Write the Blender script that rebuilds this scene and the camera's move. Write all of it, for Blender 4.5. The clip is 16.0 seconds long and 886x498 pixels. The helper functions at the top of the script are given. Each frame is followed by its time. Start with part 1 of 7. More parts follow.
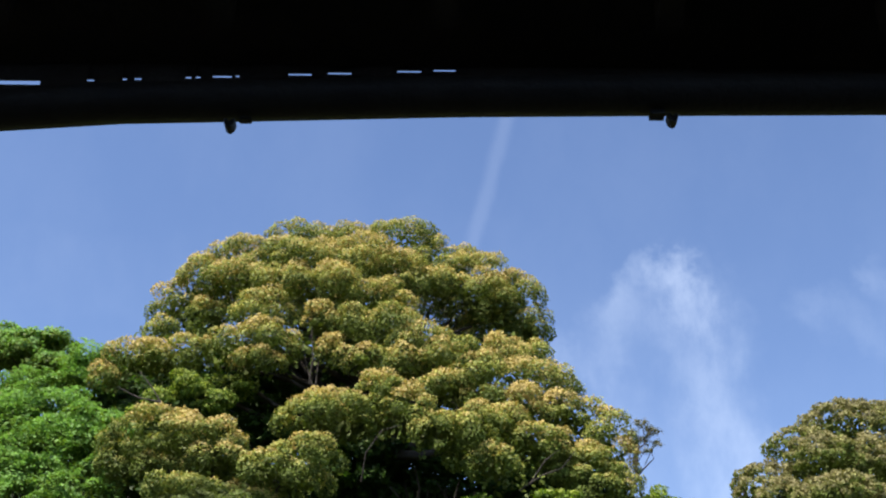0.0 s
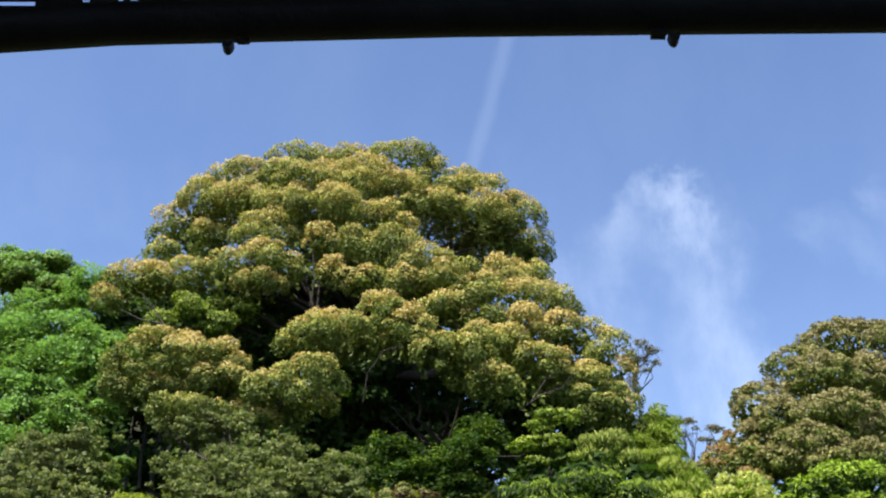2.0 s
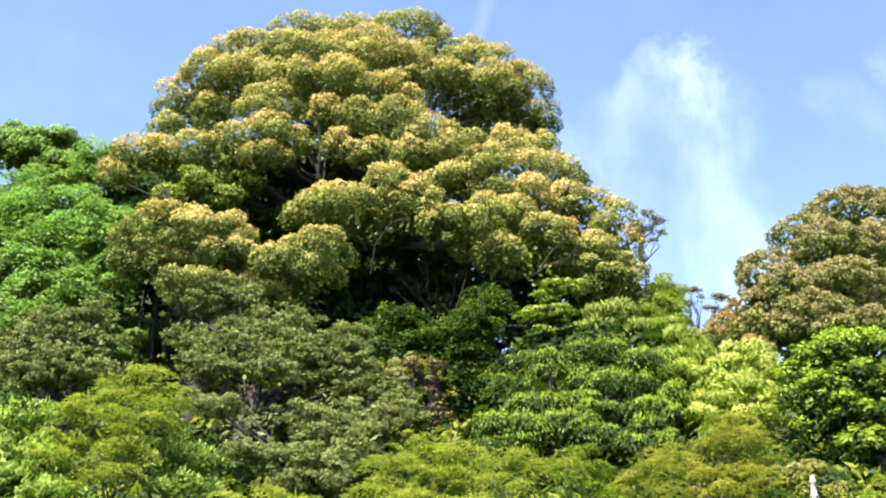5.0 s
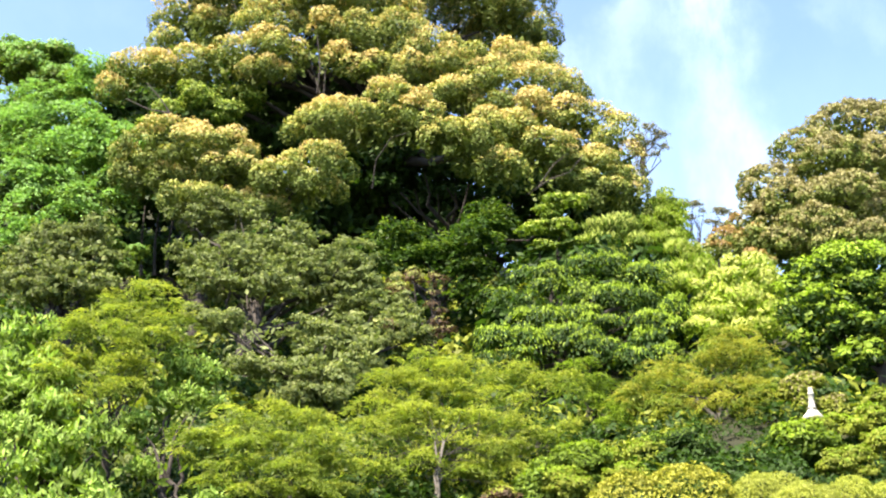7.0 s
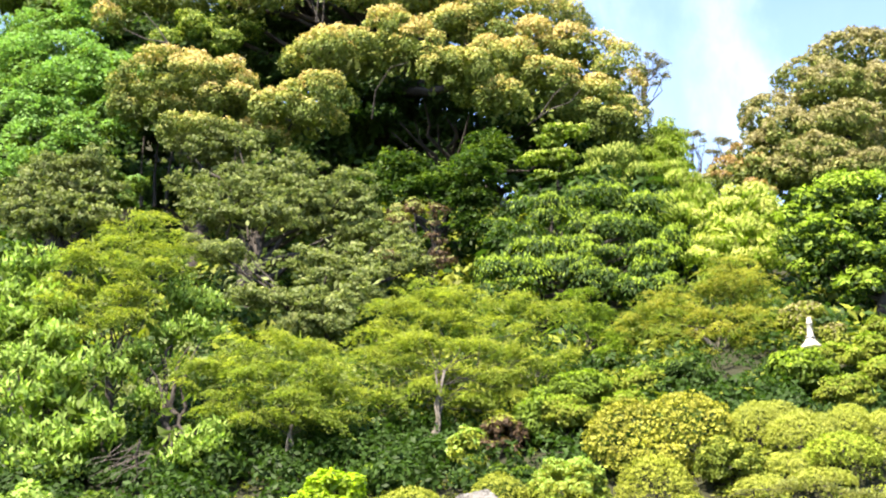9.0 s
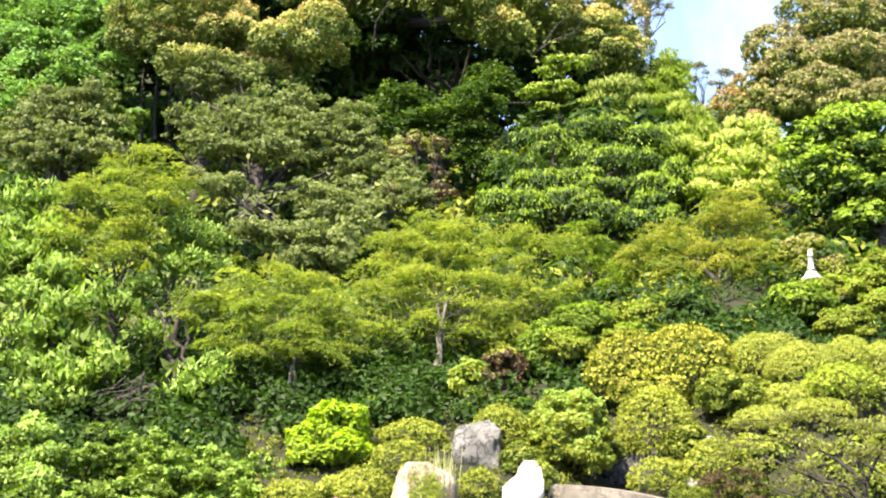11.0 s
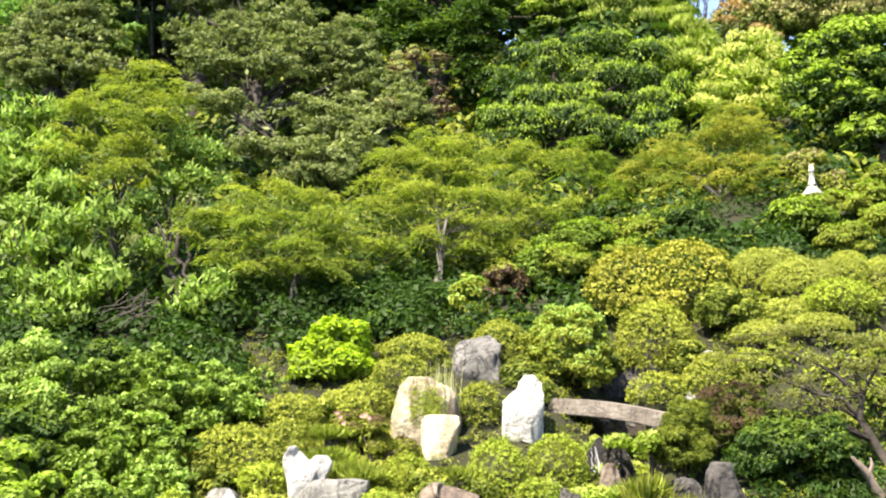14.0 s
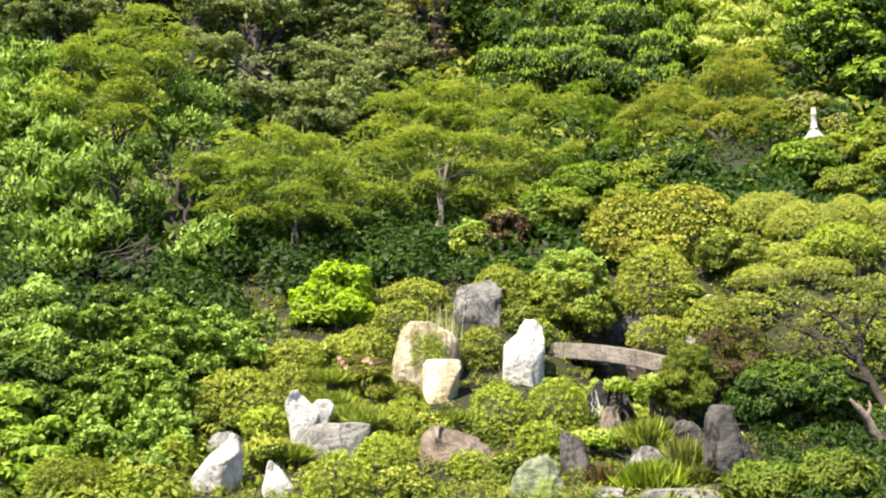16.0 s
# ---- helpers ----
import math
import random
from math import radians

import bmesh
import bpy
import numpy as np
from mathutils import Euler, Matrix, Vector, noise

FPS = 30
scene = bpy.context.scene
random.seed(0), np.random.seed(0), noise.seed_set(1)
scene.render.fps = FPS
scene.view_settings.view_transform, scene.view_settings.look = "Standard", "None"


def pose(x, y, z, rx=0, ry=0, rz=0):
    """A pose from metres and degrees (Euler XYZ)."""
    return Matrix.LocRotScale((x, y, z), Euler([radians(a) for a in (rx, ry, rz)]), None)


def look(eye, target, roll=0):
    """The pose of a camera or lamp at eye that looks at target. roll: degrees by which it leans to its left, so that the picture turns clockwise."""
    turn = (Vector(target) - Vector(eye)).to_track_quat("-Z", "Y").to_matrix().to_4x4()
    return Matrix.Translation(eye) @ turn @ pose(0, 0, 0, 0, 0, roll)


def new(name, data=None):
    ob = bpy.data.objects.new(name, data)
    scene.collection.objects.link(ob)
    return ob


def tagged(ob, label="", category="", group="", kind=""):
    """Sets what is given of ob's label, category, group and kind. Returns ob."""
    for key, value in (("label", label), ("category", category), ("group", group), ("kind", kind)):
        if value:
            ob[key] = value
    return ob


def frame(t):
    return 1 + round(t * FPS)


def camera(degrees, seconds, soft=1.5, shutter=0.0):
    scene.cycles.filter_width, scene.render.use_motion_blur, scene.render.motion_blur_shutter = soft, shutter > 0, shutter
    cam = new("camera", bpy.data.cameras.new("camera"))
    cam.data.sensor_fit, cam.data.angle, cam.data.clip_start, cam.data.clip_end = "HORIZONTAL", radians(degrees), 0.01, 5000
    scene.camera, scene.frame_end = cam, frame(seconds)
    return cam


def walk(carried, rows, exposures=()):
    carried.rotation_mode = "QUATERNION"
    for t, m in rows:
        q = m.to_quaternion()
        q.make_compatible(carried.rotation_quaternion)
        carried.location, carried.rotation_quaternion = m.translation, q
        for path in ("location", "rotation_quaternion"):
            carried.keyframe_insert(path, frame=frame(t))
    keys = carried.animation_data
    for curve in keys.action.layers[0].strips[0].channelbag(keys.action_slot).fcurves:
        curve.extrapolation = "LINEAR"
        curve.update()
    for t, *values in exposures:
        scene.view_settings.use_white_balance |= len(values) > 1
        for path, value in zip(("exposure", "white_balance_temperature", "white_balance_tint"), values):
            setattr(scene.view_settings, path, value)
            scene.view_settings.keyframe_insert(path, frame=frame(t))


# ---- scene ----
FIELD, EYE = 40.0, 2.1
cam = camera(FIELD, 16.0, soft=2.1)
# seconds, yaw, pitch, roll: a tilt downwards from a veranda
ROWS = [
    (0.0, 0.000, 31.671, 0.523),
    (0.5, -0.367, 30.971, 0.560),
    (1.0, -0.584, 29.859, 0.540),
    (1.5, -0.532, 28.929, 0.528),
    (2.0, -0.007, 27.976, 0.267),
    (2.5, 0.209, 26.982, 0.124),
    (3.0, 0.251, 25.910, 0.097),
    (3.5, 0.263, 24.927, 0.076),
    (4.0, 0.278, 23.949, 0.030),
    (6.5, 0.375, 18.880, -0.221),
    (7.0, 0.392, 17.929, -0.226),
    (7.5, 0.409, 17.176, -0.265),
    (8.0, 0.423, 16.293, -0.290),
    (8.5, 0.418, 15.502, -0.268),
    (9.0, 0.422, 14.669, -0.324),
    (11.5, 0.534, 10.827, -0.414),
    (12.0, 0.534, 10.200, -0.465),
    (12.5, 0.551, 9.585, -0.484),
    (13.0, 0.563, 8.882, -0.498),
    (13.5, 0.556, 8.245, -0.552),
    (14.0, 0.564, 7.573, -0.544),
    (14.5, 0.571, 6.972, -0.576),
    (15.0, 0.579, 6.283, -0.589),
    (15.5, 0.612, 5.645, -0.610),
    (16.0, 0.634, 4.983, -0.678),
]
EXPOSURES = [(0.0, 1.05, 6700, 14), (0.5, 0.93, 6700, 14), (1.0, 1.06, 6700, 14), (2.0, 1.17, 6700, 14), (3.0, 1.44, 6800, 14), (4.0, 1.70, 6900, 14), (6.5, 2.12, 7150, 14), (9.0, 2.24, 7250, 14), (12.5, 2.18, 7300, 13), (14.5, 1.93, 7300, 12), (15.4, 1.84, 7300, 12), (16.0, 1.72, 7300, 12)]
walk(cam, [(t, pose(0, 0, EYE, 0, 0, yaw) @ pose(0, 0, 0, 90 + pitch) @ pose(0, 0, 0, 0, 0, roll)) for t, yaw, pitch, roll in ROWS], EXPOSURES)

# ---------------------------------------------------------------- light
SUN_TO = Vector((-0.34, -0.40, 0.86)).normalized()
world = bpy.data.worlds.new("sky")
scene.world = world
world.use_nodes = True


class Nodes:
    """Short hand for building a node tree."""

    def __init__(self, tree):
        self.tree = tree
        tree.nodes.clear()

    def add(self, kind, ins=None, **settings):
        node = self.tree.nodes.new(kind)
        for key, value in settings.items():
            setattr(node, key, value)
        for key, value in (ins or {}).items():
            self.put(node.inputs[key], value)
        return node

    def put(self, socket, value):
        if hasattr(value, "is_output"):
            self.tree.links.new(value, socket)
        else:
            socket.default_value = value

    def math(self, op, a, b=0.0, clamp=False):
        node = self.add("ShaderNodeMath", {0: a, 1: b}, operation=op, use_clamp=clamp)
        return node.outputs[0]

    def vec(self, op, a, b=(0, 0, 0)):
        node = self.add("ShaderNodeVectorMath", {0: a, 1: b}, operation=op)
        return node.outputs[1] if op in ("DOT_PRODUCT", "LENGTH") else node.outputs[0]

    def band(self, value, a, b, lo=0.0, hi=1.0):
        node = self.add("ShaderNodeMapRange", {0: value, 1: a, 2: b, 3: lo, 4: hi}, interpolation_type="SMOOTHSTEP")
        return node.outputs[0]

    def noise(self, where, scale, detail=4.0, rough=0.55):
        node = self.add("ShaderNodeTexNoise", {"Vector": where, "Scale": scale, "Detail": detail, "Roughness": rough})
        return node.outputs[0]

    def ramp(self, value, *stops):
        node = self.add("ShaderNodeValToRGB", {0: value})
        els = node.color_ramp.elements
        while len(els) < len(stops):
            els.new(0.5)
        for el, (place, rgb) in zip(els, stops):
            el.position, el.color = place, (*rgb, 1)
        return node.outputs[0]

    def mix(self, fac, a, b, how="MIX"):
        node = self.add("ShaderNodeMix", {0: fac}, data_type="RGBA", blend_type=how)
        for socket, value in ((node.inputs[6], a), (node.inputs[7], b)):
            self.put(socket, (*value, 1) if isinstance(value, tuple) and len(value) == 3 else value)
        return node.outputs[2]


def build_sky():
    n = Nodes(world.node_tree)
    sky = n.add("ShaderNodeTexSky", sky_type="NISHITA", sun_disc=False, sun_elevation=math.asin(SUN_TO.z),
                sun_rotation=math.atan2(SUN_TO.x, SUN_TO.y), air_density=1.0, dust_density=0.35, ozone_density=1.0)
    way = n.add("ShaderNodeTexCoord").outputs["Generated"]
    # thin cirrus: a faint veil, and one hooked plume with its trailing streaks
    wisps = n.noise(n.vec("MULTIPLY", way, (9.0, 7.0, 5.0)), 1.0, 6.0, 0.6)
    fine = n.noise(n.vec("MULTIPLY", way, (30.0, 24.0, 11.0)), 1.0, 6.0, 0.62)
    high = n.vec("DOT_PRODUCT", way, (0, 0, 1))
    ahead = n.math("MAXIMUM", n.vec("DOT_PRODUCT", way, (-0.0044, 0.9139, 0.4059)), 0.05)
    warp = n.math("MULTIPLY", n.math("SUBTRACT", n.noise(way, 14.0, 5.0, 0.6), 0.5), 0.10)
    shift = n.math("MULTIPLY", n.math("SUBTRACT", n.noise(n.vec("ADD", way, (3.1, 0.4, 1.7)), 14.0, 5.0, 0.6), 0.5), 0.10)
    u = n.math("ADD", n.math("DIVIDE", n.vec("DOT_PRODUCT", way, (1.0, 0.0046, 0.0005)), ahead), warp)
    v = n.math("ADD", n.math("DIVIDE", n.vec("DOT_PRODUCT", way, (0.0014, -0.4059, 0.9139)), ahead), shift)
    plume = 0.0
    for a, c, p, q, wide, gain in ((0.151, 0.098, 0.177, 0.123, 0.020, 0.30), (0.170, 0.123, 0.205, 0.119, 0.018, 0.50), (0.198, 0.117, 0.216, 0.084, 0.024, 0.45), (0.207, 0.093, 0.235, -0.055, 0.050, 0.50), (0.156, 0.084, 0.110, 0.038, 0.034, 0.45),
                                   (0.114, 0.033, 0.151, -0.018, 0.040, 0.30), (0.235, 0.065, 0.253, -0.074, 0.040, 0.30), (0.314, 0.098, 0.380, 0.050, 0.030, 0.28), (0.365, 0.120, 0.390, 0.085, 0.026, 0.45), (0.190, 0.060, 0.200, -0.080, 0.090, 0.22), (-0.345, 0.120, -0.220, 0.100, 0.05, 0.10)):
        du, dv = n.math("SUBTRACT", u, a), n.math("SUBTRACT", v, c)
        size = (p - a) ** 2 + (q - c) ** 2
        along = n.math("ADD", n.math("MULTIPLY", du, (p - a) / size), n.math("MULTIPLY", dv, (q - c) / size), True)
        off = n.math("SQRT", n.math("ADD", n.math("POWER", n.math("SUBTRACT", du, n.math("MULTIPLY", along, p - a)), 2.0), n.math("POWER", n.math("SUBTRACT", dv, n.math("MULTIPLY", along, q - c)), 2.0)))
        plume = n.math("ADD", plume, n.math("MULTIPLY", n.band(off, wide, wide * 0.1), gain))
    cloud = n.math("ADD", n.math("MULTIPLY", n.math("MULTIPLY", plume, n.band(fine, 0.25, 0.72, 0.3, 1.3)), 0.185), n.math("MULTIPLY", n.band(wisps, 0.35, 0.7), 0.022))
    haze = n.math("MULTIPLY", n.band(high, 0.46, 0.24), 0.035)
    # an old vapour trail
    side, along = Vector((-0.9663, -0.1151, 0.2301)), Vector((0.0397, 0.8169, 0.5755))
    off = n.math("ABSOLUTE", n.math("ADD", n.vec("DOT_PRODUCT", way, tuple(side)), n.math("MULTIPLY", n.math("SUBTRACT", fine, 0.5), 0.012)))
    trail = n.math("MULTIPLY", n.band(off, 0.010, 0.001), n.band(n.vec("DOT_PRODUCT", way, tuple(along)), 0.9925, 0.9965))
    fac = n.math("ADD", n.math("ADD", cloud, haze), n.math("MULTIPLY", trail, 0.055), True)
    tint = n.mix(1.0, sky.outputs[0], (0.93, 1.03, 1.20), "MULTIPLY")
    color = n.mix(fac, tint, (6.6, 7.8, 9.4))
    back = n.add("ShaderNodeBackground", {0: color, 1: 0.085})
    n.add("ShaderNodeOutputWorld", {0: back.outputs[0]})


build_sky()
sun = new("sun", bpy.data.lights.new("sun", "SUN"))
sun.data.energy, sun.data.angle, sun.data.color = 5.0, radians(0.6), (1.0, 0.95, 0.86)
sun.matrix_world = look(SUN_TO * 60, (0, 0, 0))


# ---------------------------------------------------------------- materials
def material(name):
    m = bpy.data.materials.new(name)
    m.use_nodes = True
    return m, Nodes(m.node_tree)


def leaf_material(name, dark, mid, light, gloss=0.56, through_leaf=0.4):
    """Leaves: each one its own tone, with patches of older and newer growth."""
    m, n = material(name)
    isle = n.add("ShaderNodeNewGeometry").outputs["Random Per Island"]
    where = n.add("ShaderNodeTexCoord").outputs["Object"]
    patch = n.noise(where, 0.9, 3.0)
    tone = n.math("ADD", n.math("MULTIPLY", isle, 0.62), n.math("MULTIPLY", n.band(patch, 0.3, 0.7), 0.38))
    color = n.ramp(tone, (0.05, dark), (0.5, mid), (0.95, light))
    skin = n.add("ShaderNodeBsdfPrincipled", {"Base Color": color, "Roughness": gloss, "Specular IOR Level": 0.17})
    back = n.add("ShaderNodeBsdfTranslucent", {0: n.mix(1.0, color, (1.0, 1.15, 0.55), "MULTIPLY")})
    both = n.add("ShaderNodeMixShader", {0: through_leaf, 1: skin.outputs[0], 2: back.outputs[0]})
    n.add("ShaderNodeOutputMaterial", {0: both.outputs[0]})
    return m


def around(rgb, spread=0.45, warm=1.0):
    """Dark, middle and light tone of one leaf colour."""
    r, g, b = rgb
    return (r * (1 - spread), g * (1 - spread), b * (1 - spread)), rgb, (r * (1 + spread) * warm, g * (1 + spread), b * (1 + 0.6 * spread))


LEAF = {}


def leaf_colour(name, rgb, spread):
    thin = 0.55 if "maple" in name else 0.22 if name in ("golden", "gilded", "oak", "olive", "bronze") else 0.32 if name in ("azalea", "clipped", "box", "shoots", "azalea_yellow") else 0.4
    LEAF[name] = leaf_material(name + "_leaves", *around(rgb, spread), through_leaf=thin)


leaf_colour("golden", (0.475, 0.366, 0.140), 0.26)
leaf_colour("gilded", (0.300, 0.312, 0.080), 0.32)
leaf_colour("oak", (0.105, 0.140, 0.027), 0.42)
leaf_colour("fresh", (0.104, 0.163, 0.020), 0.42)
# darkest green; also stands in for shade under trees and in gaps
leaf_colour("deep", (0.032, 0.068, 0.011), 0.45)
leaf_colour("olive", (0.225, 0.225, 0.078), 0.4)
leaf_colour("bronze", (0.255, 0.228, 0.106), 0.35)
leaf_colour("grey_green", (0.136, 0.169, 0.058), 0.45)
leaf_colour("maple", (0.302, 0.336, 0.053), 0.3)
leaf_colour("maple_green", (0.174, 0.228, 0.040), 0.35)
leaf_colour("maple_rust", (0.310, 0.300, 0.054), 0.3)
leaf_colour("lime", (0.325, 0.380, 0.085), 0.3)
leaf_colour("chartreuse", (0.270, 0.400, 0.016), 0.3)
leaf_colour("bright", (0.178, 0.262, 0.022), 0.4)
leaf_colour("azalea_yellow", (0.352, 0.342, 0.058), 0.4)
leaf_colour("clipped", (0.314, 0.340, 0.056), 0.36)
leaf_colour("azalea", (0.186, 0.217, 0.026), 0.32)
leaf_colour("box", (0.114, 0.150, 0.020), 0.35)
leaf_colour("shoots", (0.312, 0.388, 0.050), 0.32)
leaf_colour("spring", (0.178, 0.318, 0.090), 0.35)
leaf_colour("pale", (0.266, 0.385, 0.085), 0.35)
leaf_colour("red_brown", (0.105, 0.068, 0.042), 0.4)
leaf_colour("pine", (0.150, 0.158, 0.036), 0.35)
leaf_colour("far_grey", (0.150, 0.145, 0.090), 0.4)
leaf_colour("pink", (0.60, 0.30, 0.33), 0.3)
leaf_colour("straw", (0.345, 0.370, 0.086), 0.3)
leaf_colour("young_green", (0.225, 0.330, 0.036), 0.3)
leaf_colour("russet", (0.300, 0.200, 0.085), 0.35)
leaf_colour("sage", (0.230, 0.258, 0.090), 0.35)
leaf_colour("cream", (0.400, 0.430, 0.105), 0.3)
leaf_colour("reed", (0.300, 0.310, 0.090), 0.4)


def plain_material(name, dark, light, scale, rough, bump=0.3, fine=6.0, spec=0.3, vein=0.0, moss=0.0, streak=None):
    m, n = material(name)
    where = n.add("ShaderNodeTexCoord").outputs["Object"]
    big, small = n.noise(where, scale, 5.0), n.noise(where, scale * fine, 6.0, 0.65)
    color = n.mix(n.math("ADD", n.math("MULTIPLY", n.band(big, 0.3, 0.7), 0.6), n.math("MULTIPLY", small, 0.4)), dark, light)
    if vein:
        # cracks and dark lichen streaks
        line = n.math("ABSOLUTE", n.math("SUBTRACT", n.noise(n.vec("MULTIPLY", where, (1.0, 1.0, 0.55)), scale * 1.3, 7.0, 0.62), 0.5))
        color = n.mix(n.math("MULTIPLY", n.band(line, 0.045, 0.0), vein), color, tuple(0.35 * v for v in dark))
        color = n.mix(n.math("MULTIPLY", n.band(n.noise(where, scale * 2.6, 6.0, 0.7), 0.56, 0.70), vein * 0.7), color, tuple(0.6 * v for v in dark))
    if streak:
        run = n.noise(n.vec("MULTIPLY", where, (1.0, 1.0, 0.10)), scale * 3.0, 5.0, 0.6)
        color = n.mix(n.math("MULTIPLY", n.band(run, 0.49, 0.60), 0.75), color, streak)
    if moss:
        color = n.mix(n.math("MULTIPLY", n.band(n.noise(where, scale * 0.8, 5.0, 0.6), 0.5, 0.62), moss), color, (0.13, 0.17, 0.035))
    rise = n.add("ShaderNodeBump", {"Height": n.math("ADD", small, big), "Strength": bump, "Distance": 0.06})
    skin = n.add("ShaderNodeBsdfPrincipled", {"Base Color": color, "Roughness": rough, "Specular IOR Level": spec, "Normal": rise.outputs[0]})
    n.add("ShaderNodeOutputMaterial", {0: skin.outputs[0]})
    return m


BARK = plain_material("bark", (0.015, 0.012, 0.010), (0.055, 0.046, 0.038), 3.0, 0.85, 0.6)
GREY_BARK = plain_material("grey_bark", (0.06, 0.052, 0.042), (0.17, 0.15, 0.125), 4.0, 0.85, 0.5)
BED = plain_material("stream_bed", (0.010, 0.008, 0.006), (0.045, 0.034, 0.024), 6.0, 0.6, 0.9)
PINE_BARK = plain_material("pine_bark", (0.12, 0.085, 0.065), (0.30, 0.235, 0.19), 6.0, 0.85, 0.6)
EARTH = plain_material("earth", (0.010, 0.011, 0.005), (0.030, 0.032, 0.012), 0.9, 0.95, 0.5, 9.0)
STONE_GREY = plain_material("grey_stone", (0.10, 0.098, 0.092), (0.33, 0.32, 0.29), 2.4, 0.85, 0.9, vein=0.7)
STONE_WHITE = plain_material("white_stone", (0.30, 0.29, 0.27), (0.64, 0.62, 0.58), 2.8, 0.8, 0.9, vein=0.4)
STONE_TAN = plain_material("tan_stone", (0.24, 0.188, 0.125), (0.65, 0.58, 0.42), 2.2, 0.85, 0.9, vein=0.35, moss=0.3, streak=(0.15, 0.095, 0.06))
STONE_SLATE = plain_material("slate_stone", (0.06, 0.058, 0.056), (0.24, 0.23, 0.21), 2.6, 0.85, 1.0, vein=0.8)
STONE_RUST = plain_material("rust_stained_stone", (0.06, 0.035, 0.022), (0.22, 0.135, 0.08), 4.0, 0.4, 0.9, vein=0.4)
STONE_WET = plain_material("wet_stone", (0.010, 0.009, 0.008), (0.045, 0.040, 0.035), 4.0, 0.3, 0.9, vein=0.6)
STONE_CREAM = plain_material("cream_stone", (0.44, 0.38, 0.25), (0.72, 0.66, 0.49), 2.6, 0.85, 0.8, vein=0.3, streak=(0.34, 0.27, 0.17))
STONE_BROWN = plain_material("brown_stone", (0.10, 0.075, 0.06), (0.27, 0.215, 0.165), 2.2, 0.85, 0.9, vein=0.6)
STONE_MOSS = plain_material("mossy_stone", (0.10, 0.12, 0.07), (0.26, 0.29, 0.18), 2.2, 0.9, 0.8, vein=0.4, moss=0.9)
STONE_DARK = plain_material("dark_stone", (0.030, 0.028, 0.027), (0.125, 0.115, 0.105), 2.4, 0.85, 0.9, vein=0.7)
STONE_FISSURED = plain_material("fissured_stone", (0.045, 0.042, 0.040), (0.105, 0.096, 0.086), 1.6, 0.85, 0.9, 4.0, vein=0.9)
STONE_BRIDGE = plain_material("bridge_stone", (0.13, 0.11, 0.09), (0.30, 0.26, 0.215), 3.5, 0.85, 0.6, vein=0.4)
GRANITE = plain_material("granite", (0.30, 0.28, 0.24), (0.52, 0.49, 0.43), 6.0, 0.8, 0.3)
DARK_WOOD = plain_material("dark_wood", (0.012, 0.009, 0.007), (0.035, 0.026, 0.019), 4.0, 0.7, 0.3)
COPPER = plain_material("dark_copper", (0.012, 0.012, 0.012), (0.030, 0.028, 0.026), 7.0, 0.6, 0.2)
PALE_STALK = plain_material("pale_stalk", (0.30, 0.31, 0.12), (0.50, 0.50, 0.24), 8.0, 0.8, 0.1)
DEAD_WOOD = plain_material("dead_wood", (0.06, 0.048, 0.042), (0.14, 0.115, 0.10), 5.0, 0.85, 0.3)
WATER = plain_material("dark_water", (0.012, 0.012, 0.010), (0.05, 0.042, 0.030), 5.0, 0.2, 0.6, 4.0, 0.4)
FOAM = plain_material("running_water", (0.40, 0.42, 0.42), (0.75, 0.77, 0.77), 20.0, 0.15, 0.3, 3.0, 0.5)


# ---------------------------------------------------------------- ground
PROFILE = ((-60, 0.0), (12.5, 0.05), (15.5, 0.5), (16.5, 0.85), (17.8, 1.35), (19.3, 2.35), (20.5, 3.0), (23, 4.15), (24, 4.55), (27, 6.1), (30, 7.3), (32, 8.4), (38, 11.6), (45, 14.8), (58, 19.0), (90, 21.0), (400, 24.0), (3000, 24.0))


def ground_z(x, y):
    z = np.interp(y, [a for a, b in PROFILE], [b for a, b in PROFILE])
    z = z + 0.75 * np.clip((x - 3.0) / 3.0, 0, 1) * np.clip((y - 18.5) / 3.0, 0, 1) * np.clip((34 - y) / 6.0, 0, 1)
    z = z + 0.12 * np.sin(x * 0.9 + 1.3) * np.sin(y * 0.7) * np.clip((y - 14) / 4, 0, 1)
    # the hill climbs higher behind the great oaks
    z = z + 6.0 * np.clip((4.0 - x) / 9.0, 0, 1) * np.clip((y - 42) / 16.0, 0, 1)
    # the bed of the little waterfall
    gully = np.exp(-((x - 2.75 + 0.10 * (y - 18.0)) / 0.62) ** 2) * np.clip((y - 15.5) / 2.0, 0, 1) * np.clip((21.5 - y) / 1.5, 0, 1)
    return z - 0.85 * gully


def mesh_of(name, verts, faces, *mats, index=None, smooth=False):
    me = bpy.data.meshes.new(name)
    verts, faces = np.asarray(verts, np.float32), np.asarray(faces, np.int32)
    k = faces.shape[1]
    me.vertices.add(len(verts))
    me.vertices.foreach_set("co", verts.ravel())
    me.loops.add(faces.size)
    me.loops.foreach_set("vertex_index", faces.ravel())
    me.polygons.add(len(faces))
    me.polygons.foreach_set("loop_start", np.arange(0, faces.size, k, dtype=np.int32))
    me.polygons.foreach_set("loop_total", np.full(len(faces), k, np.int32))
    for m in mats:
        me.materials.append(m)
    if index is not None:
        me.polygons.foreach_set("material_index", np.asarray(index, np.int32))
    if smooth:
        me.polygons.foreach_set("use_smooth", np.ones(len(faces), bool))
    me.update(calc_edges=True)
    return me


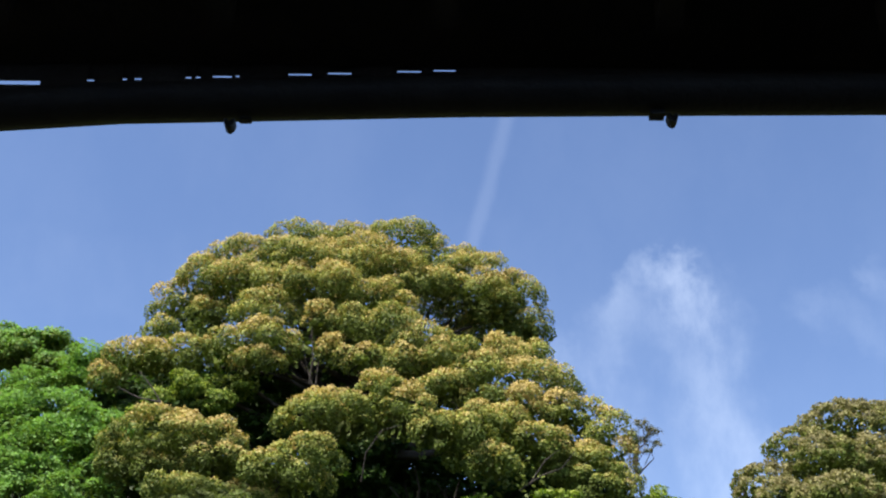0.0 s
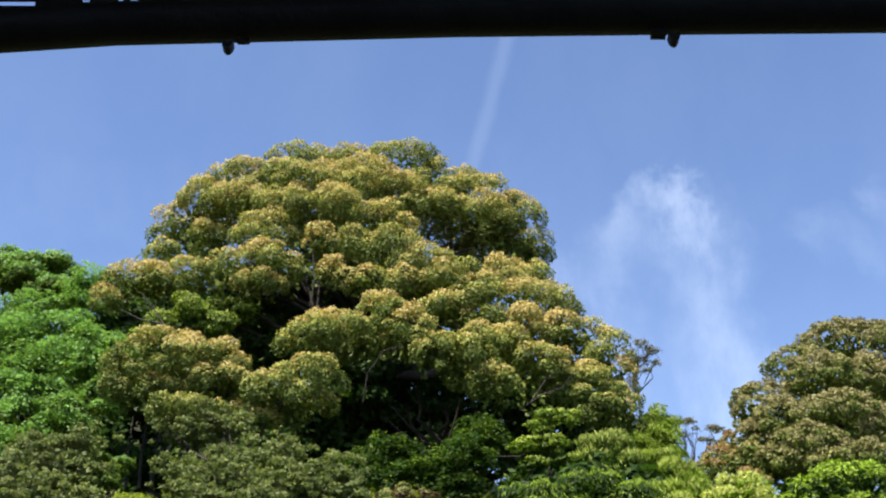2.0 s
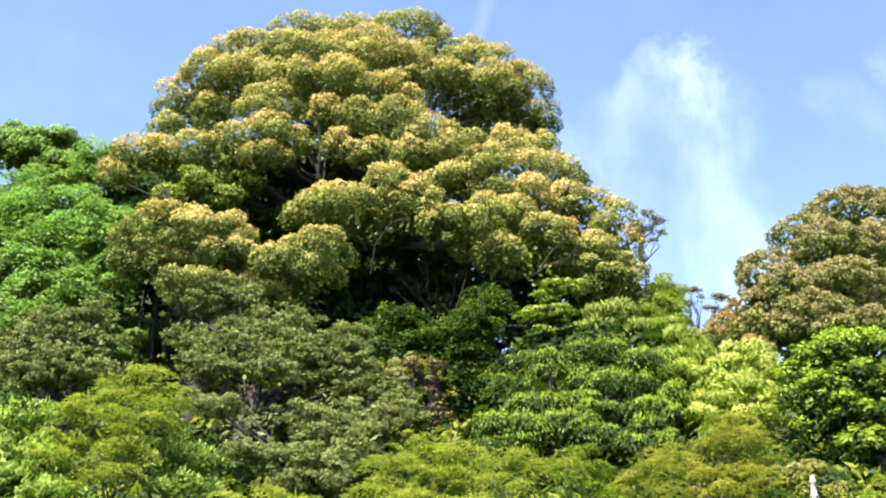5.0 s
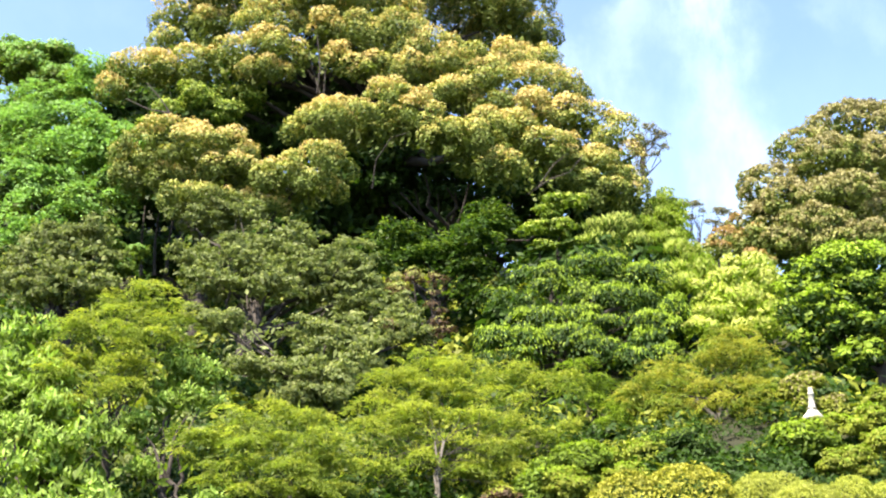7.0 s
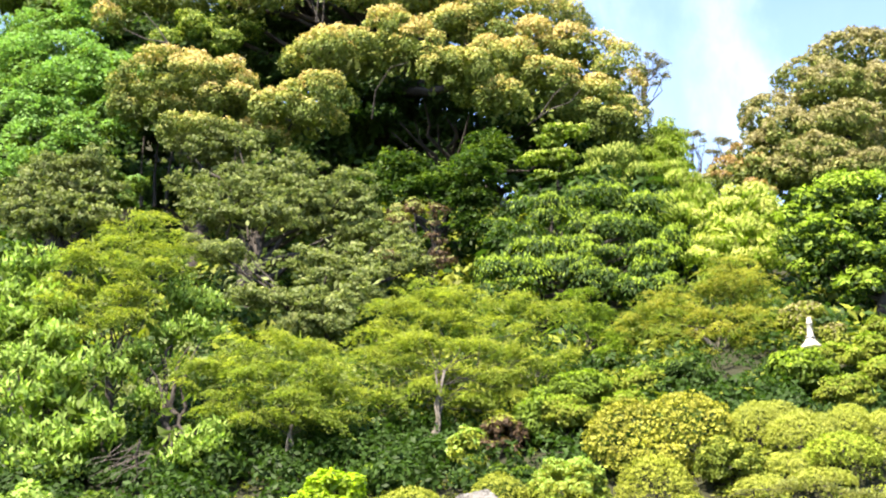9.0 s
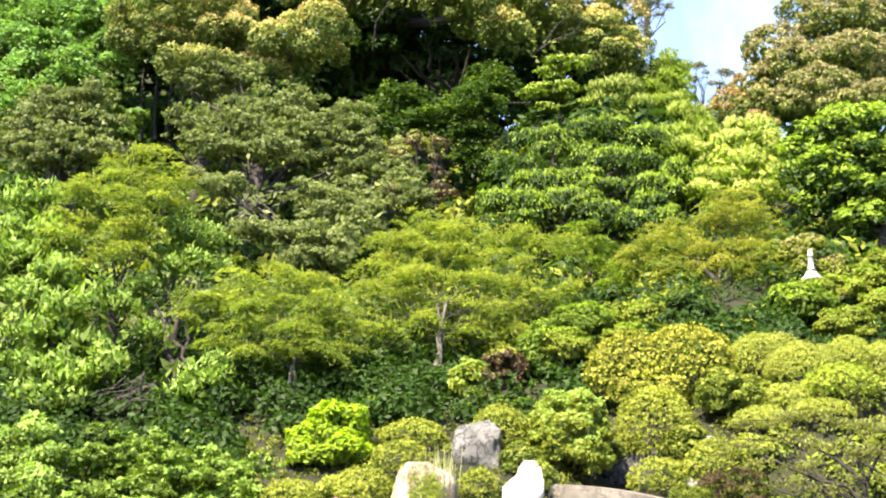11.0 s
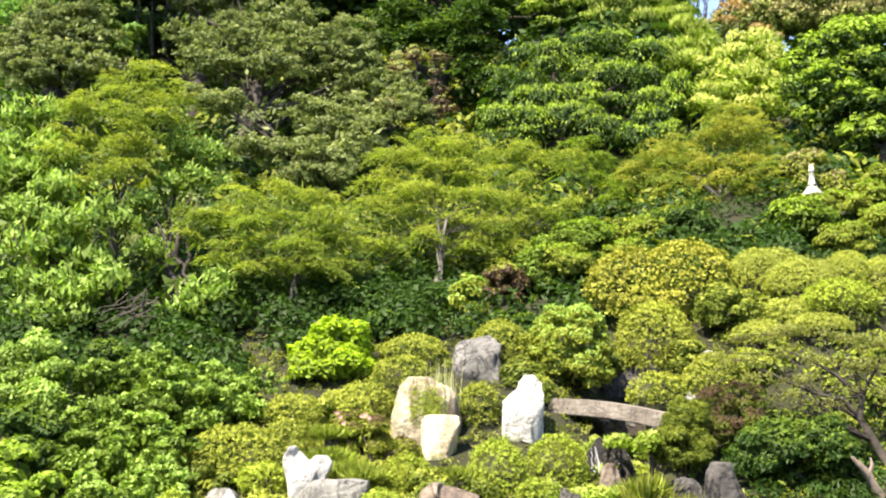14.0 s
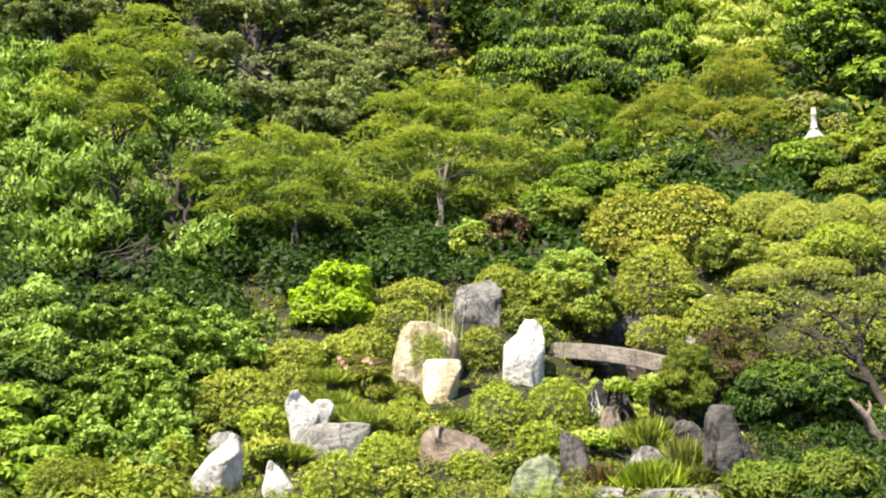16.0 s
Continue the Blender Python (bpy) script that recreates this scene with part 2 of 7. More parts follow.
def hang(name, mesh, parent, label=""):
    """A mesh, given in world coordinates, as a part of a thing."""
    ob = new(name, mesh)
    if parent is not None:
        ob.parent = parent
        base = parent
        ob.matrix_parent_inverse = parent_place(base).inverted()
    return tagged(ob, label)


def parent_place(ob):
    return ob.matrix_basis if ob.parent is None else parent_place(ob.parent) @ ob.matrix_parent_inverse @ ob.matrix_basis


def thing(name, place, label, category, group=""):
    ob = new(name)
    ob.empty_display_size = 0.2
    ob.matrix_basis = Matrix.Translation(place)
    return tagged(ob, label, category, group)


def bm_mesh(name, bm, mat, smooth=False):
    me = bpy.data.meshes.new(name)
    bm.to_mesh(me)
    bm.free()
    me.materials.append(mat)
    if smooth:
        me.polygons.foreach_set("use_smooth", np.ones(len(me.polygons), bool))
    return me


def build_ground():
    xs = np.concatenate([[-2500, -900, -350, -140, -70], np.arange(-40, 40.1, 0.4), [70, 140, 350, 900, 2500]])
    ys = np.concatenate([[-2500, -700, -200, -60, -20, -8], np.arange(0, 60.1, 0.4), [66, 74, 84, 100, 140, 220, 400, 900, 2500]])
    gx, gy = np.meshgrid(xs, ys)
    gz = ground_z(gx, gy)
    w = len(xs)
    i = (np.arange(len(ys) - 1)[:, None] * w + np.arange(w - 1)[None]).ravel()
    faces = np.stack([i, i + 1, i + 1 + w, i + w], 1)
    ob = new("ground", mesh_of("ground", np.stack([gx, gy, gz], -1).reshape(-1, 3), faces, EARTH, smooth=True))
    tagged(ob, "mossy dark earth of a steep planted garden hillside", "ground", kind="structure")


build_ground()


# ---------------------------------------------------------------- plants
def unit(v):
    return v / np.maximum(np.linalg.norm(v, axis=-1, keepdims=True), 1e-9)


def leaf_mesh(name, rng, pts, nrm, size, slim, mats, index, droop=0.0, along=None):
    """Many small leaves, each folded along its rib."""
    n = len(pts)
    tan = unit(np.cross(nrm, rng.normal(size=(n, 3))))
    if along is not None:
        tan = unit(along + 0.45 * rng.normal(size=(n, 3)))
    tan = unit(tan + np.array([0, 0, -droop]))
    nrm = unit(nrm - tan * (nrm * tan).sum(1, keepdims=True))
    side = np.cross(nrm, tan)
    s = (np.asarray(size) * rng.uniform(0.65, 1.3, n))[:, None]
    w = s * slim * rng.uniform(0.8, 1.2, (n, 1))
    verts = np.stack([pts - tan * s * 0.5, pts + side * w * 0.5 + tan * s * 0.05 - nrm * w * 0.12, pts + tan * s * 0.5 - nrm * s * 0.14,
                      pts - side * w * 0.5 + tan * s * 0.05 - nrm * w * 0.12], 1).reshape(-1, 3)
    b = np.arange(n)[:, None] * 4
    faces = np.concatenate([b + [[0, 1, 2]], b + [[0, 2, 3]]], 1).reshape(-1, 3)
    return mesh_of(name, verts, faces, *mats, index=np.repeat(index, 2))


def bumps(rng, d, strength, freq):
    out = np.zeros(len(d))
    for k in range(5):
        out += np.sin(d @ (rng.normal(size=3) * freq * (1 + 0.5 * k)) + rng.uniform(0, 6.3)) / (1 + 0.5 * k)
    return 1 + strength * out / 2.0


def on_sphere(rng, n, low=-1.0):
    """Even directions with z above low."""
    z = rng.uniform(low, 1, n)
    a = rng.uniform(0, 2 * np.pi, n)
    r = np.sqrt(1 - z * z)
    return np.stack([r * np.cos(a), r * np.sin(a), z], 1)


def foliage(name, seed, lobes, clump, leaf, slim, mats, cover=2.2, flat=0.62, young=0.0, rough=0.16, up=0.4, droop=0.0, low=-0.75, fill=0.22, gaps=0.1, wild=0.5, density=1.0, spray=None, loose=False, even=False, core=0.0, fluff=0.16):
    """Leaves in clumps over the rounded lobes of a crown. mats: mature leaves, and lighter young ones that paint lit
    tops on the clumps.
    """
    rng = np.random.default_rng(seed)
    pts, nrm, sizes, idx, out = [], [], [], [], []
    for lx, ly, lz, rx, ry, rz in lobes:
        c, r = np.array([lx, ly, lz]), np.array([rx, ry, rz])
        area = 4 * np.pi * ((rx * ry) ** 1.6 / 3 + (rx * rz) ** 1.6 / 3 + (ry * rz) ** 1.6 / 3) ** (1 / 1.6)
        k = max(5, int(density * 1.5 * area / (np.pi * clump * clump)))
        d = on_sphere(rng, k, low)
        if even:
            # clumps spread evenly, like the florets of a dome
            k = max(6, int(density * 0.95 * area / (np.pi * clump * clump)))
            turn = np.arange(k) * 2.39996 + rng.uniform(0, 6.3)
            z = np.linspace(1, low, k)
            d = unit(np.stack([np.sqrt(1 - z * z) * np.cos(turn), np.sqrt(1 - z * z) * np.sin(turn), z], 1) + rng.normal(0, 0.45 * clump / max(rx, rz, clump), (k, 3)))
        d = d[rng.random(k) > np.where(d[:, 1] > 0.4, 0.8 if even else 0.6, gaps)]
        k = len(d)
        seat = rng.uniform(0.8, 1.04, k) * bumps(rng, d, rough, 2.4)
        if loose:
            seat = rng.uniform(0.3, 1.25, k) * bumps(rng, d, 0.25, 3.0)
        at = c + d * np.maximum(r - clump * 0.55, r * 0.3) * seat[:, None]
        big = clump * rng.uniform(0.45, 1.3, k)
        if loose:
            big *= rng.uniform(0.6, 1.3, k)
        if even:
            big = clump * rng.choice((0.62, 0.8, 1.0, 1.18), k)
        m = np.maximum(6, (cover * 2.6 * np.pi * big * big / (leaf * leaf * slim * 0.5) * 0.5).astype(int))
        who = np.repeat(np.arange(k), m)
        n = len(who)
        if spray is not None:
            # flat leafy fans, their rims hanging
            m = np.maximum(6, (cover * 1.1 * np.pi * big * big / (leaf * leaf * slim * 0.5)).astype(int))
            who = np.repeat(np.arange(k), m)
            n = len(who)
            a, rho = rng.uniform(0, 2 * np.pi, n), np.sqrt(rng.random(n))
            rho = rho * (1 + 0.35 * np.sin(a * 3 + who * 1.7) * rng.random(n))
            tip = np.stack([np.cos(a), np.sin(a), np.zeros(n)], 1)
            lean = unit(d[who] * np.array([1, 1, 0]) + 1e-6)
            tilt = rng.normal(0, 0.34, (k, 2))[who]
            rho = rho * (1 + 0.5 * np.abs((tip * lean).sum(1)))
            z = -spray * rho**2 * 0.55 + rng.normal(0, 0.09, n) + (tilt * tip[:, :2]).sum(1) * rho - 0.25 * spray * (tip * lean).sum(1) * rho
            pts.append(at[who] + np.stack([tip[:, 0] * rho, tip[:, 1] * rho, z], 1) * big[who][:, None])
            nrm.append(unit(np.array([0, 0, 1.0]) + tip * (rho * spray * 0.9)[:, None] + lean * 0.2 + rng.normal(0, wild, (n, 3))))
            sizes.append(np.full(n, leaf))
            out.append(tip + lean * 0.5 + np.array([0, 0, -0.3 * spray]) * (0.3 + rho[:, None]))
            # hanging leaves take the darker tone, painting fans as lit from above
            idx.append((rng.random(n) * 0.4 + rng.random(k)[who] * 0.45 + (z < -0.22 * spray) * 0.3 < young).astype(int))
            continue
        e = on_sphere(rng, n, -0.5)
        deep = 1 - np.abs(rng.normal(0, fluff, n))
        local = e * np.array([1, 1, flat]) * (big[who] * deep * bumps(rng, e * 1.0 + who[:, None] * 0.7, 0.2, 4.0))[:, None]
        pts.append(at[who] + local)
        nrm.append(unit(e * 0.8 + d[who] * 0.35 + np.array([0, 0, up]) + rng.normal(0, wild, (n, 3))))
        sizes.append(np.full(n, leaf))
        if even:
            # lighter new growth on each clump's sunward top: lit tops put into leaf colour
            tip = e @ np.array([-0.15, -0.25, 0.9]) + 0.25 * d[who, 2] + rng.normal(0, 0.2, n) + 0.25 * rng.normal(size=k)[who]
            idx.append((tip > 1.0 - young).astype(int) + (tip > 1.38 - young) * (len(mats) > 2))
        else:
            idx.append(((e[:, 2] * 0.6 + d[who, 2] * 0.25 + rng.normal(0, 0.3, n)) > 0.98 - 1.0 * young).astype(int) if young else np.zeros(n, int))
        # larger leaves inside, in the darker tone that stands for crown shade
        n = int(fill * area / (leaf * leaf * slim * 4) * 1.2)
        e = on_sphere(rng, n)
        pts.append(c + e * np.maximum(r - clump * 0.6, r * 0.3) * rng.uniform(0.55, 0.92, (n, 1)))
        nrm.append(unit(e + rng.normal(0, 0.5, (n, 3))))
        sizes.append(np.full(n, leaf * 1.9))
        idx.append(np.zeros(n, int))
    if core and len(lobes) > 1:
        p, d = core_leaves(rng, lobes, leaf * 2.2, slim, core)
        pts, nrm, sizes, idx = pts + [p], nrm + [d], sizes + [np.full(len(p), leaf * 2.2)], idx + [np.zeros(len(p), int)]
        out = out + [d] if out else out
    return leaf_mesh(name, rng, np.concatenate(pts), np.concatenate(nrm), np.concatenate(sizes), slim, mats, np.concatenate(idx), droop, np.concatenate(out) if out else None)


def core_leaves(rng, lobes, leaf, slim, cover):
    """Large leaves that fill a crown between and behind its boughs, their darkest tone painting the shade there."""
    mid, half = np.array([l[:3] for l in lobes]), np.array([l[3:] for l in lobes])
    n = int(cover * 4 * (half[:, 0] * half[:, 2]).sum() / (leaf * leaf * slim * 0.5))
    size = half[:, 0] * half[:, 2]
    i = rng.choice(len(mid), n, p=size / size.sum())
    near = np.argsort(((mid[:, None] - mid[None]) ** 2).sum(2), axis=1)[:, 1:min(6, len(mid))]
    j = near[i, rng.integers(0, near.shape[1], n)] if near.shape[1] else i
    u = rng.random((n, 1))
    pts = mid[i] * (1 - u) + mid[j] * u + np.minimum(half[i], half[j]) * (np.array([0, 0.55, -0.25]) + rng.normal(0, 0.36, (n, 3)))
    return pts, unit(rng.normal(0, 0.8, (n, 3)) + np.array([0, -0.6, 0.6]))


def billow(name, seed, lobes, clump, leaf, slim, mats, cover=0.8, young=0.6, wild=0.42, low=-0.5, flat=0.85, fill=0.2, core=1.3, droop=0.35):
    """A dense crown of rounded boughs, each a heap of leafy puffs; new growth gilds the tops."""
    rng = np.random.default_rng(seed)
    mid, half = np.array([l[:3] for l in lobes]), np.array([l[3:] for l in lobes])
    pts, nrm, sizes, idx = [], [], [], []

    def outside(p, but, depth):
        ok = np.ones(len(p), bool)
        for j in range(len(mid)):
            if j != but:
                ok &= (((p - mid[j]) / half[j]) ** 2).sum(1) > depth
        return ok

    for i, (c, r) in enumerate(zip(mid, half)):
        area = 4 * np.pi * (((r[0] * r[1]) ** 1.6 + (r[0] * r[2]) ** 1.6 + (r[1] * r[2]) ** 1.6) / 3) ** (1 / 1.6)
        puff = min(clump, 0.55 * r.min() + 0.12)
        k = max(8, int(1.1 * area / (np.pi * puff * puff)))
        turn, z = np.arange(k) * 2.39996 + rng.uniform(0, 6.3), np.linspace(1, low, k)
        d = unit(np.stack([np.sqrt(1 - z * z) * np.cos(turn), np.sqrt(1 - z * z) * np.sin(turn), z], 1) + rng.normal(0, 0.5 * puff / r.max(), (k, 3)))
        at = c + d * np.maximum(r - puff * 0.45, r * 0.4) * rng.uniform(0.9, 1.06, (k, 1))
        keep = outside(at, i, 0.6) & ((d[:, 1] < 0.35) | (rng.random(k) < 0.2))
        at, d = at[keep], d[keep]
        k = len(d)
        big = puff * rng.choice((0.55, 0.75, 0.95, 1.15), k)
        m = np.maximum(8, (cover * 2 * np.pi * big * big / (leaf * leaf * slim * 0.5)).astype(int))
        who = np.repeat(np.arange(k), m)
        n = len(who)
        axis = unit(d * 0.7 + np.array([0, 0, 0.45]))
        e = unit(rng.normal(size=(n, 3)))
        flip = (e * axis[who]).sum(1) < -0.3
        e[flip] -= 2 * axis[who][flip] * (e * axis[who]).sum(1, keepdims=True)[flip]
        p = at[who] + e * np.array([1, 1, flat]) * (big[who] * (1.03 - np.abs(rng.normal(0, 0.13, n))) * bumps(rng, e + who[:, None] * 0.7, 0.16, 4.0))[:, None]
        ok = outside(p, i, 0.5)
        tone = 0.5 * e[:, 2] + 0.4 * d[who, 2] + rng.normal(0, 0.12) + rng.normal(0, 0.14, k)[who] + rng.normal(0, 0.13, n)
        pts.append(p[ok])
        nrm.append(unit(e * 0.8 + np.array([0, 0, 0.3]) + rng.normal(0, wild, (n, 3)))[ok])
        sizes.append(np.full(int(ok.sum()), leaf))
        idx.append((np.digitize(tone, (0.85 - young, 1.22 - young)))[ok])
        n = int(fill * area / (leaf * leaf * slim * 3))
        e = on_sphere(rng, n)
        pts.append(c + e * np.maximum(r - puff * 0.8, r * 0.35) * rng.uniform(0.6, 0.95, (n, 1)))
        nrm.append(unit(e + rng.normal(0, 0.4, (n, 3))))
        sizes.append(np.full(n, leaf * 2.0))
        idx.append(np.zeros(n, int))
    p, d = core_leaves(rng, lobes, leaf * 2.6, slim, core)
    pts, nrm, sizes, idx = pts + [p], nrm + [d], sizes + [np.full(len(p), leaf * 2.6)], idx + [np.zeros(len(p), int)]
    return leaf_mesh(name, rng, np.concatenate(pts), np.concatenate(nrm), np.concatenate(sizes), slim, mats, np.concatenate(idx), droop)


def tube(name, path, radii, mat, sides=7, seed=0):
    """A tapered, slightly uneven stem along a path."""
    rng = np.random.default_rng(seed)
    path, radii = np.asarray(path, float), np.asarray(radii, float)
    verts, faces = [], []
    for i, (p, r) in enumerate(zip(path, radii)):
        d = unit(path[min(i + 1, len(path) - 1)] - path[max(i - 1, 0)])
        a = unit(np.cross(d, (0.3, 1.0, 0.1)))
        b = np.cross(d, a)
        ang = np.arange(sides) * 2 * np.pi / sides
        wob = r * rng.uniform(0.86, 1.14, sides)
        verts.append(p + a * (np.cos(ang) * wob)[:, None] + b * (np.sin(ang) * wob)[:, None])
    for i in range(len(path) - 1):
        for j in range(sides):
            k = (j + 1) % sides
            faces.append((i * sides + j, i * sides + k, (i + 1) * sides + k, (i + 1) * sides + j))
    return mesh_of(name, np.concatenate(verts), faces, mat, smooth=True)


def bend(rng, a, b, steps=5, sway=0.08):
    """Points from a to b with a little sway."""
    a, b = np.asarray(a, float), np.asarray(b, float)
    t = np.linspace(0, 1, steps)[:, None]
    out = a + (b - a) * t
    reach = np.linalg.norm(b - a)
    out[1:-1] += rng.normal(0, sway * reach, (steps - 2, 3)) * np.array([1, 1, 0.4])
    return out


def tree(name, label, base, lobes, leaf, mats, girth=0.2, clump=0.6, slim=0.42, seed=1, category="tree", group="", bark=None, trunk_top=None, stems=1, reach=0.75, twigs=0, style="", limb_share=0.5, **more):
    """Trunk, one limb to each lobe, and a crown of leaves."""
    rng = np.random.default_rng(seed + 77)
    bark = bark or BARK
    bx, by = base
    bz = float(ground_z(bx, by))
    ob = thing(name, (bx, by, bz), label, category, group)
    mid = np.mean([l[:3] for l in lobes], axis=0)
    top = np.array(trunk_top if trunk_top else (bx + 0.5 * (mid[0] - bx), by + 0.5 * (mid[1] - by), bz + 0.55 * (mid[2] - bz)))
    forks = []
    for s in range(stems):
        lean = np.array([rng.normal(0, girth * 2.0), rng.normal(0, girth * 2.0), 0]) if stems > 1 else 0
        foot = np.array((bx, by, bz - 0.1)) + (lean * 0.35 if stems > 1 else 0)
        path = bend(rng, foot, top + lean * 1.6, 6, 0.035)
        g = girth / math.sqrt(stems)
        hang("trunk", tube("trunk", path, np.linspace(g * 1.25, g * 0.6, 6), bark, 9, seed + s), ob)
        forks.append((path, g))
    for i, l in enumerate(lobes):
        path, g = forks[i % stems]
        start = path[3 + i % 3]
        end = start + (np.array(l[:3]) - start) * reach
        limb = hang("limb", tube("limb", bend(rng, start, end, 5, 0.07), np.linspace(g * limb_share, g * 0.12, 5), BARK, 6, seed + 9 * i), ob)
        for j in range(twigs):
            d = on_sphere(rng, 1, -0.2)[0]
            tip = np.array(l[:3]) + d * np.array(l[3:]) * 0.8
            hang("branch", tube("branch", bend(rng, start + (end - start) * rng.uniform(0.5, 1), tip, 4, 0.06), np.linspace(g * limb_share * 0.4, g * 0.05, 4), BARK, 5, seed + j), limb)
    leaves = billow if style == "billow" else foliage
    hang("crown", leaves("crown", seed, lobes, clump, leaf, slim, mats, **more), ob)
    return ob


def shrub(name, label, lobes, leaf, mats, clump=0.16, slim=0.42, seed=1, category="shrub", group="", stems=3, trim=False, **more):
    """A bush: short stems from the ground and a dense leafy body."""
    rng = np.random.default_rng(seed + 55)
    mid = np.mean([l[:3] for l in lobes], axis=0)
    bz = float(ground_z(mid[0], mid[1] + 0.05))
    seated = []
    for x, y, z, rx, ry, rz in lobes:
        # the body swells down towards the ground
        top, foot = z + rz, min(z - rz, max(float(ground_z(x, y)) - 0.1, z - 1.6 * rz))
        seated.append((x, y, (top + foot) / 2, rx, ry, (top - foot) / 2))
    lobes = seated
    ob = thing(name, (mid[0], mid[1], bz), label, category, group)
    for s in range(stems):
        l = lobes[s % len(lobes)]
        foot = np.array((mid[0] + rng.normal(0, 0.06), mid[1] + rng.normal(0, 0.06), bz - 0.06))
        hang("stem", tube("stem", bend(rng, foot, np.array(l[:3]) + on_sphere(rng, 1, 0)[0] * np.array(l[3:]) * 0.5, 5, 0.05), np.linspace(0.035, 0.01, 5), BARK, 6, seed + s), ob)
    if trim:
        hang("foliage", clipped("foliage", seed, lobes, leaf, slim, mats, **more), ob)
        return ob
    hang("foliage", foliage("foliage", seed, lobes, clump, leaf, slim, mats, **{"low": -0.6, "flat": 0.8, "rough": 0.06, "gaps": 0.03, **more}), ob)
    return ob



def clipped(name, seed, lobes, leaf, slim, mats, cover=1.0, young=0.5, rough=0.05, thick=0.05, wild=0.3):
    """A clipped bush: a dark inner leaf layer under close-set rosettes of new leaves."""
    rng = np.random.default_rng(seed)
    pts, nrm, out, idx = [], [], [], []
    for lx, ly, lz, rx, ry, rz in lobes:
        c, r = np.array([lx, ly, lz]), np.array([rx, ry, rz])
        area = 3.2 * np.pi * ((rx * ry) ** 1.6 / 3 + (rx * rz) ** 1.6 / 3 + (ry * rz) ** 1.6 / 3) ** (1 / 1.6)
        shape, fine = rng.integers(1 << 30), rng.integers(1 << 30)

        def skin(n, inset):
            d = on_sphere(rng, n, -0.5)
            d = d[(d[:, 1] < 0.5) | (rng.random(n) < 0.15)]
            p = c + d * r * (bumps(np.random.default_rng(shape), d, rough, 3.0) * bumps(np.random.default_rng(fine), d, rough * 0.8, 8.0))[:, None]
            out_way = unit(d / r)
            p = p - out_way * (inset + np.abs(rng.normal(0, thick, len(d))))[:, None]
            keep = np.ones(len(d), bool)
            for ox, oy, oz, sx, sy, sz in lobes:
                if (ox, oy, oz) != (lx, ly, lz):
                    keep &= (((p - (ox, oy, oz)) / (sx, sy, sz)) ** 2).sum(1) > 0.8
            return p[keep], out_way[keep]

        p, d = skin(int(0.65 * area / (leaf * leaf * slim * 0.9)), 0.6 * leaf)
        pts.append(p)
        nrm.append(unit(d + rng.normal(0, 0.6, d.shape)))
        out.append(d * 0.3 + rng.normal(0, 0.7, d.shape))
        idx.append(np.zeros(len(p), int))
        p, d = skin(int(cover * area / (leaf * leaf * 0.85)), 0.0)
        k = 6
        who = np.repeat(np.arange(len(p)), k)
        axis = unit(d + np.array([0, 0, 0.55]) + rng.normal(0, wild, d.shape))[who]
        side = unit(np.cross(axis, rng.normal(size=axis.shape)))
        way = unit(axis * rng.uniform(0.5, 1.1, (len(who), 1)) + side * 0.75)
        pts.append(p[who] + way * leaf * 0.45)
        nrm.append(unit(axis - way * (axis * way).sum(1, keepdims=True)))
        out.append(way * 3.0)
        patch = bumps(np.random.default_rng(shape + 1), p, 0.5, 3.0) - 1
        idx.append((rng.random(len(who)) + (patch * 0.3 - 0.25 * d[:, 2])[who] < young).astype(int))
    return leaf_mesh(name, rng, np.concatenate(pts), np.concatenate(nrm), np.full(sum(map(len, pts)), leaf), slim, mats, np.concatenate(idx), 0.0, np.concatenate(out))


def undergrowth(name, label, seed, count, xr, yr, radius, leaf, slim, mats, young, keep_out=(), tall=0.8, cover=1.0):
    """Countless low plants over a stretch of the slope."""
    rng = np.random.default_rng(seed)
    x, y = rng.uniform(*xr, count), rng.uniform(*yr, count)
    ok = np.ones(count, bool)
    for x0, x1, y0, y1 in keep_out:
        ok &= ~((x > x0) & (x < x1) & (y > y0) & (y < y1))
    x, y = x[ok], y[ok]
    r = radius * rng.uniform(0.5, 1.5, len(x))
    z = ground_z(x, y) + r * tall * 0.3
    m = np.maximum(5, (cover * 4.0 * r * r / (leaf * leaf * slim)).astype(int))
    who = np.repeat(np.arange(len(x)), m)
    e = on_sphere(rng, len(who), -0.1)
    pts = np.stack([x, y, z], 1)[who] + e * (r[who] * rng.uniform(0.75, 1.05, len(who)))[:, None] * np.array([1, 1, tall])
    nrm = unit(e + np.array([0, 0, 0.4]) + rng.normal(0, 0.5, e.shape))
    idx = (rng.random(len(x))[who] * 0.7 + rng.random(len(who)) * 0.3 < young).astype(int)
    ob = new(name, leaf_mesh(name, rng, pts, nrm, np.full(len(who), leaf), slim, mats, idx, 0.2))
    return tagged(ob, label, "undergrowth", kind="stuff")


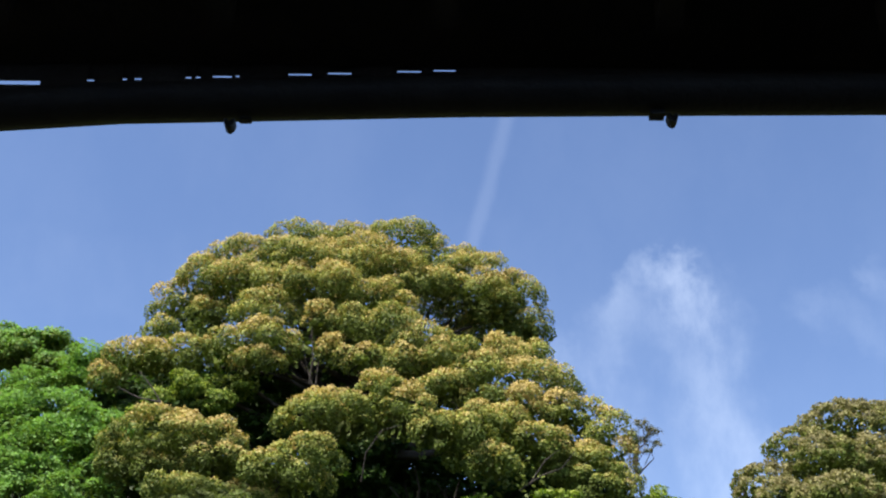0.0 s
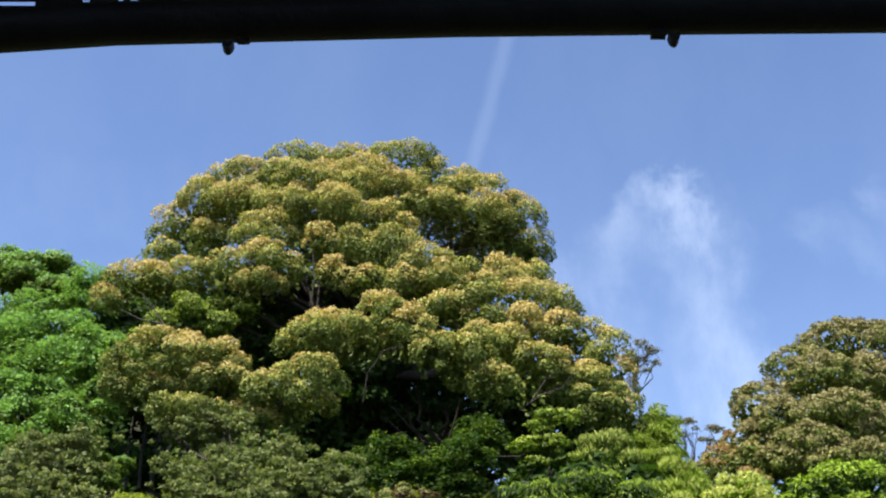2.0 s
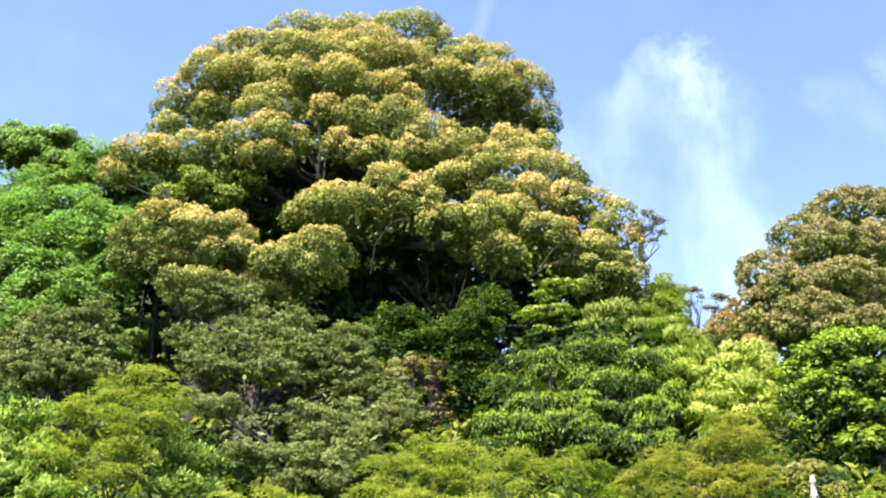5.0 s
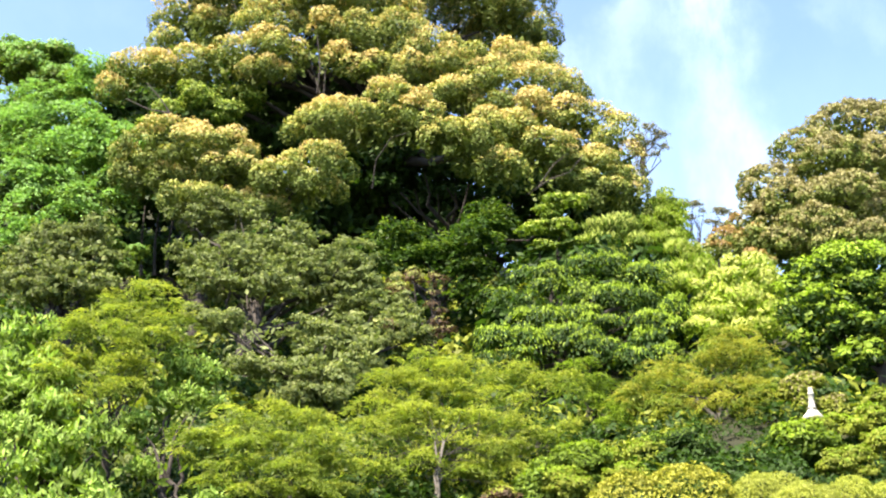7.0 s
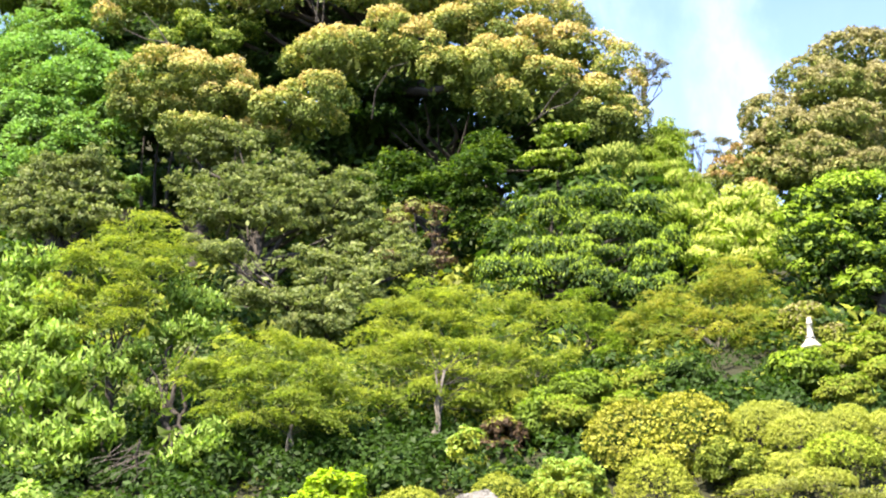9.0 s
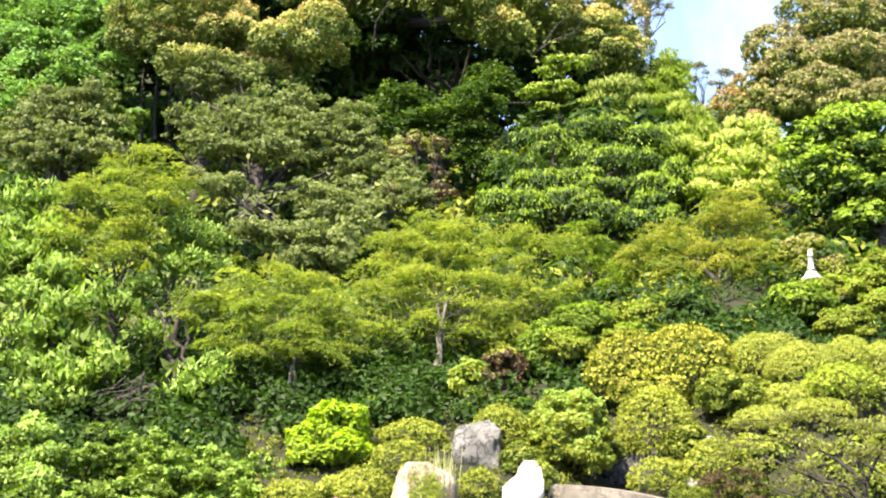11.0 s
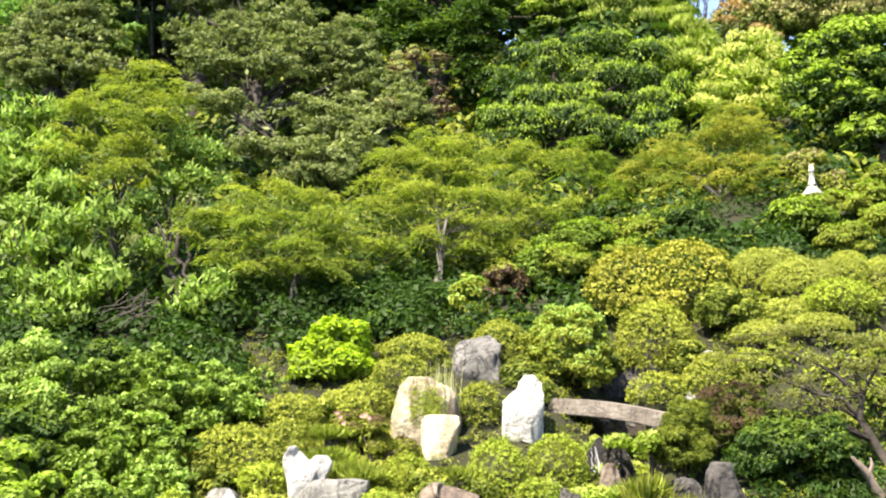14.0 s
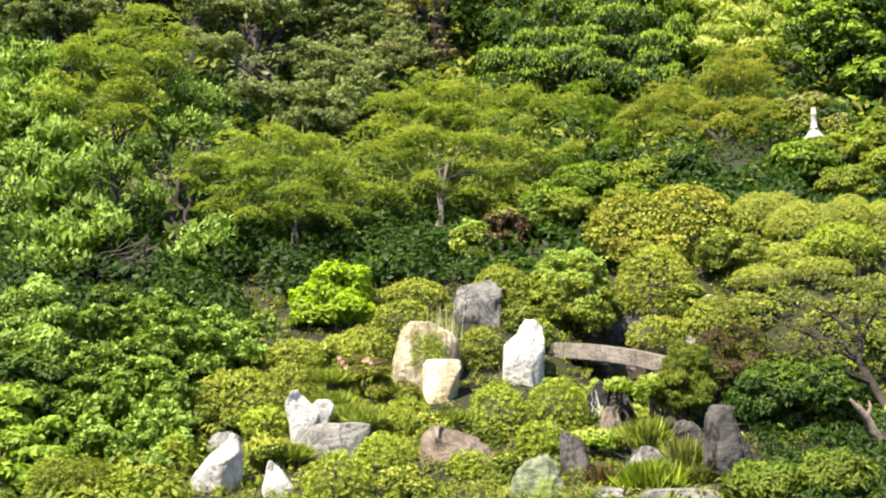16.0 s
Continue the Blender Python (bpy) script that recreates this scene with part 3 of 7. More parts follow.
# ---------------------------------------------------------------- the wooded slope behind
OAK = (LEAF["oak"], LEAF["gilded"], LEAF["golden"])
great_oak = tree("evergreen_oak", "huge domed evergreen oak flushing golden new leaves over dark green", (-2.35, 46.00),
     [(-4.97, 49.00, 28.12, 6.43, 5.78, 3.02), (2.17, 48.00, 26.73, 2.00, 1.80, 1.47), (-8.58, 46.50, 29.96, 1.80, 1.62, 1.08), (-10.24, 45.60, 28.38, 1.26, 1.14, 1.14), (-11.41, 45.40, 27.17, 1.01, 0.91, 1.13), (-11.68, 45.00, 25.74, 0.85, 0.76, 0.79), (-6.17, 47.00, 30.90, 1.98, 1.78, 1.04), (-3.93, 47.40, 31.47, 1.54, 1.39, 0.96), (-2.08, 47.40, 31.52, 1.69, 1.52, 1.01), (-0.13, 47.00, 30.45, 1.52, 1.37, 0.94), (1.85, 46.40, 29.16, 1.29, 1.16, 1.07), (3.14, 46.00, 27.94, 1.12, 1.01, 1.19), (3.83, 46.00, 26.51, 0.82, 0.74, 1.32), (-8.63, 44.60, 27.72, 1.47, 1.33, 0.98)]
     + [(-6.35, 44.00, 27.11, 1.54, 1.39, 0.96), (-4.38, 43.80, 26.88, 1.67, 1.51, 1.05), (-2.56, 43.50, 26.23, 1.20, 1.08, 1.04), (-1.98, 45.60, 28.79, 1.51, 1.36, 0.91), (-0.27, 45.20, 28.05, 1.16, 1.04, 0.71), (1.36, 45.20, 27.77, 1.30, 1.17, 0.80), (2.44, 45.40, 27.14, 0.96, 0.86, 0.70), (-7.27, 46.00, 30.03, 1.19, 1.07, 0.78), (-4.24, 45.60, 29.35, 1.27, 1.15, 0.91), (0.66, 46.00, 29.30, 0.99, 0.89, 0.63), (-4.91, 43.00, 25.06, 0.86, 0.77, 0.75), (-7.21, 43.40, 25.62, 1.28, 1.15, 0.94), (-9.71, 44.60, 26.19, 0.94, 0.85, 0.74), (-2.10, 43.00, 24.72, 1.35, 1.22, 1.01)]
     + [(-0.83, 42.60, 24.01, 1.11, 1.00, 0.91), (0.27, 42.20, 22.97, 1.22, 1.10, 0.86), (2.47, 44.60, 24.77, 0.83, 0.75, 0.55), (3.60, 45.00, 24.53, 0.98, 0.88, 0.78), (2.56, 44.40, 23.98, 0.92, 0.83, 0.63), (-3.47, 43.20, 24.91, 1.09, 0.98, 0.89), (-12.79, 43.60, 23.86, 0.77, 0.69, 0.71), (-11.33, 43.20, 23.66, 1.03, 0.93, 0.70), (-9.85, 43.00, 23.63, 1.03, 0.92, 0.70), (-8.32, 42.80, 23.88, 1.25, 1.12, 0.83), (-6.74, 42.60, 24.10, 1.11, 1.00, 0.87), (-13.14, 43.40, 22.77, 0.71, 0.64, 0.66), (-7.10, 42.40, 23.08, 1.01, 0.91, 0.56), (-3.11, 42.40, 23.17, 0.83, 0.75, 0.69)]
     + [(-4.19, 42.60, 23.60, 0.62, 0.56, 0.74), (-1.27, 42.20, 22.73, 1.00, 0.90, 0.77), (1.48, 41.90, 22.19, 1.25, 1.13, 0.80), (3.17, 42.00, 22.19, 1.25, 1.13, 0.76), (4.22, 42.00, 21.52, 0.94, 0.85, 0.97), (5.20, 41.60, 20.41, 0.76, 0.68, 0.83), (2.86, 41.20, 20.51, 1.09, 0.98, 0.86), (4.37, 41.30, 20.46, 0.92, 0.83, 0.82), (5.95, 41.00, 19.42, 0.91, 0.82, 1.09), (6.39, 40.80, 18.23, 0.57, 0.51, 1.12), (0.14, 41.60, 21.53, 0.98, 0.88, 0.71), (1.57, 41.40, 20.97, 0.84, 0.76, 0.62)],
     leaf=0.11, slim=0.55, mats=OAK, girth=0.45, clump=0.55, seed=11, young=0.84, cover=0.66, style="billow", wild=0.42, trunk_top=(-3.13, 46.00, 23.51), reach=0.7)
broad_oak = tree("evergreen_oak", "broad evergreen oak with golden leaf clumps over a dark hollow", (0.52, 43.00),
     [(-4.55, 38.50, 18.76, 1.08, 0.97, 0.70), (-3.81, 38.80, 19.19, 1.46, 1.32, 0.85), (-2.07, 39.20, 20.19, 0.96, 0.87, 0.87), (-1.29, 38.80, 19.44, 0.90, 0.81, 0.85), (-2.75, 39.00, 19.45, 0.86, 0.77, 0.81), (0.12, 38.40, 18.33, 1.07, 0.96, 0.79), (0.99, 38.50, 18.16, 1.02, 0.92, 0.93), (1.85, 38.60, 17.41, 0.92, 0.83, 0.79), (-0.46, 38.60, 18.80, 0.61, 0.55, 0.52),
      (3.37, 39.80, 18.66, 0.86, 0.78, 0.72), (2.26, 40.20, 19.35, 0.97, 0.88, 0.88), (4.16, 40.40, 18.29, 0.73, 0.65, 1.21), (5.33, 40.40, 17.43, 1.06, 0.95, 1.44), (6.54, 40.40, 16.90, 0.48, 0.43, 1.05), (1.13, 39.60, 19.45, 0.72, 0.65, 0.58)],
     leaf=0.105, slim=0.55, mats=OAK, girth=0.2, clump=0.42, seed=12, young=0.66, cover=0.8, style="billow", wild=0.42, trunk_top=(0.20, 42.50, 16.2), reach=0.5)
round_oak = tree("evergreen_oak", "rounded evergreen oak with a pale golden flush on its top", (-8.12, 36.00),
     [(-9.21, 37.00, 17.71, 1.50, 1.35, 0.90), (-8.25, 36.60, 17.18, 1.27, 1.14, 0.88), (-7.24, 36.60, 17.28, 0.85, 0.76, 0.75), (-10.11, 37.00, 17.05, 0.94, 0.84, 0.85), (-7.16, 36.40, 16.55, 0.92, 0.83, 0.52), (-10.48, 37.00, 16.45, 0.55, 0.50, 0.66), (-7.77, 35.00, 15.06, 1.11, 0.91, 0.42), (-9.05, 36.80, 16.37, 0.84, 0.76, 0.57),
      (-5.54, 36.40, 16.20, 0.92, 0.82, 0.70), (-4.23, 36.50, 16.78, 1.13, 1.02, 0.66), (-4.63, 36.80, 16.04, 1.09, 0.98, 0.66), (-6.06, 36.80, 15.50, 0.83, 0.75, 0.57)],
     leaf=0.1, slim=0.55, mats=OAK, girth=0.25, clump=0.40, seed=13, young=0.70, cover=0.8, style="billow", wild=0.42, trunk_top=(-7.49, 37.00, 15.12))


def bare_limbs(ob, mat, girth, *paths):
    """Bare boughs that show between the leaf clumps of a tree."""
    for k, path in enumerate(paths):
        hang("limb", tube("limb", path, np.linspace(girth, girth * 0.35, len(path)), mat, 7, 60 + k), ob)


bare_limbs(great_oak, BARK, 0.036, [(-5.02, 42.80, 22.30), (-5.35, 42.80, 23.33), (-5.47, 42.80, 24.02), (-5.94, 43.00, 24.94)], [(-4.87, 42.80, 22.30), (-4.82, 42.80, 23.33), (-4.54, 42.80, 24.07), (-4.36, 43.00, 24.93)], [(-5.05, 42.10, 21.97), (-4.95, 42.00, 23.05), (-5.15, 42.40, 24.62)],
           [(-10.33, 41.50, 20.76), (-10.82, 41.50, 21.50), (-11.52, 42.00, 22.41)], [(-10.45, 41.50, 20.92), (-11.30, 41.60, 21.13), (-12.37, 42.40, 21.93)], [(-8.28, 44.00, 25.60), (-8.50, 44.00, 26.39), (-8.84, 44.00, 27.00)])
bare_limbs(broad_oak, BARK, 0.03, [(-2.63, 38.20, 16.60), (-2.49, 37.80, 17.46), (-1.97, 37.60, 18.20), (-1.40, 37.60, 18.37)], [(2.60, 38.60, 16.50), (3.35, 38.20, 16.90), (4.02, 38.20, 17.16), (4.55, 38.40, 17.91)], [(2.98, 38.40, 16.71), (3.47, 38.30, 17.45), (3.96, 38.30, 17.86)])
bare_limbs(round_oak, BARK, 0.07, [(-10.23, 38.40, 13.67), (-10.30, 38.40, 14.79), (-10.27, 38.40, 16.13)], [(-9.79, 38.40, 13.67), (-9.85, 38.40, 14.79), (-9.78, 38.40, 16.13)], [(-9.40, 38.40, 13.67), (-9.40, 38.40, 14.79), (-9.23, 38.40, 16.13)])
tree("shade_tree", "dark broadleaf tree standing in the shade of the oaks", (-6.51, 45.50),
     [(-8.74, 45.80, 22.99, 2.46, 2.21, 1.75), (-11.15, 46.00, 23.35, 1.18, 1.06, 1.18), (-4.10, 46.50, 22.79, 1.89, 1.70, 2.13), (-6.74, 45.50, 21.34, 1.61, 1.45, 1.38), (-3.41, 44.00, 20.82, 1.33, 1.20, 1.11), (-3.37, 44.00, 19.39, 1.54, 1.38, 1.32)],
     leaf=0.22, mats=(LEAF["deep"], LEAF["fresh"]), girth=0.25, clump=0.7, seed=14, young=0.1, cover=1.1)
tree("broadleaf_tree", "light green young tree between the oak boughs", (-10.6, 44.5),
     [(-9.69, 42.80, 22.06, 0.97, 0.87, 0.95), (-8.69, 42.80, 21.39, 0.96, 0.86, 0.89), (-10.68, 42.80, 21.58, 0.72, 0.65, 0.63), (-11.43, 43.00, 21.00, 0.62, 0.56, 0.42), (-7.88, 43.50, 22.43, 0.74, 0.66, 0.70)],
     leaf=0.16, mats=(LEAF["fresh"], LEAF["lime"]), girth=0.1, clump=0.4, seed=37, young=0.7, cover=1.0, gaps=0.2, flat=0.5)
tree("shade_tree", "dark leafy understorey tree below the oak hollow", (-0.49, 36.00),
     [(-1.75, 36.40, 14.26, 1.11, 0.99, 0.69), (-2.07, 35.80, 13.47, 0.68, 0.61, 0.42), (-1.02, 35.80, 13.65, 0.60, 0.54, 0.52), (0.56, 36.20, 14.08, 0.89, 0.81, 0.80), (0.68, 35.90, 13.06, 0.72, 0.65, 0.68), (0.53, 35.60, 12.16, 0.59, 0.53, 0.77), (1.15, 38.00, 15.36, 0.94, 0.85, 0.84), (-0.34, 37.00, 13.88, 0.83, 0.75, 0.81)],
     leaf=0.17, mats=(LEAF["deep"], LEAF["fresh"]), girth=0.18, clump=0.42, seed=15, young=0.45, cover=1.2, flat=0.4, spray=0.6, density=1.2)
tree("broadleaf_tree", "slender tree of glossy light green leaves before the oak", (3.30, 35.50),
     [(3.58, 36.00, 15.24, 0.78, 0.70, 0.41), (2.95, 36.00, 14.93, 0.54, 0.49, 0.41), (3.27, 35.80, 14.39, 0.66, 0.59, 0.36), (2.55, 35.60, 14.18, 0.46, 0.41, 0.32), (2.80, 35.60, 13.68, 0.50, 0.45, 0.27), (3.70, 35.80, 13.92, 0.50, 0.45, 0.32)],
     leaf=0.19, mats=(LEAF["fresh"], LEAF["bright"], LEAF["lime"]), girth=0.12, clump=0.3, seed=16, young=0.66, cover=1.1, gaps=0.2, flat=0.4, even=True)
tree("broadleaf_tree", "bright green spring tree with layered leafy boughs", (-12.97, 38.00),
     [(-13.66, 39.40, 19.91, 2.08, 1.54, 0.70), (-14.93, 39.20, 19.34, 1.30, 1.17, 0.69), (-12.20, 39.00, 19.23, 1.29, 1.16, 0.63), (-11.08, 38.60, 18.73, 0.64, 0.58, 0.56), (-13.10, 38.60, 18.43, 1.70, 1.36, 0.62), (-14.16, 38.40, 18.05, 1.06, 0.95, 0.55), (-14.35, 38.00, 17.38, 0.83, 0.75, 0.48), (-11.97, 38.20, 17.85, 0.84, 0.76, 0.49), (-11.39, 38.00, 17.15, 0.79, 0.71, 0.48)]
     + [(-13.12, 37.80, 17.08, 0.95, 0.86, 0.42), (-12.56, 37.40, 16.33, 1.14, 0.91, 0.42), (-13.69, 37.20, 16.16, 0.81, 0.73, 0.41), (-14.23, 37.00, 15.80, 0.60, 0.54, 0.35), (-12.27, 37.20, 15.66, 0.93, 0.78, 0.35), (-13.36, 36.80, 14.95, 1.11, 0.89, 0.41), (-13.97, 36.60, 14.41, 0.59, 0.53, 0.34), (-12.53, 36.60, 14.40, 0.79, 0.71, 0.34), (-11.04, 37.60, 16.29, 0.53, 0.48, 0.42)],
     leaf=0.16, mats=(LEAF["fresh"], LEAF["spring"]), girth=0.3, clump=0.46, seed=17, young=0.86, cover=0.9, spray=0.75, wild=0.5, density=1.25, loose=True, gaps=0.15, fill=0.1, core=0.8, fluff=0.4)
tree("broadleaf_tree", "green leafy tree on the ridge against the sky", (-15.48, 48.00),
     [(-14.83, 46.00, 24.61, 1.31, 1.18, 0.79), (-15.57, 45.60, 23.82, 1.24, 1.12, 0.70), (-14.03, 46.00, 24.93, 0.71, 0.64, 0.50), (-17.50, 46.50, 23.85, 1.65, 1.48, 0.86), (-18.37, 46.50, 23.20, 1.09, 0.98, 0.71)],
     leaf=0.17, mats=(LEAF["fresh"], LEAF["spring"]), girth=0.2, clump=0.5, seed=18, young=0.75, cover=1.0, spray=0.6, wild=0.5, density=1.6, loose=True, gaps=0.15)
tree("ridge_tree", "dark green tree on the ridge with an open crown", (-21.25, 56.00),
     [(-19.87, 55.00, 30.10, 1.52, 1.36, 0.85), (-22.14, 56.00, 30.71, 1.48, 1.33, 0.95), (-20.96, 55.00, 29.72, 1.97, 1.78, 0.93), (-22.39, 55.00, 29.72, 1.12, 1.01, 0.77), (-20.44, 54.50, 29.09, 1.82, 1.64, 0.76), (-19.06, 54.00, 28.28, 1.60, 1.44, 0.75), (-24.84, 56.00, 30.23, 1.67, 1.51, 1.57)],
     leaf=0.24, mats=(LEAF["fresh"], LEAF["spring"]), girth=0.28, clump=0.6, seed=19, young=0.8, gaps=0.1, flat=0.6, twigs=1, cover=1.2, fill=0.3, core=0.8)
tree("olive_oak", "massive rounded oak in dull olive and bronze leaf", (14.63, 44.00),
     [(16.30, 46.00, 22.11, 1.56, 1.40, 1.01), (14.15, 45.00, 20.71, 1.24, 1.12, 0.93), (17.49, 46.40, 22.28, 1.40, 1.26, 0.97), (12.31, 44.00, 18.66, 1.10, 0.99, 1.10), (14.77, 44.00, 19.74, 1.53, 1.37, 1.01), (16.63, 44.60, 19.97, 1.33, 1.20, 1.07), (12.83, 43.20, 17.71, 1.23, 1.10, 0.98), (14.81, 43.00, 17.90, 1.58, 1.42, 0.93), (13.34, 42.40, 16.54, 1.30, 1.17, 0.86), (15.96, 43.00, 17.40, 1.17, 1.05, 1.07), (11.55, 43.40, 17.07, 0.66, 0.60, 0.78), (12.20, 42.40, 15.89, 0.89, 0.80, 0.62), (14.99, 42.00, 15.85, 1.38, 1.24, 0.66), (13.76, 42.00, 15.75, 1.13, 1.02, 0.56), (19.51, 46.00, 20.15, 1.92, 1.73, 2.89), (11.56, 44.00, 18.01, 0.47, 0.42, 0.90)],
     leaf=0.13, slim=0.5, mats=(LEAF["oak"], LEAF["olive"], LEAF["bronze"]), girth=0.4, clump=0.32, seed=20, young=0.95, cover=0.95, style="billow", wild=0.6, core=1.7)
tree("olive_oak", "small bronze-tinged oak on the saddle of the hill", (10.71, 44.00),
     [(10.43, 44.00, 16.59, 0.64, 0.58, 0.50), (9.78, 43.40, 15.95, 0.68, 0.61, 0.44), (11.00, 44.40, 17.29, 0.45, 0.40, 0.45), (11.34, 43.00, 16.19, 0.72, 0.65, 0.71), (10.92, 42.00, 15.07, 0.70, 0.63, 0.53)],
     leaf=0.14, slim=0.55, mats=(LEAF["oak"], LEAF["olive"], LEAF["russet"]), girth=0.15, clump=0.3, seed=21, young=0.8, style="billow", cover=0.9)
tree("ridge_tree", "wispy grey tree on the far ridge, thin against the sky", (8.73, 62.00),
     [(11.06, 62.00, 29.14, 0.52, 0.47, 0.41), (10.52, 62.00, 28.63, 0.45, 0.40, 0.45), (11.53, 62.00, 28.70, 0.55, 0.50, 0.45), (11.06, 62.40, 28.32, 0.55, 0.50, 0.45), (11.73, 62.00, 28.02, 0.45, 0.40, 0.45), (11.20, 62.00, 27.51, 0.48, 0.43, 0.34), (10.53, 62.30, 28.01, 0.38, 0.34, 0.34)],
     leaf=0.15, mats=(LEAF["far_grey"],), girth=0.13, clump=0.28, seed=22, gaps=0.25, cover=0.42, fill=0.02, twigs=3, loose=True, fluff=0.5, flat=0.9, trunk_top=(10.60, 62.00, 27.45))
tree("ridge_tree", "wispy grey tree on the far ridge, thin against the sky", (13.75, 66.00),
     [(13.53, 66.00, 26.00, 0.50, 0.45, 0.29), (14.18, 66.00, 26.06, 0.50, 0.45, 0.29), (13.71, 66.00, 25.21, 0.43, 0.38, 0.36), (14.47, 66.00, 25.55, 0.29, 0.26, 0.43)],
     leaf=0.17, mats=(LEAF["far_grey"],), girth=0.14, clump=0.3, seed=23, gaps=0.2, cover=0.6, fill=0.02, loose=True, fluff=0.5, twigs=3)
tree("ridge_tree", "thin dark tree on the far ridge with tufted crown", (14.72, 64.00),
     [(15.14, 64.00, 24.93, 0.69, 0.62, 0.31), (15.75, 64.00, 24.66, 0.48, 0.43, 0.31), (14.63, 64.00, 24.33, 0.48, 0.43, 0.34), (15.24, 64.00, 24.06, 0.62, 0.56, 0.34), (14.35, 64.00, 23.41, 0.34, 0.31, 0.34)],
     leaf=0.17, mats=(LEAF["far_grey"],), girth=0.16, clump=0.3, seed=24, gaps=0.2, cover=0.6, fill=0.02, loose=True, fluff=0.5, twigs=2)
tree("bamboo_clump", "feathery fresh green bamboo clump below the ridge", (7.59, 41.00),
     [(7.66, 41.00, 16.89, 0.75, 0.68, 0.66), (7.28, 40.60, 16.01, 0.79, 0.71, 0.74), (7.91, 40.80, 15.97, 0.57, 0.51, 0.88), (7.43, 40.00, 15.08, 0.86, 0.77, 0.56)],
     leaf=0.20, slim=0.2, mats=(LEAF["bright"], LEAF["lime"]), girth=0.1, clump=0.34, seed=25, young=0.4, droop=0.7, stems=3, category="bamboo", up=0.4, gaps=0.02, fill=0.5, cover=1.3)
tree("drooping_tree", "light green tree with hanging narrow leaves", (5.47, 38.00),
     [(5.42, 38.00, 14.89, 0.94, 0.85, 0.62), (4.79, 37.60, 14.32, 0.69, 0.62, 0.46), (5.80, 37.60, 14.31, 0.69, 0.62, 0.51), (5.05, 37.00, 13.65, 0.79, 0.71, 0.35)],
     leaf=0.24, slim=0.22, mats=(LEAF["fresh"], LEAF["lime"]), girth=0.1, clump=0.32, seed=26, young=0.62, droop=1.4, up=0.35)
tree("drooping_tree", "pale yellow-green tree with hanging narrow leaves", (7.09, 36.00),
     [(7.22, 36.00, 13.36, 0.73, 0.66, 0.54), (6.74, 35.60, 12.80, 0.64, 0.58, 0.48), (7.56, 35.80, 12.86, 0.53, 0.48, 0.49), (6.86, 35.00, 12.21, 0.56, 0.50, 0.38)],
     leaf=0.24, slim=0.22, mats=(LEAF["bright"], LEAF["lime"]), girth=0.1, clump=0.34, seed=27, young=0.8, droop=1.3, up=0.35)
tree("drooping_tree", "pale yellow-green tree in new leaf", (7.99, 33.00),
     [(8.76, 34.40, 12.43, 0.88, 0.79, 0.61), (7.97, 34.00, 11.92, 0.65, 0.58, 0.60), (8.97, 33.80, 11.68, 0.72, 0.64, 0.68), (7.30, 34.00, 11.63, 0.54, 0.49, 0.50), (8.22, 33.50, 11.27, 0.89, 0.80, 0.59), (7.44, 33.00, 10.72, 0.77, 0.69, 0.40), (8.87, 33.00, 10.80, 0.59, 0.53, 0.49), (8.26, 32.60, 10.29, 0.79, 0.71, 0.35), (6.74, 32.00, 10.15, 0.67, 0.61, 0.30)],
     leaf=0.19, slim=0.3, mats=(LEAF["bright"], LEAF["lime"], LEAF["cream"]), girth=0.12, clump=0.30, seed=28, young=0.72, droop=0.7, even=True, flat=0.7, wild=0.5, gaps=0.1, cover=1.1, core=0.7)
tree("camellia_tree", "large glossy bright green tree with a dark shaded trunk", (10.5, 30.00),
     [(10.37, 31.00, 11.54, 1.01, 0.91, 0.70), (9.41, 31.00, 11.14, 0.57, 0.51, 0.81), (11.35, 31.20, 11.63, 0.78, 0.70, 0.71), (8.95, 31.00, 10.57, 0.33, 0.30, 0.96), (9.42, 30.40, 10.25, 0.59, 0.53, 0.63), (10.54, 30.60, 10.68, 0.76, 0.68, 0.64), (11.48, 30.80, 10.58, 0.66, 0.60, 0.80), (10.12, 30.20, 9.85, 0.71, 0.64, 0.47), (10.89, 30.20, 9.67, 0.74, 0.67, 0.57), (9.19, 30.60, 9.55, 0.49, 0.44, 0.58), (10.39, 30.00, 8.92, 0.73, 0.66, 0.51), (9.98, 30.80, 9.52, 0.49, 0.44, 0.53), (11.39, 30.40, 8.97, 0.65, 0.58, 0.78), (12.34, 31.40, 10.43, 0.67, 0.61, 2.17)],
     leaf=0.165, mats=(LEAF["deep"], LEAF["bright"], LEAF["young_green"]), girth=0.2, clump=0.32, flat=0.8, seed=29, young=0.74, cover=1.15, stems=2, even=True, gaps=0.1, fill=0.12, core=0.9)
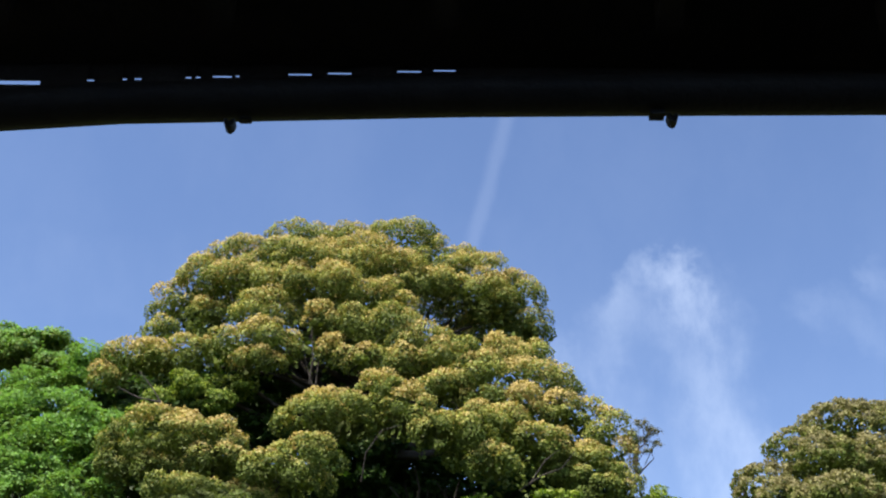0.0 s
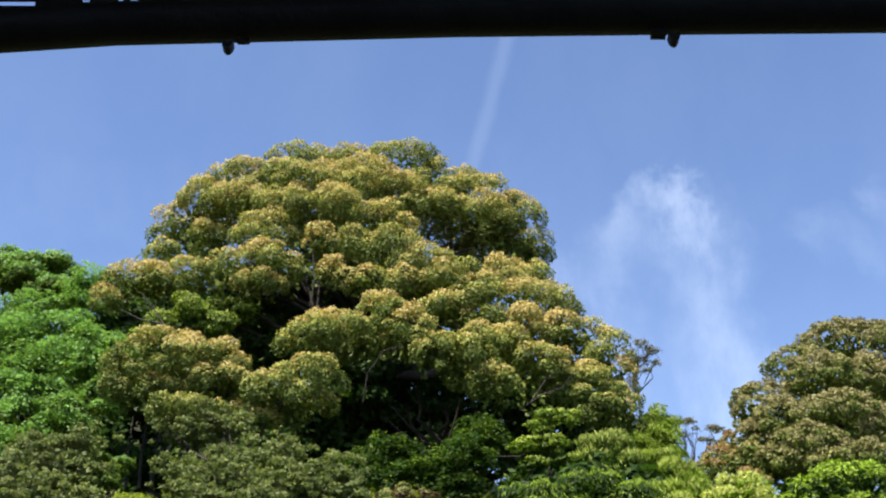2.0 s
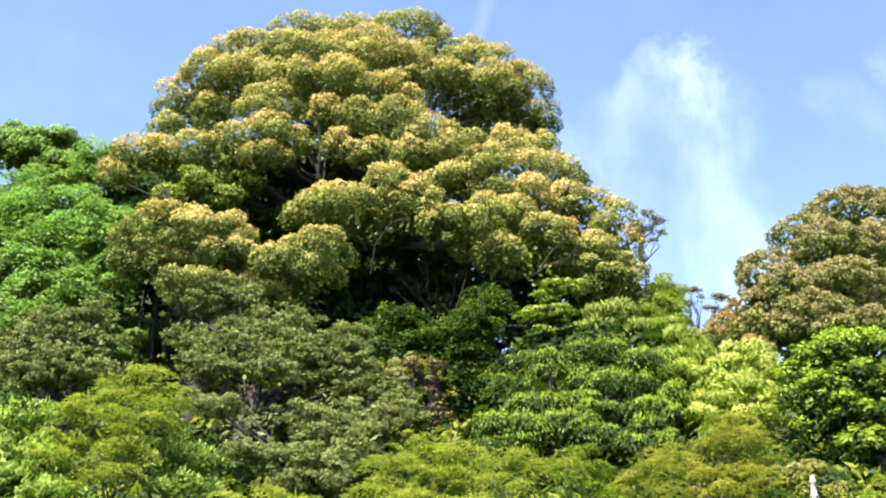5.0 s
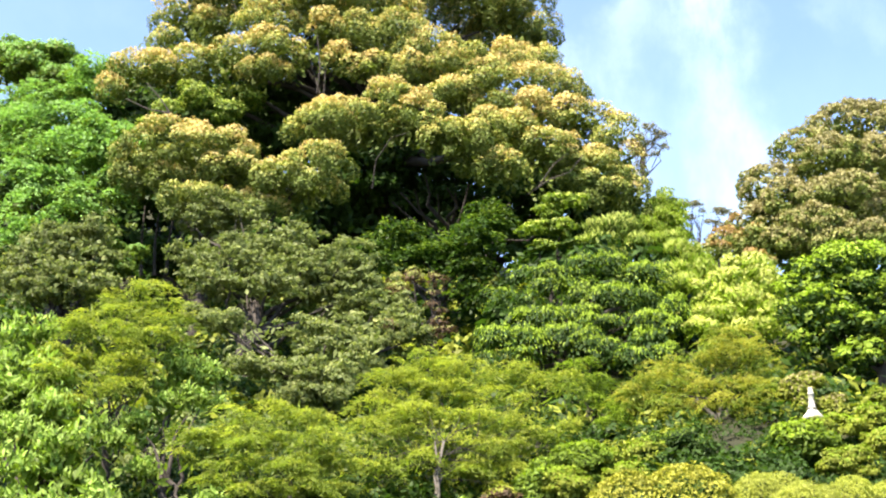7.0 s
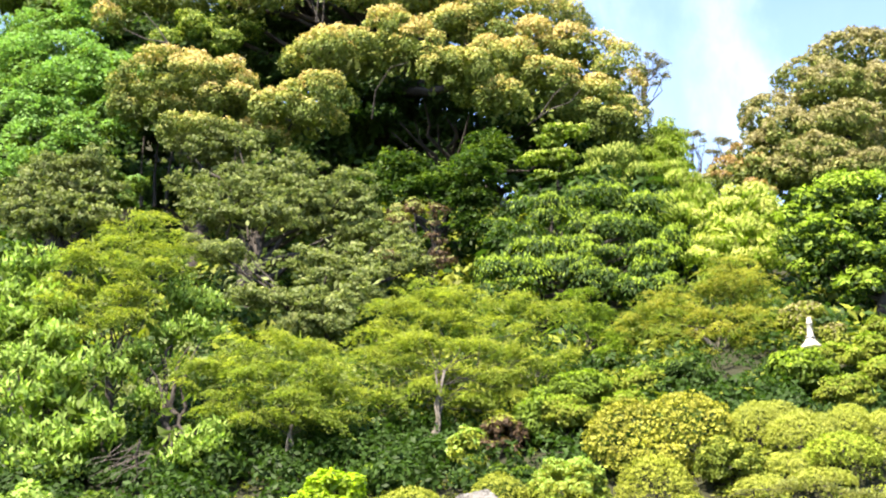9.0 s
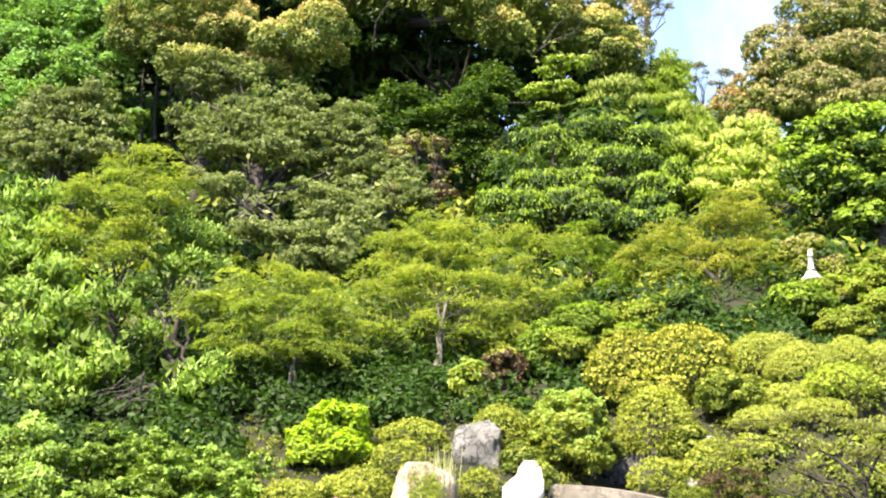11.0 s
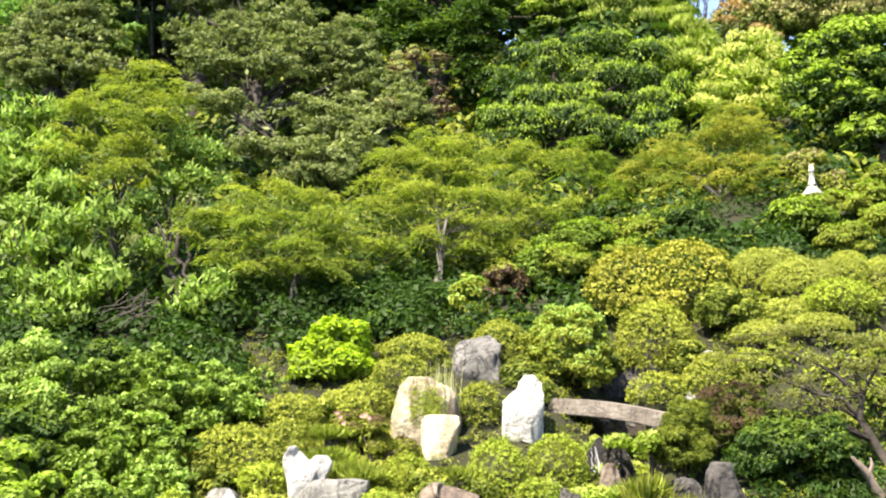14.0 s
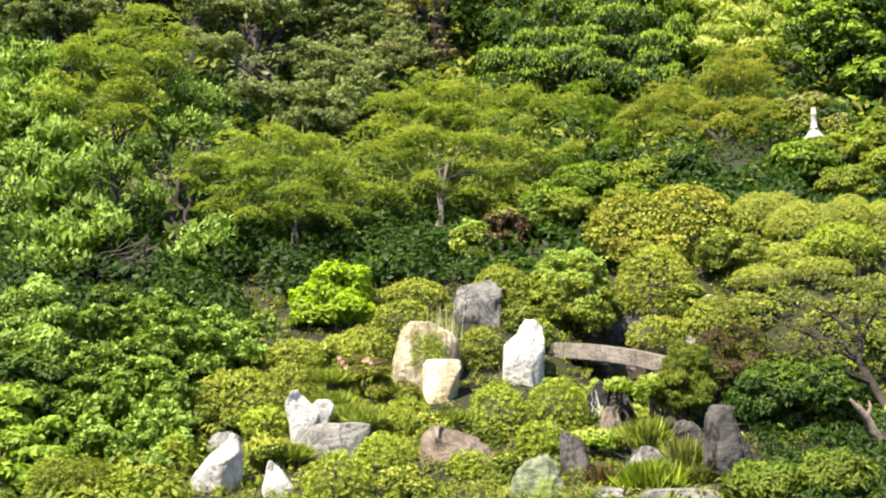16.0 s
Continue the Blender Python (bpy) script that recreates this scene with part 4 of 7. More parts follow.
tree("layered_tree", "deep green tree with drooping leafy fans in tiers", (3.18, 32.00),
     [(4.00, 33.40, 12.56, 1.19, 0.62, 0.28), (2.58, 33.00, 12.16, 0.94, 0.57, 0.26), (5.33, 33.20, 12.21, 0.95, 0.66, 0.30), (1.66, 32.40, 11.33, 0.72, 0.64, 0.29), (2.93, 32.60, 11.66, 0.76, 0.56, 0.26), (4.08, 32.40, 11.40, 0.95, 0.64, 0.29), (5.25, 32.40, 11.31, 0.85, 0.64, 0.29), (2.38, 31.80, 10.60, 0.80, 0.59, 0.27), (3.37, 31.80, 10.67, 0.64, 0.55, 0.25), (4.09, 31.50, 10.35, 0.73, 0.58, 0.26), (5.16, 31.60, 10.45, 0.73, 0.58, 0.27)]
     + [(6.02, 32.00, 10.95, 0.48, 0.44, 0.27), (1.28, 31.20, 9.95, 0.63, 0.49, 0.22), (2.08, 31.00, 9.78, 0.72, 0.53, 0.24), (3.14, 31.20, 9.97, 0.63, 0.49, 0.22), (3.75, 30.80, 9.59, 0.86, 0.44, 0.20), (5.19, 31.00, 9.79, 0.78, 0.53, 0.24), (5.87, 31.40, 10.19, 0.44, 0.40, 0.23), (0.91, 30.60, 9.20, 0.37, 0.33, 0.16), (1.75, 30.60, 9.30, 0.55, 0.40, 0.18), (4.49, 30.40, 9.19, 0.67, 0.40, 0.18), (5.54, 30.60, 9.35, 0.46, 0.40, 0.18)],
     leaf=0.125, slim=0.32, mats=(LEAF["deep"], LEAF["bright"]), girth=0.2, clump=0.30, seed=30, young=0.6, loose=True, droop=0.7, wild=0.5, density=1.1, cover=1.0, gaps=0.1, fill=0.25, spray=1.1, core=0.5)
tree("grey_tree", "dull grey-green evergreen with fine twiggy crown", (-5.79, 32.00),
     [(-7.28, 35.00, 14.37, 1.25, 1.12, 0.72), (-6.09, 35.00, 14.69, 0.68, 0.61, 0.66), (-8.12, 35.20, 14.72, 0.65, 0.58, 0.59), (-4.77, 34.40, 13.52, 0.93, 0.83, 0.77), (-6.20, 34.00, 13.23, 1.02, 0.92, 0.57), (-7.38, 33.40, 12.53, 0.82, 0.74, 0.68), (-5.60, 33.00, 12.31, 0.99, 0.89, 0.67), (-3.86, 32.60, 12.09, 1.05, 0.94, 0.84), (-2.80, 32.20, 11.96, 0.86, 0.77, 1.01), (-6.46, 32.60, 11.66, 0.97, 0.88, 0.60), (-2.44, 31.80, 11.11, 0.78, 0.70, 0.88), (-4.94, 32.00, 11.43, 0.95, 0.86, 0.53), (-1.66, 31.60, 10.65, 0.67, 0.60, 0.75), (-2.93, 32.20, 10.74, 0.68, 0.61, 0.53), (-3.81, 33.00, 11.46, 0.88, 0.79, 0.61)],
     leaf=0.12, slim=0.4, mats=(LEAF["grey_green"], LEAF["sage"]), girth=0.2, clump=0.2, seed=31, young=0.38, loose=True, wild=0.8, flat=0.6, density=0.9, rough=0.28, cover=1.0, gaps=0.12, twigs=1, fill=0.15, core=0.8, fluff=0.4)
tree("grey_tree", "grey-green evergreen with pale outer leaves", (-2.62, 29.00),
     [(-3.58, 30.60, 9.86, 0.84, 0.75, 0.39), (-2.79, 30.00, 9.29, 0.88, 0.79, 0.49), (-2.12, 30.60, 9.70, 0.74, 0.67, 0.61), (-3.87, 28.60, 8.38, 0.96, 0.86, 0.41), (-2.83, 28.40, 8.05, 0.80, 0.72, 0.51), (-4.89, 28.60, 8.41, 0.69, 0.62, 0.36), (-2.20, 29.00, 8.60, 0.67, 0.60, 0.58), (-5.76, 30.40, 9.95, 0.71, 0.64, 0.39), (-1.11, 31.00, 9.80, 0.65, 0.59, 0.79), (-3.20, 28.20, 7.61, 0.82, 0.74, 0.35), (-6.61, 30.60, 10.19, 0.65, 0.58, 0.45)],
     leaf=0.11, slim=0.4, mats=(LEAF["grey_green"], LEAF["sage"]), girth=0.18, clump=0.19, seed=32, young=0.5, loose=True, wild=0.8, flat=0.6, density=0.95, rough=0.28, cover=1.0, gaps=0.12, twigs=1, fill=0.15, core=0.8, fluff=0.4)
tree("grey_tree", "muted olive shrub-like tree with purplish twigs", (-10.44, 32.00),
     [(-10.60, 33.60, 13.47, 1.01, 0.91, 0.63), (-11.67, 33.40, 13.16, 0.83, 0.74, 0.62), (-10.85, 33.00, 12.65, 1.06, 0.96, 0.67), (-10.02, 33.20, 12.65, 0.61, 0.55, 0.80), (-11.97, 32.80, 12.37, 0.81, 0.73, 0.61), (-10.91, 32.60, 11.97, 1.05, 0.94, 0.60), (-12.09, 32.40, 11.67, 0.80, 0.72, 0.66), (-9.89, 32.20, 11.52, 0.76, 0.68, 0.53), (-11.13, 32.00, 11.23, 0.85, 0.77, 0.53)],
     leaf=0.13, slim=0.42, mats=(LEAF["grey_green"], LEAF["sage"]), girth=0.16, clump=0.2, seed=33, young=0.36, loose=True, wild=0.8, flat=0.6, density=0.95, rough=0.28, cover=1.0, gaps=0.12, twigs=1, fill=0.15, core=0.8, fluff=0.4)
tree("broadleaf_tree", "small fresh green tree at the shaded wood edge", (-9.00, 33.00),
     [(-9.30, 34.00, 12.95, 0.47, 0.43, 0.37), (-9.38, 33.60, 12.43, 0.43, 0.39, 0.32), (-9.84, 34.20, 13.32, 0.29, 0.26, 0.23)],
     leaf=0.15, mats=(LEAF["fresh"], LEAF["spring"]), girth=0.08, clump=0.3, seed=34, young=0.45)
tree("withered_tree", "reddish brown withered foliage on a half-dead tree", (-0.45, 32.00),
     [(-0.42, 32.00, 11.12, 0.34, 0.31, 0.74), (-1.26, 33.00, 11.91, 0.54, 0.49, 0.35), (-0.22, 31.60, 10.10, 0.39, 0.35, 0.33), (-0.59, 31.20, 9.84, 0.45, 0.40, 0.25), (-1.63, 31.00, 9.98, 0.39, 0.35, 0.25), (-1.55, 32.40, 11.36, 0.41, 0.37, 0.30)],
     leaf=0.12, mats=(LEAF["red_brown"], LEAF["olive"], LEAF["sage"]), girth=0.1, clump=0.26, seed=35, young=0.45, cover=0.9, gaps=0.25, twigs=3, fill=0.05, even=True)


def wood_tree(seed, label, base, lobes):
    """A tree of the shaded wood behind the rest, added with dark leaves as painted shade in the gaps."""
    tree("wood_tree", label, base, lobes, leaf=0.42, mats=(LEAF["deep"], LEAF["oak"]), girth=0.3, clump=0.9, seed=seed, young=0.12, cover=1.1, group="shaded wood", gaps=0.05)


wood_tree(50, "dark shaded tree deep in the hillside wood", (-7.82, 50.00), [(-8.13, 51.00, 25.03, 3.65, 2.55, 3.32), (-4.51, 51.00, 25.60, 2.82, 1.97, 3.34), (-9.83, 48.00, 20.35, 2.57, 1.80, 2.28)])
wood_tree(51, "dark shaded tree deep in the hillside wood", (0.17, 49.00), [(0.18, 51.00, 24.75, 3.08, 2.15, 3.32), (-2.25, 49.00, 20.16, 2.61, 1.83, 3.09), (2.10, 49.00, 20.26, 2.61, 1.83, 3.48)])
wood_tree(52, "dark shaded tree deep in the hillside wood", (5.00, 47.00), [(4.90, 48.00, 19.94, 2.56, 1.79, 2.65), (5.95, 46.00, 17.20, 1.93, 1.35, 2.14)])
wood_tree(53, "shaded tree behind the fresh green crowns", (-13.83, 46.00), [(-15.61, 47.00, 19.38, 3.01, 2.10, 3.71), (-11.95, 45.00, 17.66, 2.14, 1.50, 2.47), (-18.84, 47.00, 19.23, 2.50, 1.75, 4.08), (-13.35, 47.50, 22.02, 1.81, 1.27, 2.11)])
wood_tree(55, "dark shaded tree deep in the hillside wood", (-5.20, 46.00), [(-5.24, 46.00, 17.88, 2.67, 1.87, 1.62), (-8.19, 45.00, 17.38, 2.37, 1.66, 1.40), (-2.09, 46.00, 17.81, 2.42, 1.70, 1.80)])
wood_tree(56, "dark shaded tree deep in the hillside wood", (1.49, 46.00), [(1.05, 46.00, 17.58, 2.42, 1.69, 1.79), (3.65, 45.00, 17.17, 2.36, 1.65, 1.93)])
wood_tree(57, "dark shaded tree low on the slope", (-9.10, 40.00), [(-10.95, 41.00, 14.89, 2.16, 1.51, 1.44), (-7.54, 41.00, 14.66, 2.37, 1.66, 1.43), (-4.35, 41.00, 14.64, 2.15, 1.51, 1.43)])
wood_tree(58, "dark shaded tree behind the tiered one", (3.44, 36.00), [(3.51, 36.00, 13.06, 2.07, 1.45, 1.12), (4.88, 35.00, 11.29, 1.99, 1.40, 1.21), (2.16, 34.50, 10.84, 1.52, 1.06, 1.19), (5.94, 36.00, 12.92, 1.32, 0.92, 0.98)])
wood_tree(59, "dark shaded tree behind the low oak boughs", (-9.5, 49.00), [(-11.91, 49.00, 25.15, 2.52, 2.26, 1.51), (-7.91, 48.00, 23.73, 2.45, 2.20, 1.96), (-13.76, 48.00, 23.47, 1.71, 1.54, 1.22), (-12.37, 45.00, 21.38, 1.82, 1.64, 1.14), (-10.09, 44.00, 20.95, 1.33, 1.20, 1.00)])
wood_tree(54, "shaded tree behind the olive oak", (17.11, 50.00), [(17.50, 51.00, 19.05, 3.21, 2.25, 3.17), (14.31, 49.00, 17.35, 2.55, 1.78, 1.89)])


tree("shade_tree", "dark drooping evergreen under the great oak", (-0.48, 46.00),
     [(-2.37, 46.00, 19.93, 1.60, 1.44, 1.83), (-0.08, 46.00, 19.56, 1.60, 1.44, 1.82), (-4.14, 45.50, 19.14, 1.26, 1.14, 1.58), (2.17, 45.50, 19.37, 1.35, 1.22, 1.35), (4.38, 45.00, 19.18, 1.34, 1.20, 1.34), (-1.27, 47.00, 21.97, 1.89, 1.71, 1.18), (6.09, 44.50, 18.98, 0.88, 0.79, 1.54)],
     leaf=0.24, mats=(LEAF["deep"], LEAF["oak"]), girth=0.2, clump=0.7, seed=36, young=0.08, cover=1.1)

# ---------------------------------------------------------------- maples and the trees of the left slope
def maple(label, base, tiers, girth, seed, young, mats, **more):
    """A Japanese maple: thin stems and flat airy tiers of small leaves."""
    return tree("maple", label, base, tiers, **{"leaf": 0.13, "slim": 0.15, "mats": mats, "girth": girth, "clump": 0.27, "seed": seed, "young": young, "spray": 0.5, "wild": 0.7, "density": 0.62, "loose": True, "cover": 0.72, "gaps": 0.14, "bark": GREY_BARK, "twigs": 1, "limb_share": 0.25, "fill": 0.0, "core": 0.55, **more})


MAPLE = (LEAF["maple_green"], LEAF["maple"])
maple("yellow-green Japanese maple with flat feathery tiers", (-6.55, 22.90),
      [(-6.32, 24.00, 9.05, 0.53, 0.48, 0.29), (-6.98, 23.90, 8.81, 0.50, 0.45, 0.27), (-6.39, 23.70, 8.55, 0.95, 0.69, 0.31), (-5.59, 23.50, 8.32, 0.42, 0.38, 0.26), (-7.34, 23.50, 8.23, 0.54, 0.49, 0.24), (-6.56, 23.40, 8.09, 0.98, 0.57, 0.26), (-5.69, 23.30, 7.94, 0.58, 0.52, 0.23), (-7.84, 23.30, 7.59, 0.53, 0.48, 0.23), (-7.05, 23.10, 7.42, 0.64, 0.51, 0.23), (-6.18, 23.10, 7.59, 0.32, 0.29, 0.28), (-6.08, 23.00, 7.28, 0.57, 0.46, 0.21), (-7.52, 22.90, 7.16, 0.45, 0.41, 0.21), (-6.06, 22.80, 6.90, 0.43, 0.38, 0.20), (-6.67, 22.70, 6.73, 0.51, 0.45, 0.20), (-7.19, 22.70, 6.58, 0.33, 0.30, 0.20)],
      0.09, 40, 0.55, MAPLE, bark=BARK)
tree("broadleaf_tree", "pale green large-leaved tree in full sun", (-7.68, 22.00),
     [(-8.85, 24.00, 8.05, 0.61, 0.55, 0.45), (-8.35, 24.20, 8.22, 0.48, 0.43, 0.38), (-7.54, 23.00, 7.01, 0.58, 0.52, 0.36), (-8.22, 23.00, 6.74, 0.50, 0.45, 0.39), (-7.50, 22.40, 6.24, 0.66, 0.59, 0.38), (-7.91, 22.00, 5.80, 0.55, 0.49, 0.40), (-6.56, 22.00, 5.85, 0.43, 0.38, 0.34), (-6.99, 21.80, 5.45, 0.63, 0.57, 0.37), (-7.50, 21.60, 5.07, 0.62, 0.56, 0.42)]
     + [(-6.50, 21.50, 4.85, 0.53, 0.48, 0.36), (-6.08, 22.00, 5.63, 0.38, 0.34, 0.31), (-7.64, 21.30, 4.44, 0.52, 0.47, 0.47), (-6.74, 21.30, 4.24, 0.61, 0.55, 0.41), (-6.05, 21.40, 4.49, 0.41, 0.37, 0.36), (-8.69, 23.40, 7.27, 0.44, 0.39, 0.50), (-9.11, 23.00, 6.30, 0.62, 0.56, 1.46), (-7.05, 21.00, 3.79, 0.66, 0.60, 0.35)],
     leaf=0.16, slim=0.34, mats=(LEAF["fresh"], LEAF["pale"]), girth=0.14, clump=0.24, seed=41, young=0.95, cover=0.62, droop=0.8, up=0.5, gaps=0.2, fill=0.12, core=0.9, loose=True, flat=1.0, wild=0.8, fluff=0.5)
tree("broadleaf_tree", "light green tree with hanging pale leaves", (-5.21, 22.00),
     [(-5.43, 24.20, 7.37, 0.48, 0.43, 0.32), (-5.92, 23.80, 6.94, 0.41, 0.37, 0.28), (-5.03, 23.40, 6.69, 0.46, 0.41, 0.37), (-4.80, 23.80, 7.11, 0.34, 0.30, 0.38), (-5.81, 24.40, 7.65, 0.35, 0.31, 0.23), (-5.90, 22.80, 6.08, 0.37, 0.33, 0.30), (-5.59, 23.20, 6.54, 0.33, 0.29, 0.21), (-5.64, 22.20, 5.09, 0.36, 0.32, 0.29), (-4.49, 21.60, 4.16, 0.53, 0.47, 0.33), (-4.29, 21.80, 4.48, 0.35, 0.31, 0.25), (-4.83, 21.40, 3.90, 0.41, 0.37, 0.27)],
     leaf=0.135, slim=0.34, mats=(LEAF["fresh"], LEAF["pale"]), girth=0.1, clump=0.25, seed=42, young=0.85, cover=0.6, droop=0.9, up=0.5, gaps=0.2, fill=0.1, core=0.7, loose=True, flat=1.0, wild=0.8, fluff=0.5)
maple("golden green Japanese maple with low spreading boughs", (-2.92, 21.90),
      [(-3.47, 23.00, 6.32, 0.70, 0.63, 0.34), (-2.65, 23.00, 6.21, 0.63, 0.57, 0.34), (-4.11, 23.00, 6.11, 0.52, 0.46, 0.27), (-4.66, 22.60, 5.80, 0.59, 0.53, 0.24), (-3.66, 22.60, 5.77, 0.92, 0.73, 0.33), (-2.54, 22.60, 5.66, 0.72, 0.65, 0.33), (-4.82, 22.40, 5.48, 0.39, 0.35, 0.22), (-3.94, 22.20, 5.24, 0.82, 0.62, 0.28), (-2.90, 22.20, 5.23, 0.71, 0.62, 0.28), (-2.12, 22.60, 5.39, 0.39, 0.35, 0.27), (-4.25, 22.00, 4.91, 0.47, 0.42, 0.24), (-3.37, 22.00, 4.80, 0.81, 0.56, 0.26), (-2.53, 22.20, 4.82, 0.53, 0.48, 0.26), (-1.98, 22.40, 4.79, 0.39, 0.35, 0.24)],
      0.045, 43, 0.5, MAPLE, stems=2, trunk_top=(-2.86, 22.30, 5.09))
maple("broad light green Japanese maple with layered airy tiers", (-0.37, 23.30),
      [(-0.73, 25.60, 7.89, 0.58, 0.52, 0.33), (0.18, 25.50, 7.68, 0.68, 0.61, 0.33), (1.03, 25.60, 7.59, 0.68, 0.61, 0.33), (1.81, 25.50, 7.42, 0.45, 0.41, 0.28), (2.49, 25.60, 7.58, 0.48, 0.43, 0.31), (-1.19, 25.20, 7.47, 0.67, 0.60, 0.30), (-0.42, 25.00, 7.15, 0.79, 0.71, 0.32), (0.59, 25.00, 7.08, 0.66, 0.60, 0.30), (1.53, 25.00, 6.96, 0.51, 0.46, 0.30), (-1.40, 24.70, 6.82, 0.56, 0.50, 0.29), (-0.47, 24.50, 6.58, 0.86, 0.69, 0.31), (0.57, 24.50, 6.51, 0.57, 0.52, 0.27), (1.21, 24.60, 6.44, 0.43, 0.39, 0.29)]
     + [(1.83, 24.60, 6.23, 0.50, 0.45, 0.27), (2.36, 24.70, 6.31, 0.38, 0.35, 0.24), (1.41, 24.40, 5.92, 0.40, 0.36, 0.22), (-1.72, 24.40, 6.28, 0.43, 0.39, 0.29), (-1.08, 24.20, 6.15, 0.54, 0.49, 0.26), (-0.01, 24.10, 5.93, 0.63, 0.57, 0.26), (0.72, 24.10, 5.87, 0.54, 0.48, 0.26), (-1.55, 23.70, 5.40, 0.57, 0.52, 0.28), (-0.62, 23.70, 5.57, 0.62, 0.56, 0.28), (0.54, 23.70, 5.39, 0.62, 0.56, 0.28), (1.21, 23.90, 5.34, 0.44, 0.39, 0.30), (0.86, 23.70, 4.98, 0.46, 0.41, 0.23), (-1.75, 23.50, 4.86, 0.41, 0.37, 0.23)],
      0.055, 44, 0.62, MAPLE, stems=3, trunk_top=(-0.29, 23.80, 5.83))
maple("fresh green maple leaning from behind a shrub", (3.35, 28.20),
      [(2.92, 28.00, 8.27, 0.52, 0.47, 0.36), (3.29, 27.80, 7.89, 0.49, 0.44, 0.33), (2.62, 27.80, 7.76, 0.41, 0.37, 0.28), (3.56, 27.20, 6.85, 0.32, 0.29, 0.32), (3.79, 27.40, 7.21, 0.29, 0.27, 0.27), (3.38, 27.60, 7.45, 0.32, 0.29, 0.27)],
      0.08, 45, 0.7, (LEAF["fresh"], LEAF["bright"]), leaf=0.11, bark=BARK)
maple("rusty yellow-green maple with vase-shaped stems", (5.97, 27.00),
      [(6.69, 28.30, 9.08, 0.87, 0.78, 0.43), (5.99, 28.00, 8.46, 0.80, 0.72, 0.42), (6.86, 28.00, 8.62, 0.75, 0.67, 0.42), (7.15, 27.70, 8.18, 0.44, 0.39, 0.55), (5.01, 27.80, 8.18, 0.74, 0.67, 0.33), (4.43, 27.60, 7.84, 0.62, 0.56, 0.30), (5.56, 27.40, 7.73, 0.89, 0.78, 0.35), (6.63, 27.30, 7.66, 0.62, 0.55, 0.35), (4.48, 27.20, 7.37, 0.61, 0.55, 0.30), (5.34, 27.10, 7.15, 0.72, 0.64, 0.29), (6.22, 27.00, 7.21, 0.61, 0.55, 0.29), (7.10, 27.20, 7.38, 0.32, 0.29, 0.48), (4.86, 27.00, 6.84, 0.53, 0.47, 0.27), (4.00, 27.40, 7.54, 0.40, 0.36, 0.24), (5.78, 26.90, 6.72, 0.47, 0.42, 0.24), (6.70, 27.00, 6.93, 0.39, 0.36, 0.24)],
      0.13, 46, 0.6, (LEAF["maple_green"], LEAF["maple_rust"]), stems=3)

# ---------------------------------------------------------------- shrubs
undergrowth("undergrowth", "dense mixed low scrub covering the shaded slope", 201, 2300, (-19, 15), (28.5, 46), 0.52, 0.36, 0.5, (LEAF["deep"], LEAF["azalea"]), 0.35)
undergrowth("undergrowth", "mixed low scrub on the bank above the maples", 211, 900, (-12, 11), (23.5, 29), 0.36, 0.17, 0.5, (LEAF["deep"], LEAF["azalea"]), 0.35,
            keep_out=[(6.9, 8.7, 23.6, 26.0), (-0.9, 0.8, 20.4, 24.2), (-3.7, -2.0, 20.4, 22.8), (5.2, 7.0, 24.6, 27.4)])
undergrowth("undergrowth", "low leafy ground cover on the left bank", 202, 420, (-10, -3.4), (12.2, 18.6), 0.28, 0.12, 0.5, (LEAF["azalea"], LEAF["fresh"]), 0.4)
undergrowth("undergrowth", "low leafy ground cover on the right bank", 203, 420, (4.6, 11), (16.8, 22.5), 0.24, 0.10, 0.5, (LEAF["box"], LEAF["azalea"]), 0.4)
# the next two carry the pine's and maples' shade in their dark leaf colour
undergrowth("ground_cover", "low plants coloured dark for the shade of the pine", 206, 650, (4.0, 9.5), (13.8, 18.6), 0.19, 0.10, 0.4, (LEAF["deep"], LEAF["box"]), 0.15)
undergrowth("undergrowth", "leafy scrub at the foot of the maples, coloured dark for their shade", 207, 1150, (-10, 6.5), (18.6, 24.5), 0.32, 0.15, 0.45, (LEAF["deep"], LEAF["box"]), 0.02, keep_out=[(0.6, 6.5, 18.2, 21.6), (-3.4, 1.8, 18.2, 20.8), (0.2, 1.7, 22.0, 23.4)], tall=1.15)
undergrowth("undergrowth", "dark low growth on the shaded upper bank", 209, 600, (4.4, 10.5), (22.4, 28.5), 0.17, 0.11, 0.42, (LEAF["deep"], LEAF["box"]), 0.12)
undergrowth("undergrowth", "grey-green scrub between the trees of the slope", 208, 400, (-14, -1.5), (23.5, 37), 0.5, 0.2, 0.42, (LEAF["deep"], LEAF["grey_green"]), 0.55)
undergrowth("grass", "tufts of fine grass between the garden stones", 204, 3000, (-4.2, 4.6), (14.0, 20.8), 0.055, 0.10, 0.16, (LEAF["azalea"], LEAF["reed"]), 0.35, tall=1.3, keep_out=[(2.15, 3.35, 15.0, 20.5)])
undergrowth("grass", "soft light green grass between the garden stones", 210, 1900, (-2.4, -0.5), (16.2, 19.2), 0.06, 0.10, 0.14, (LEAF["clipped"], LEAF["straw"]), 0.5, tall=1.3)
undergrowth("ground_cover", "low leafy plants between the garden stones", 205, 1600, (-5.4, 6.4), (13.6, 25.0), 0.085, 0.075, 0.3, (LEAF["box"], LEAF["azalea"]), 0.5, tall=1.0, keep_out=[(2.15, 3.35, 15.0, 20.5)])
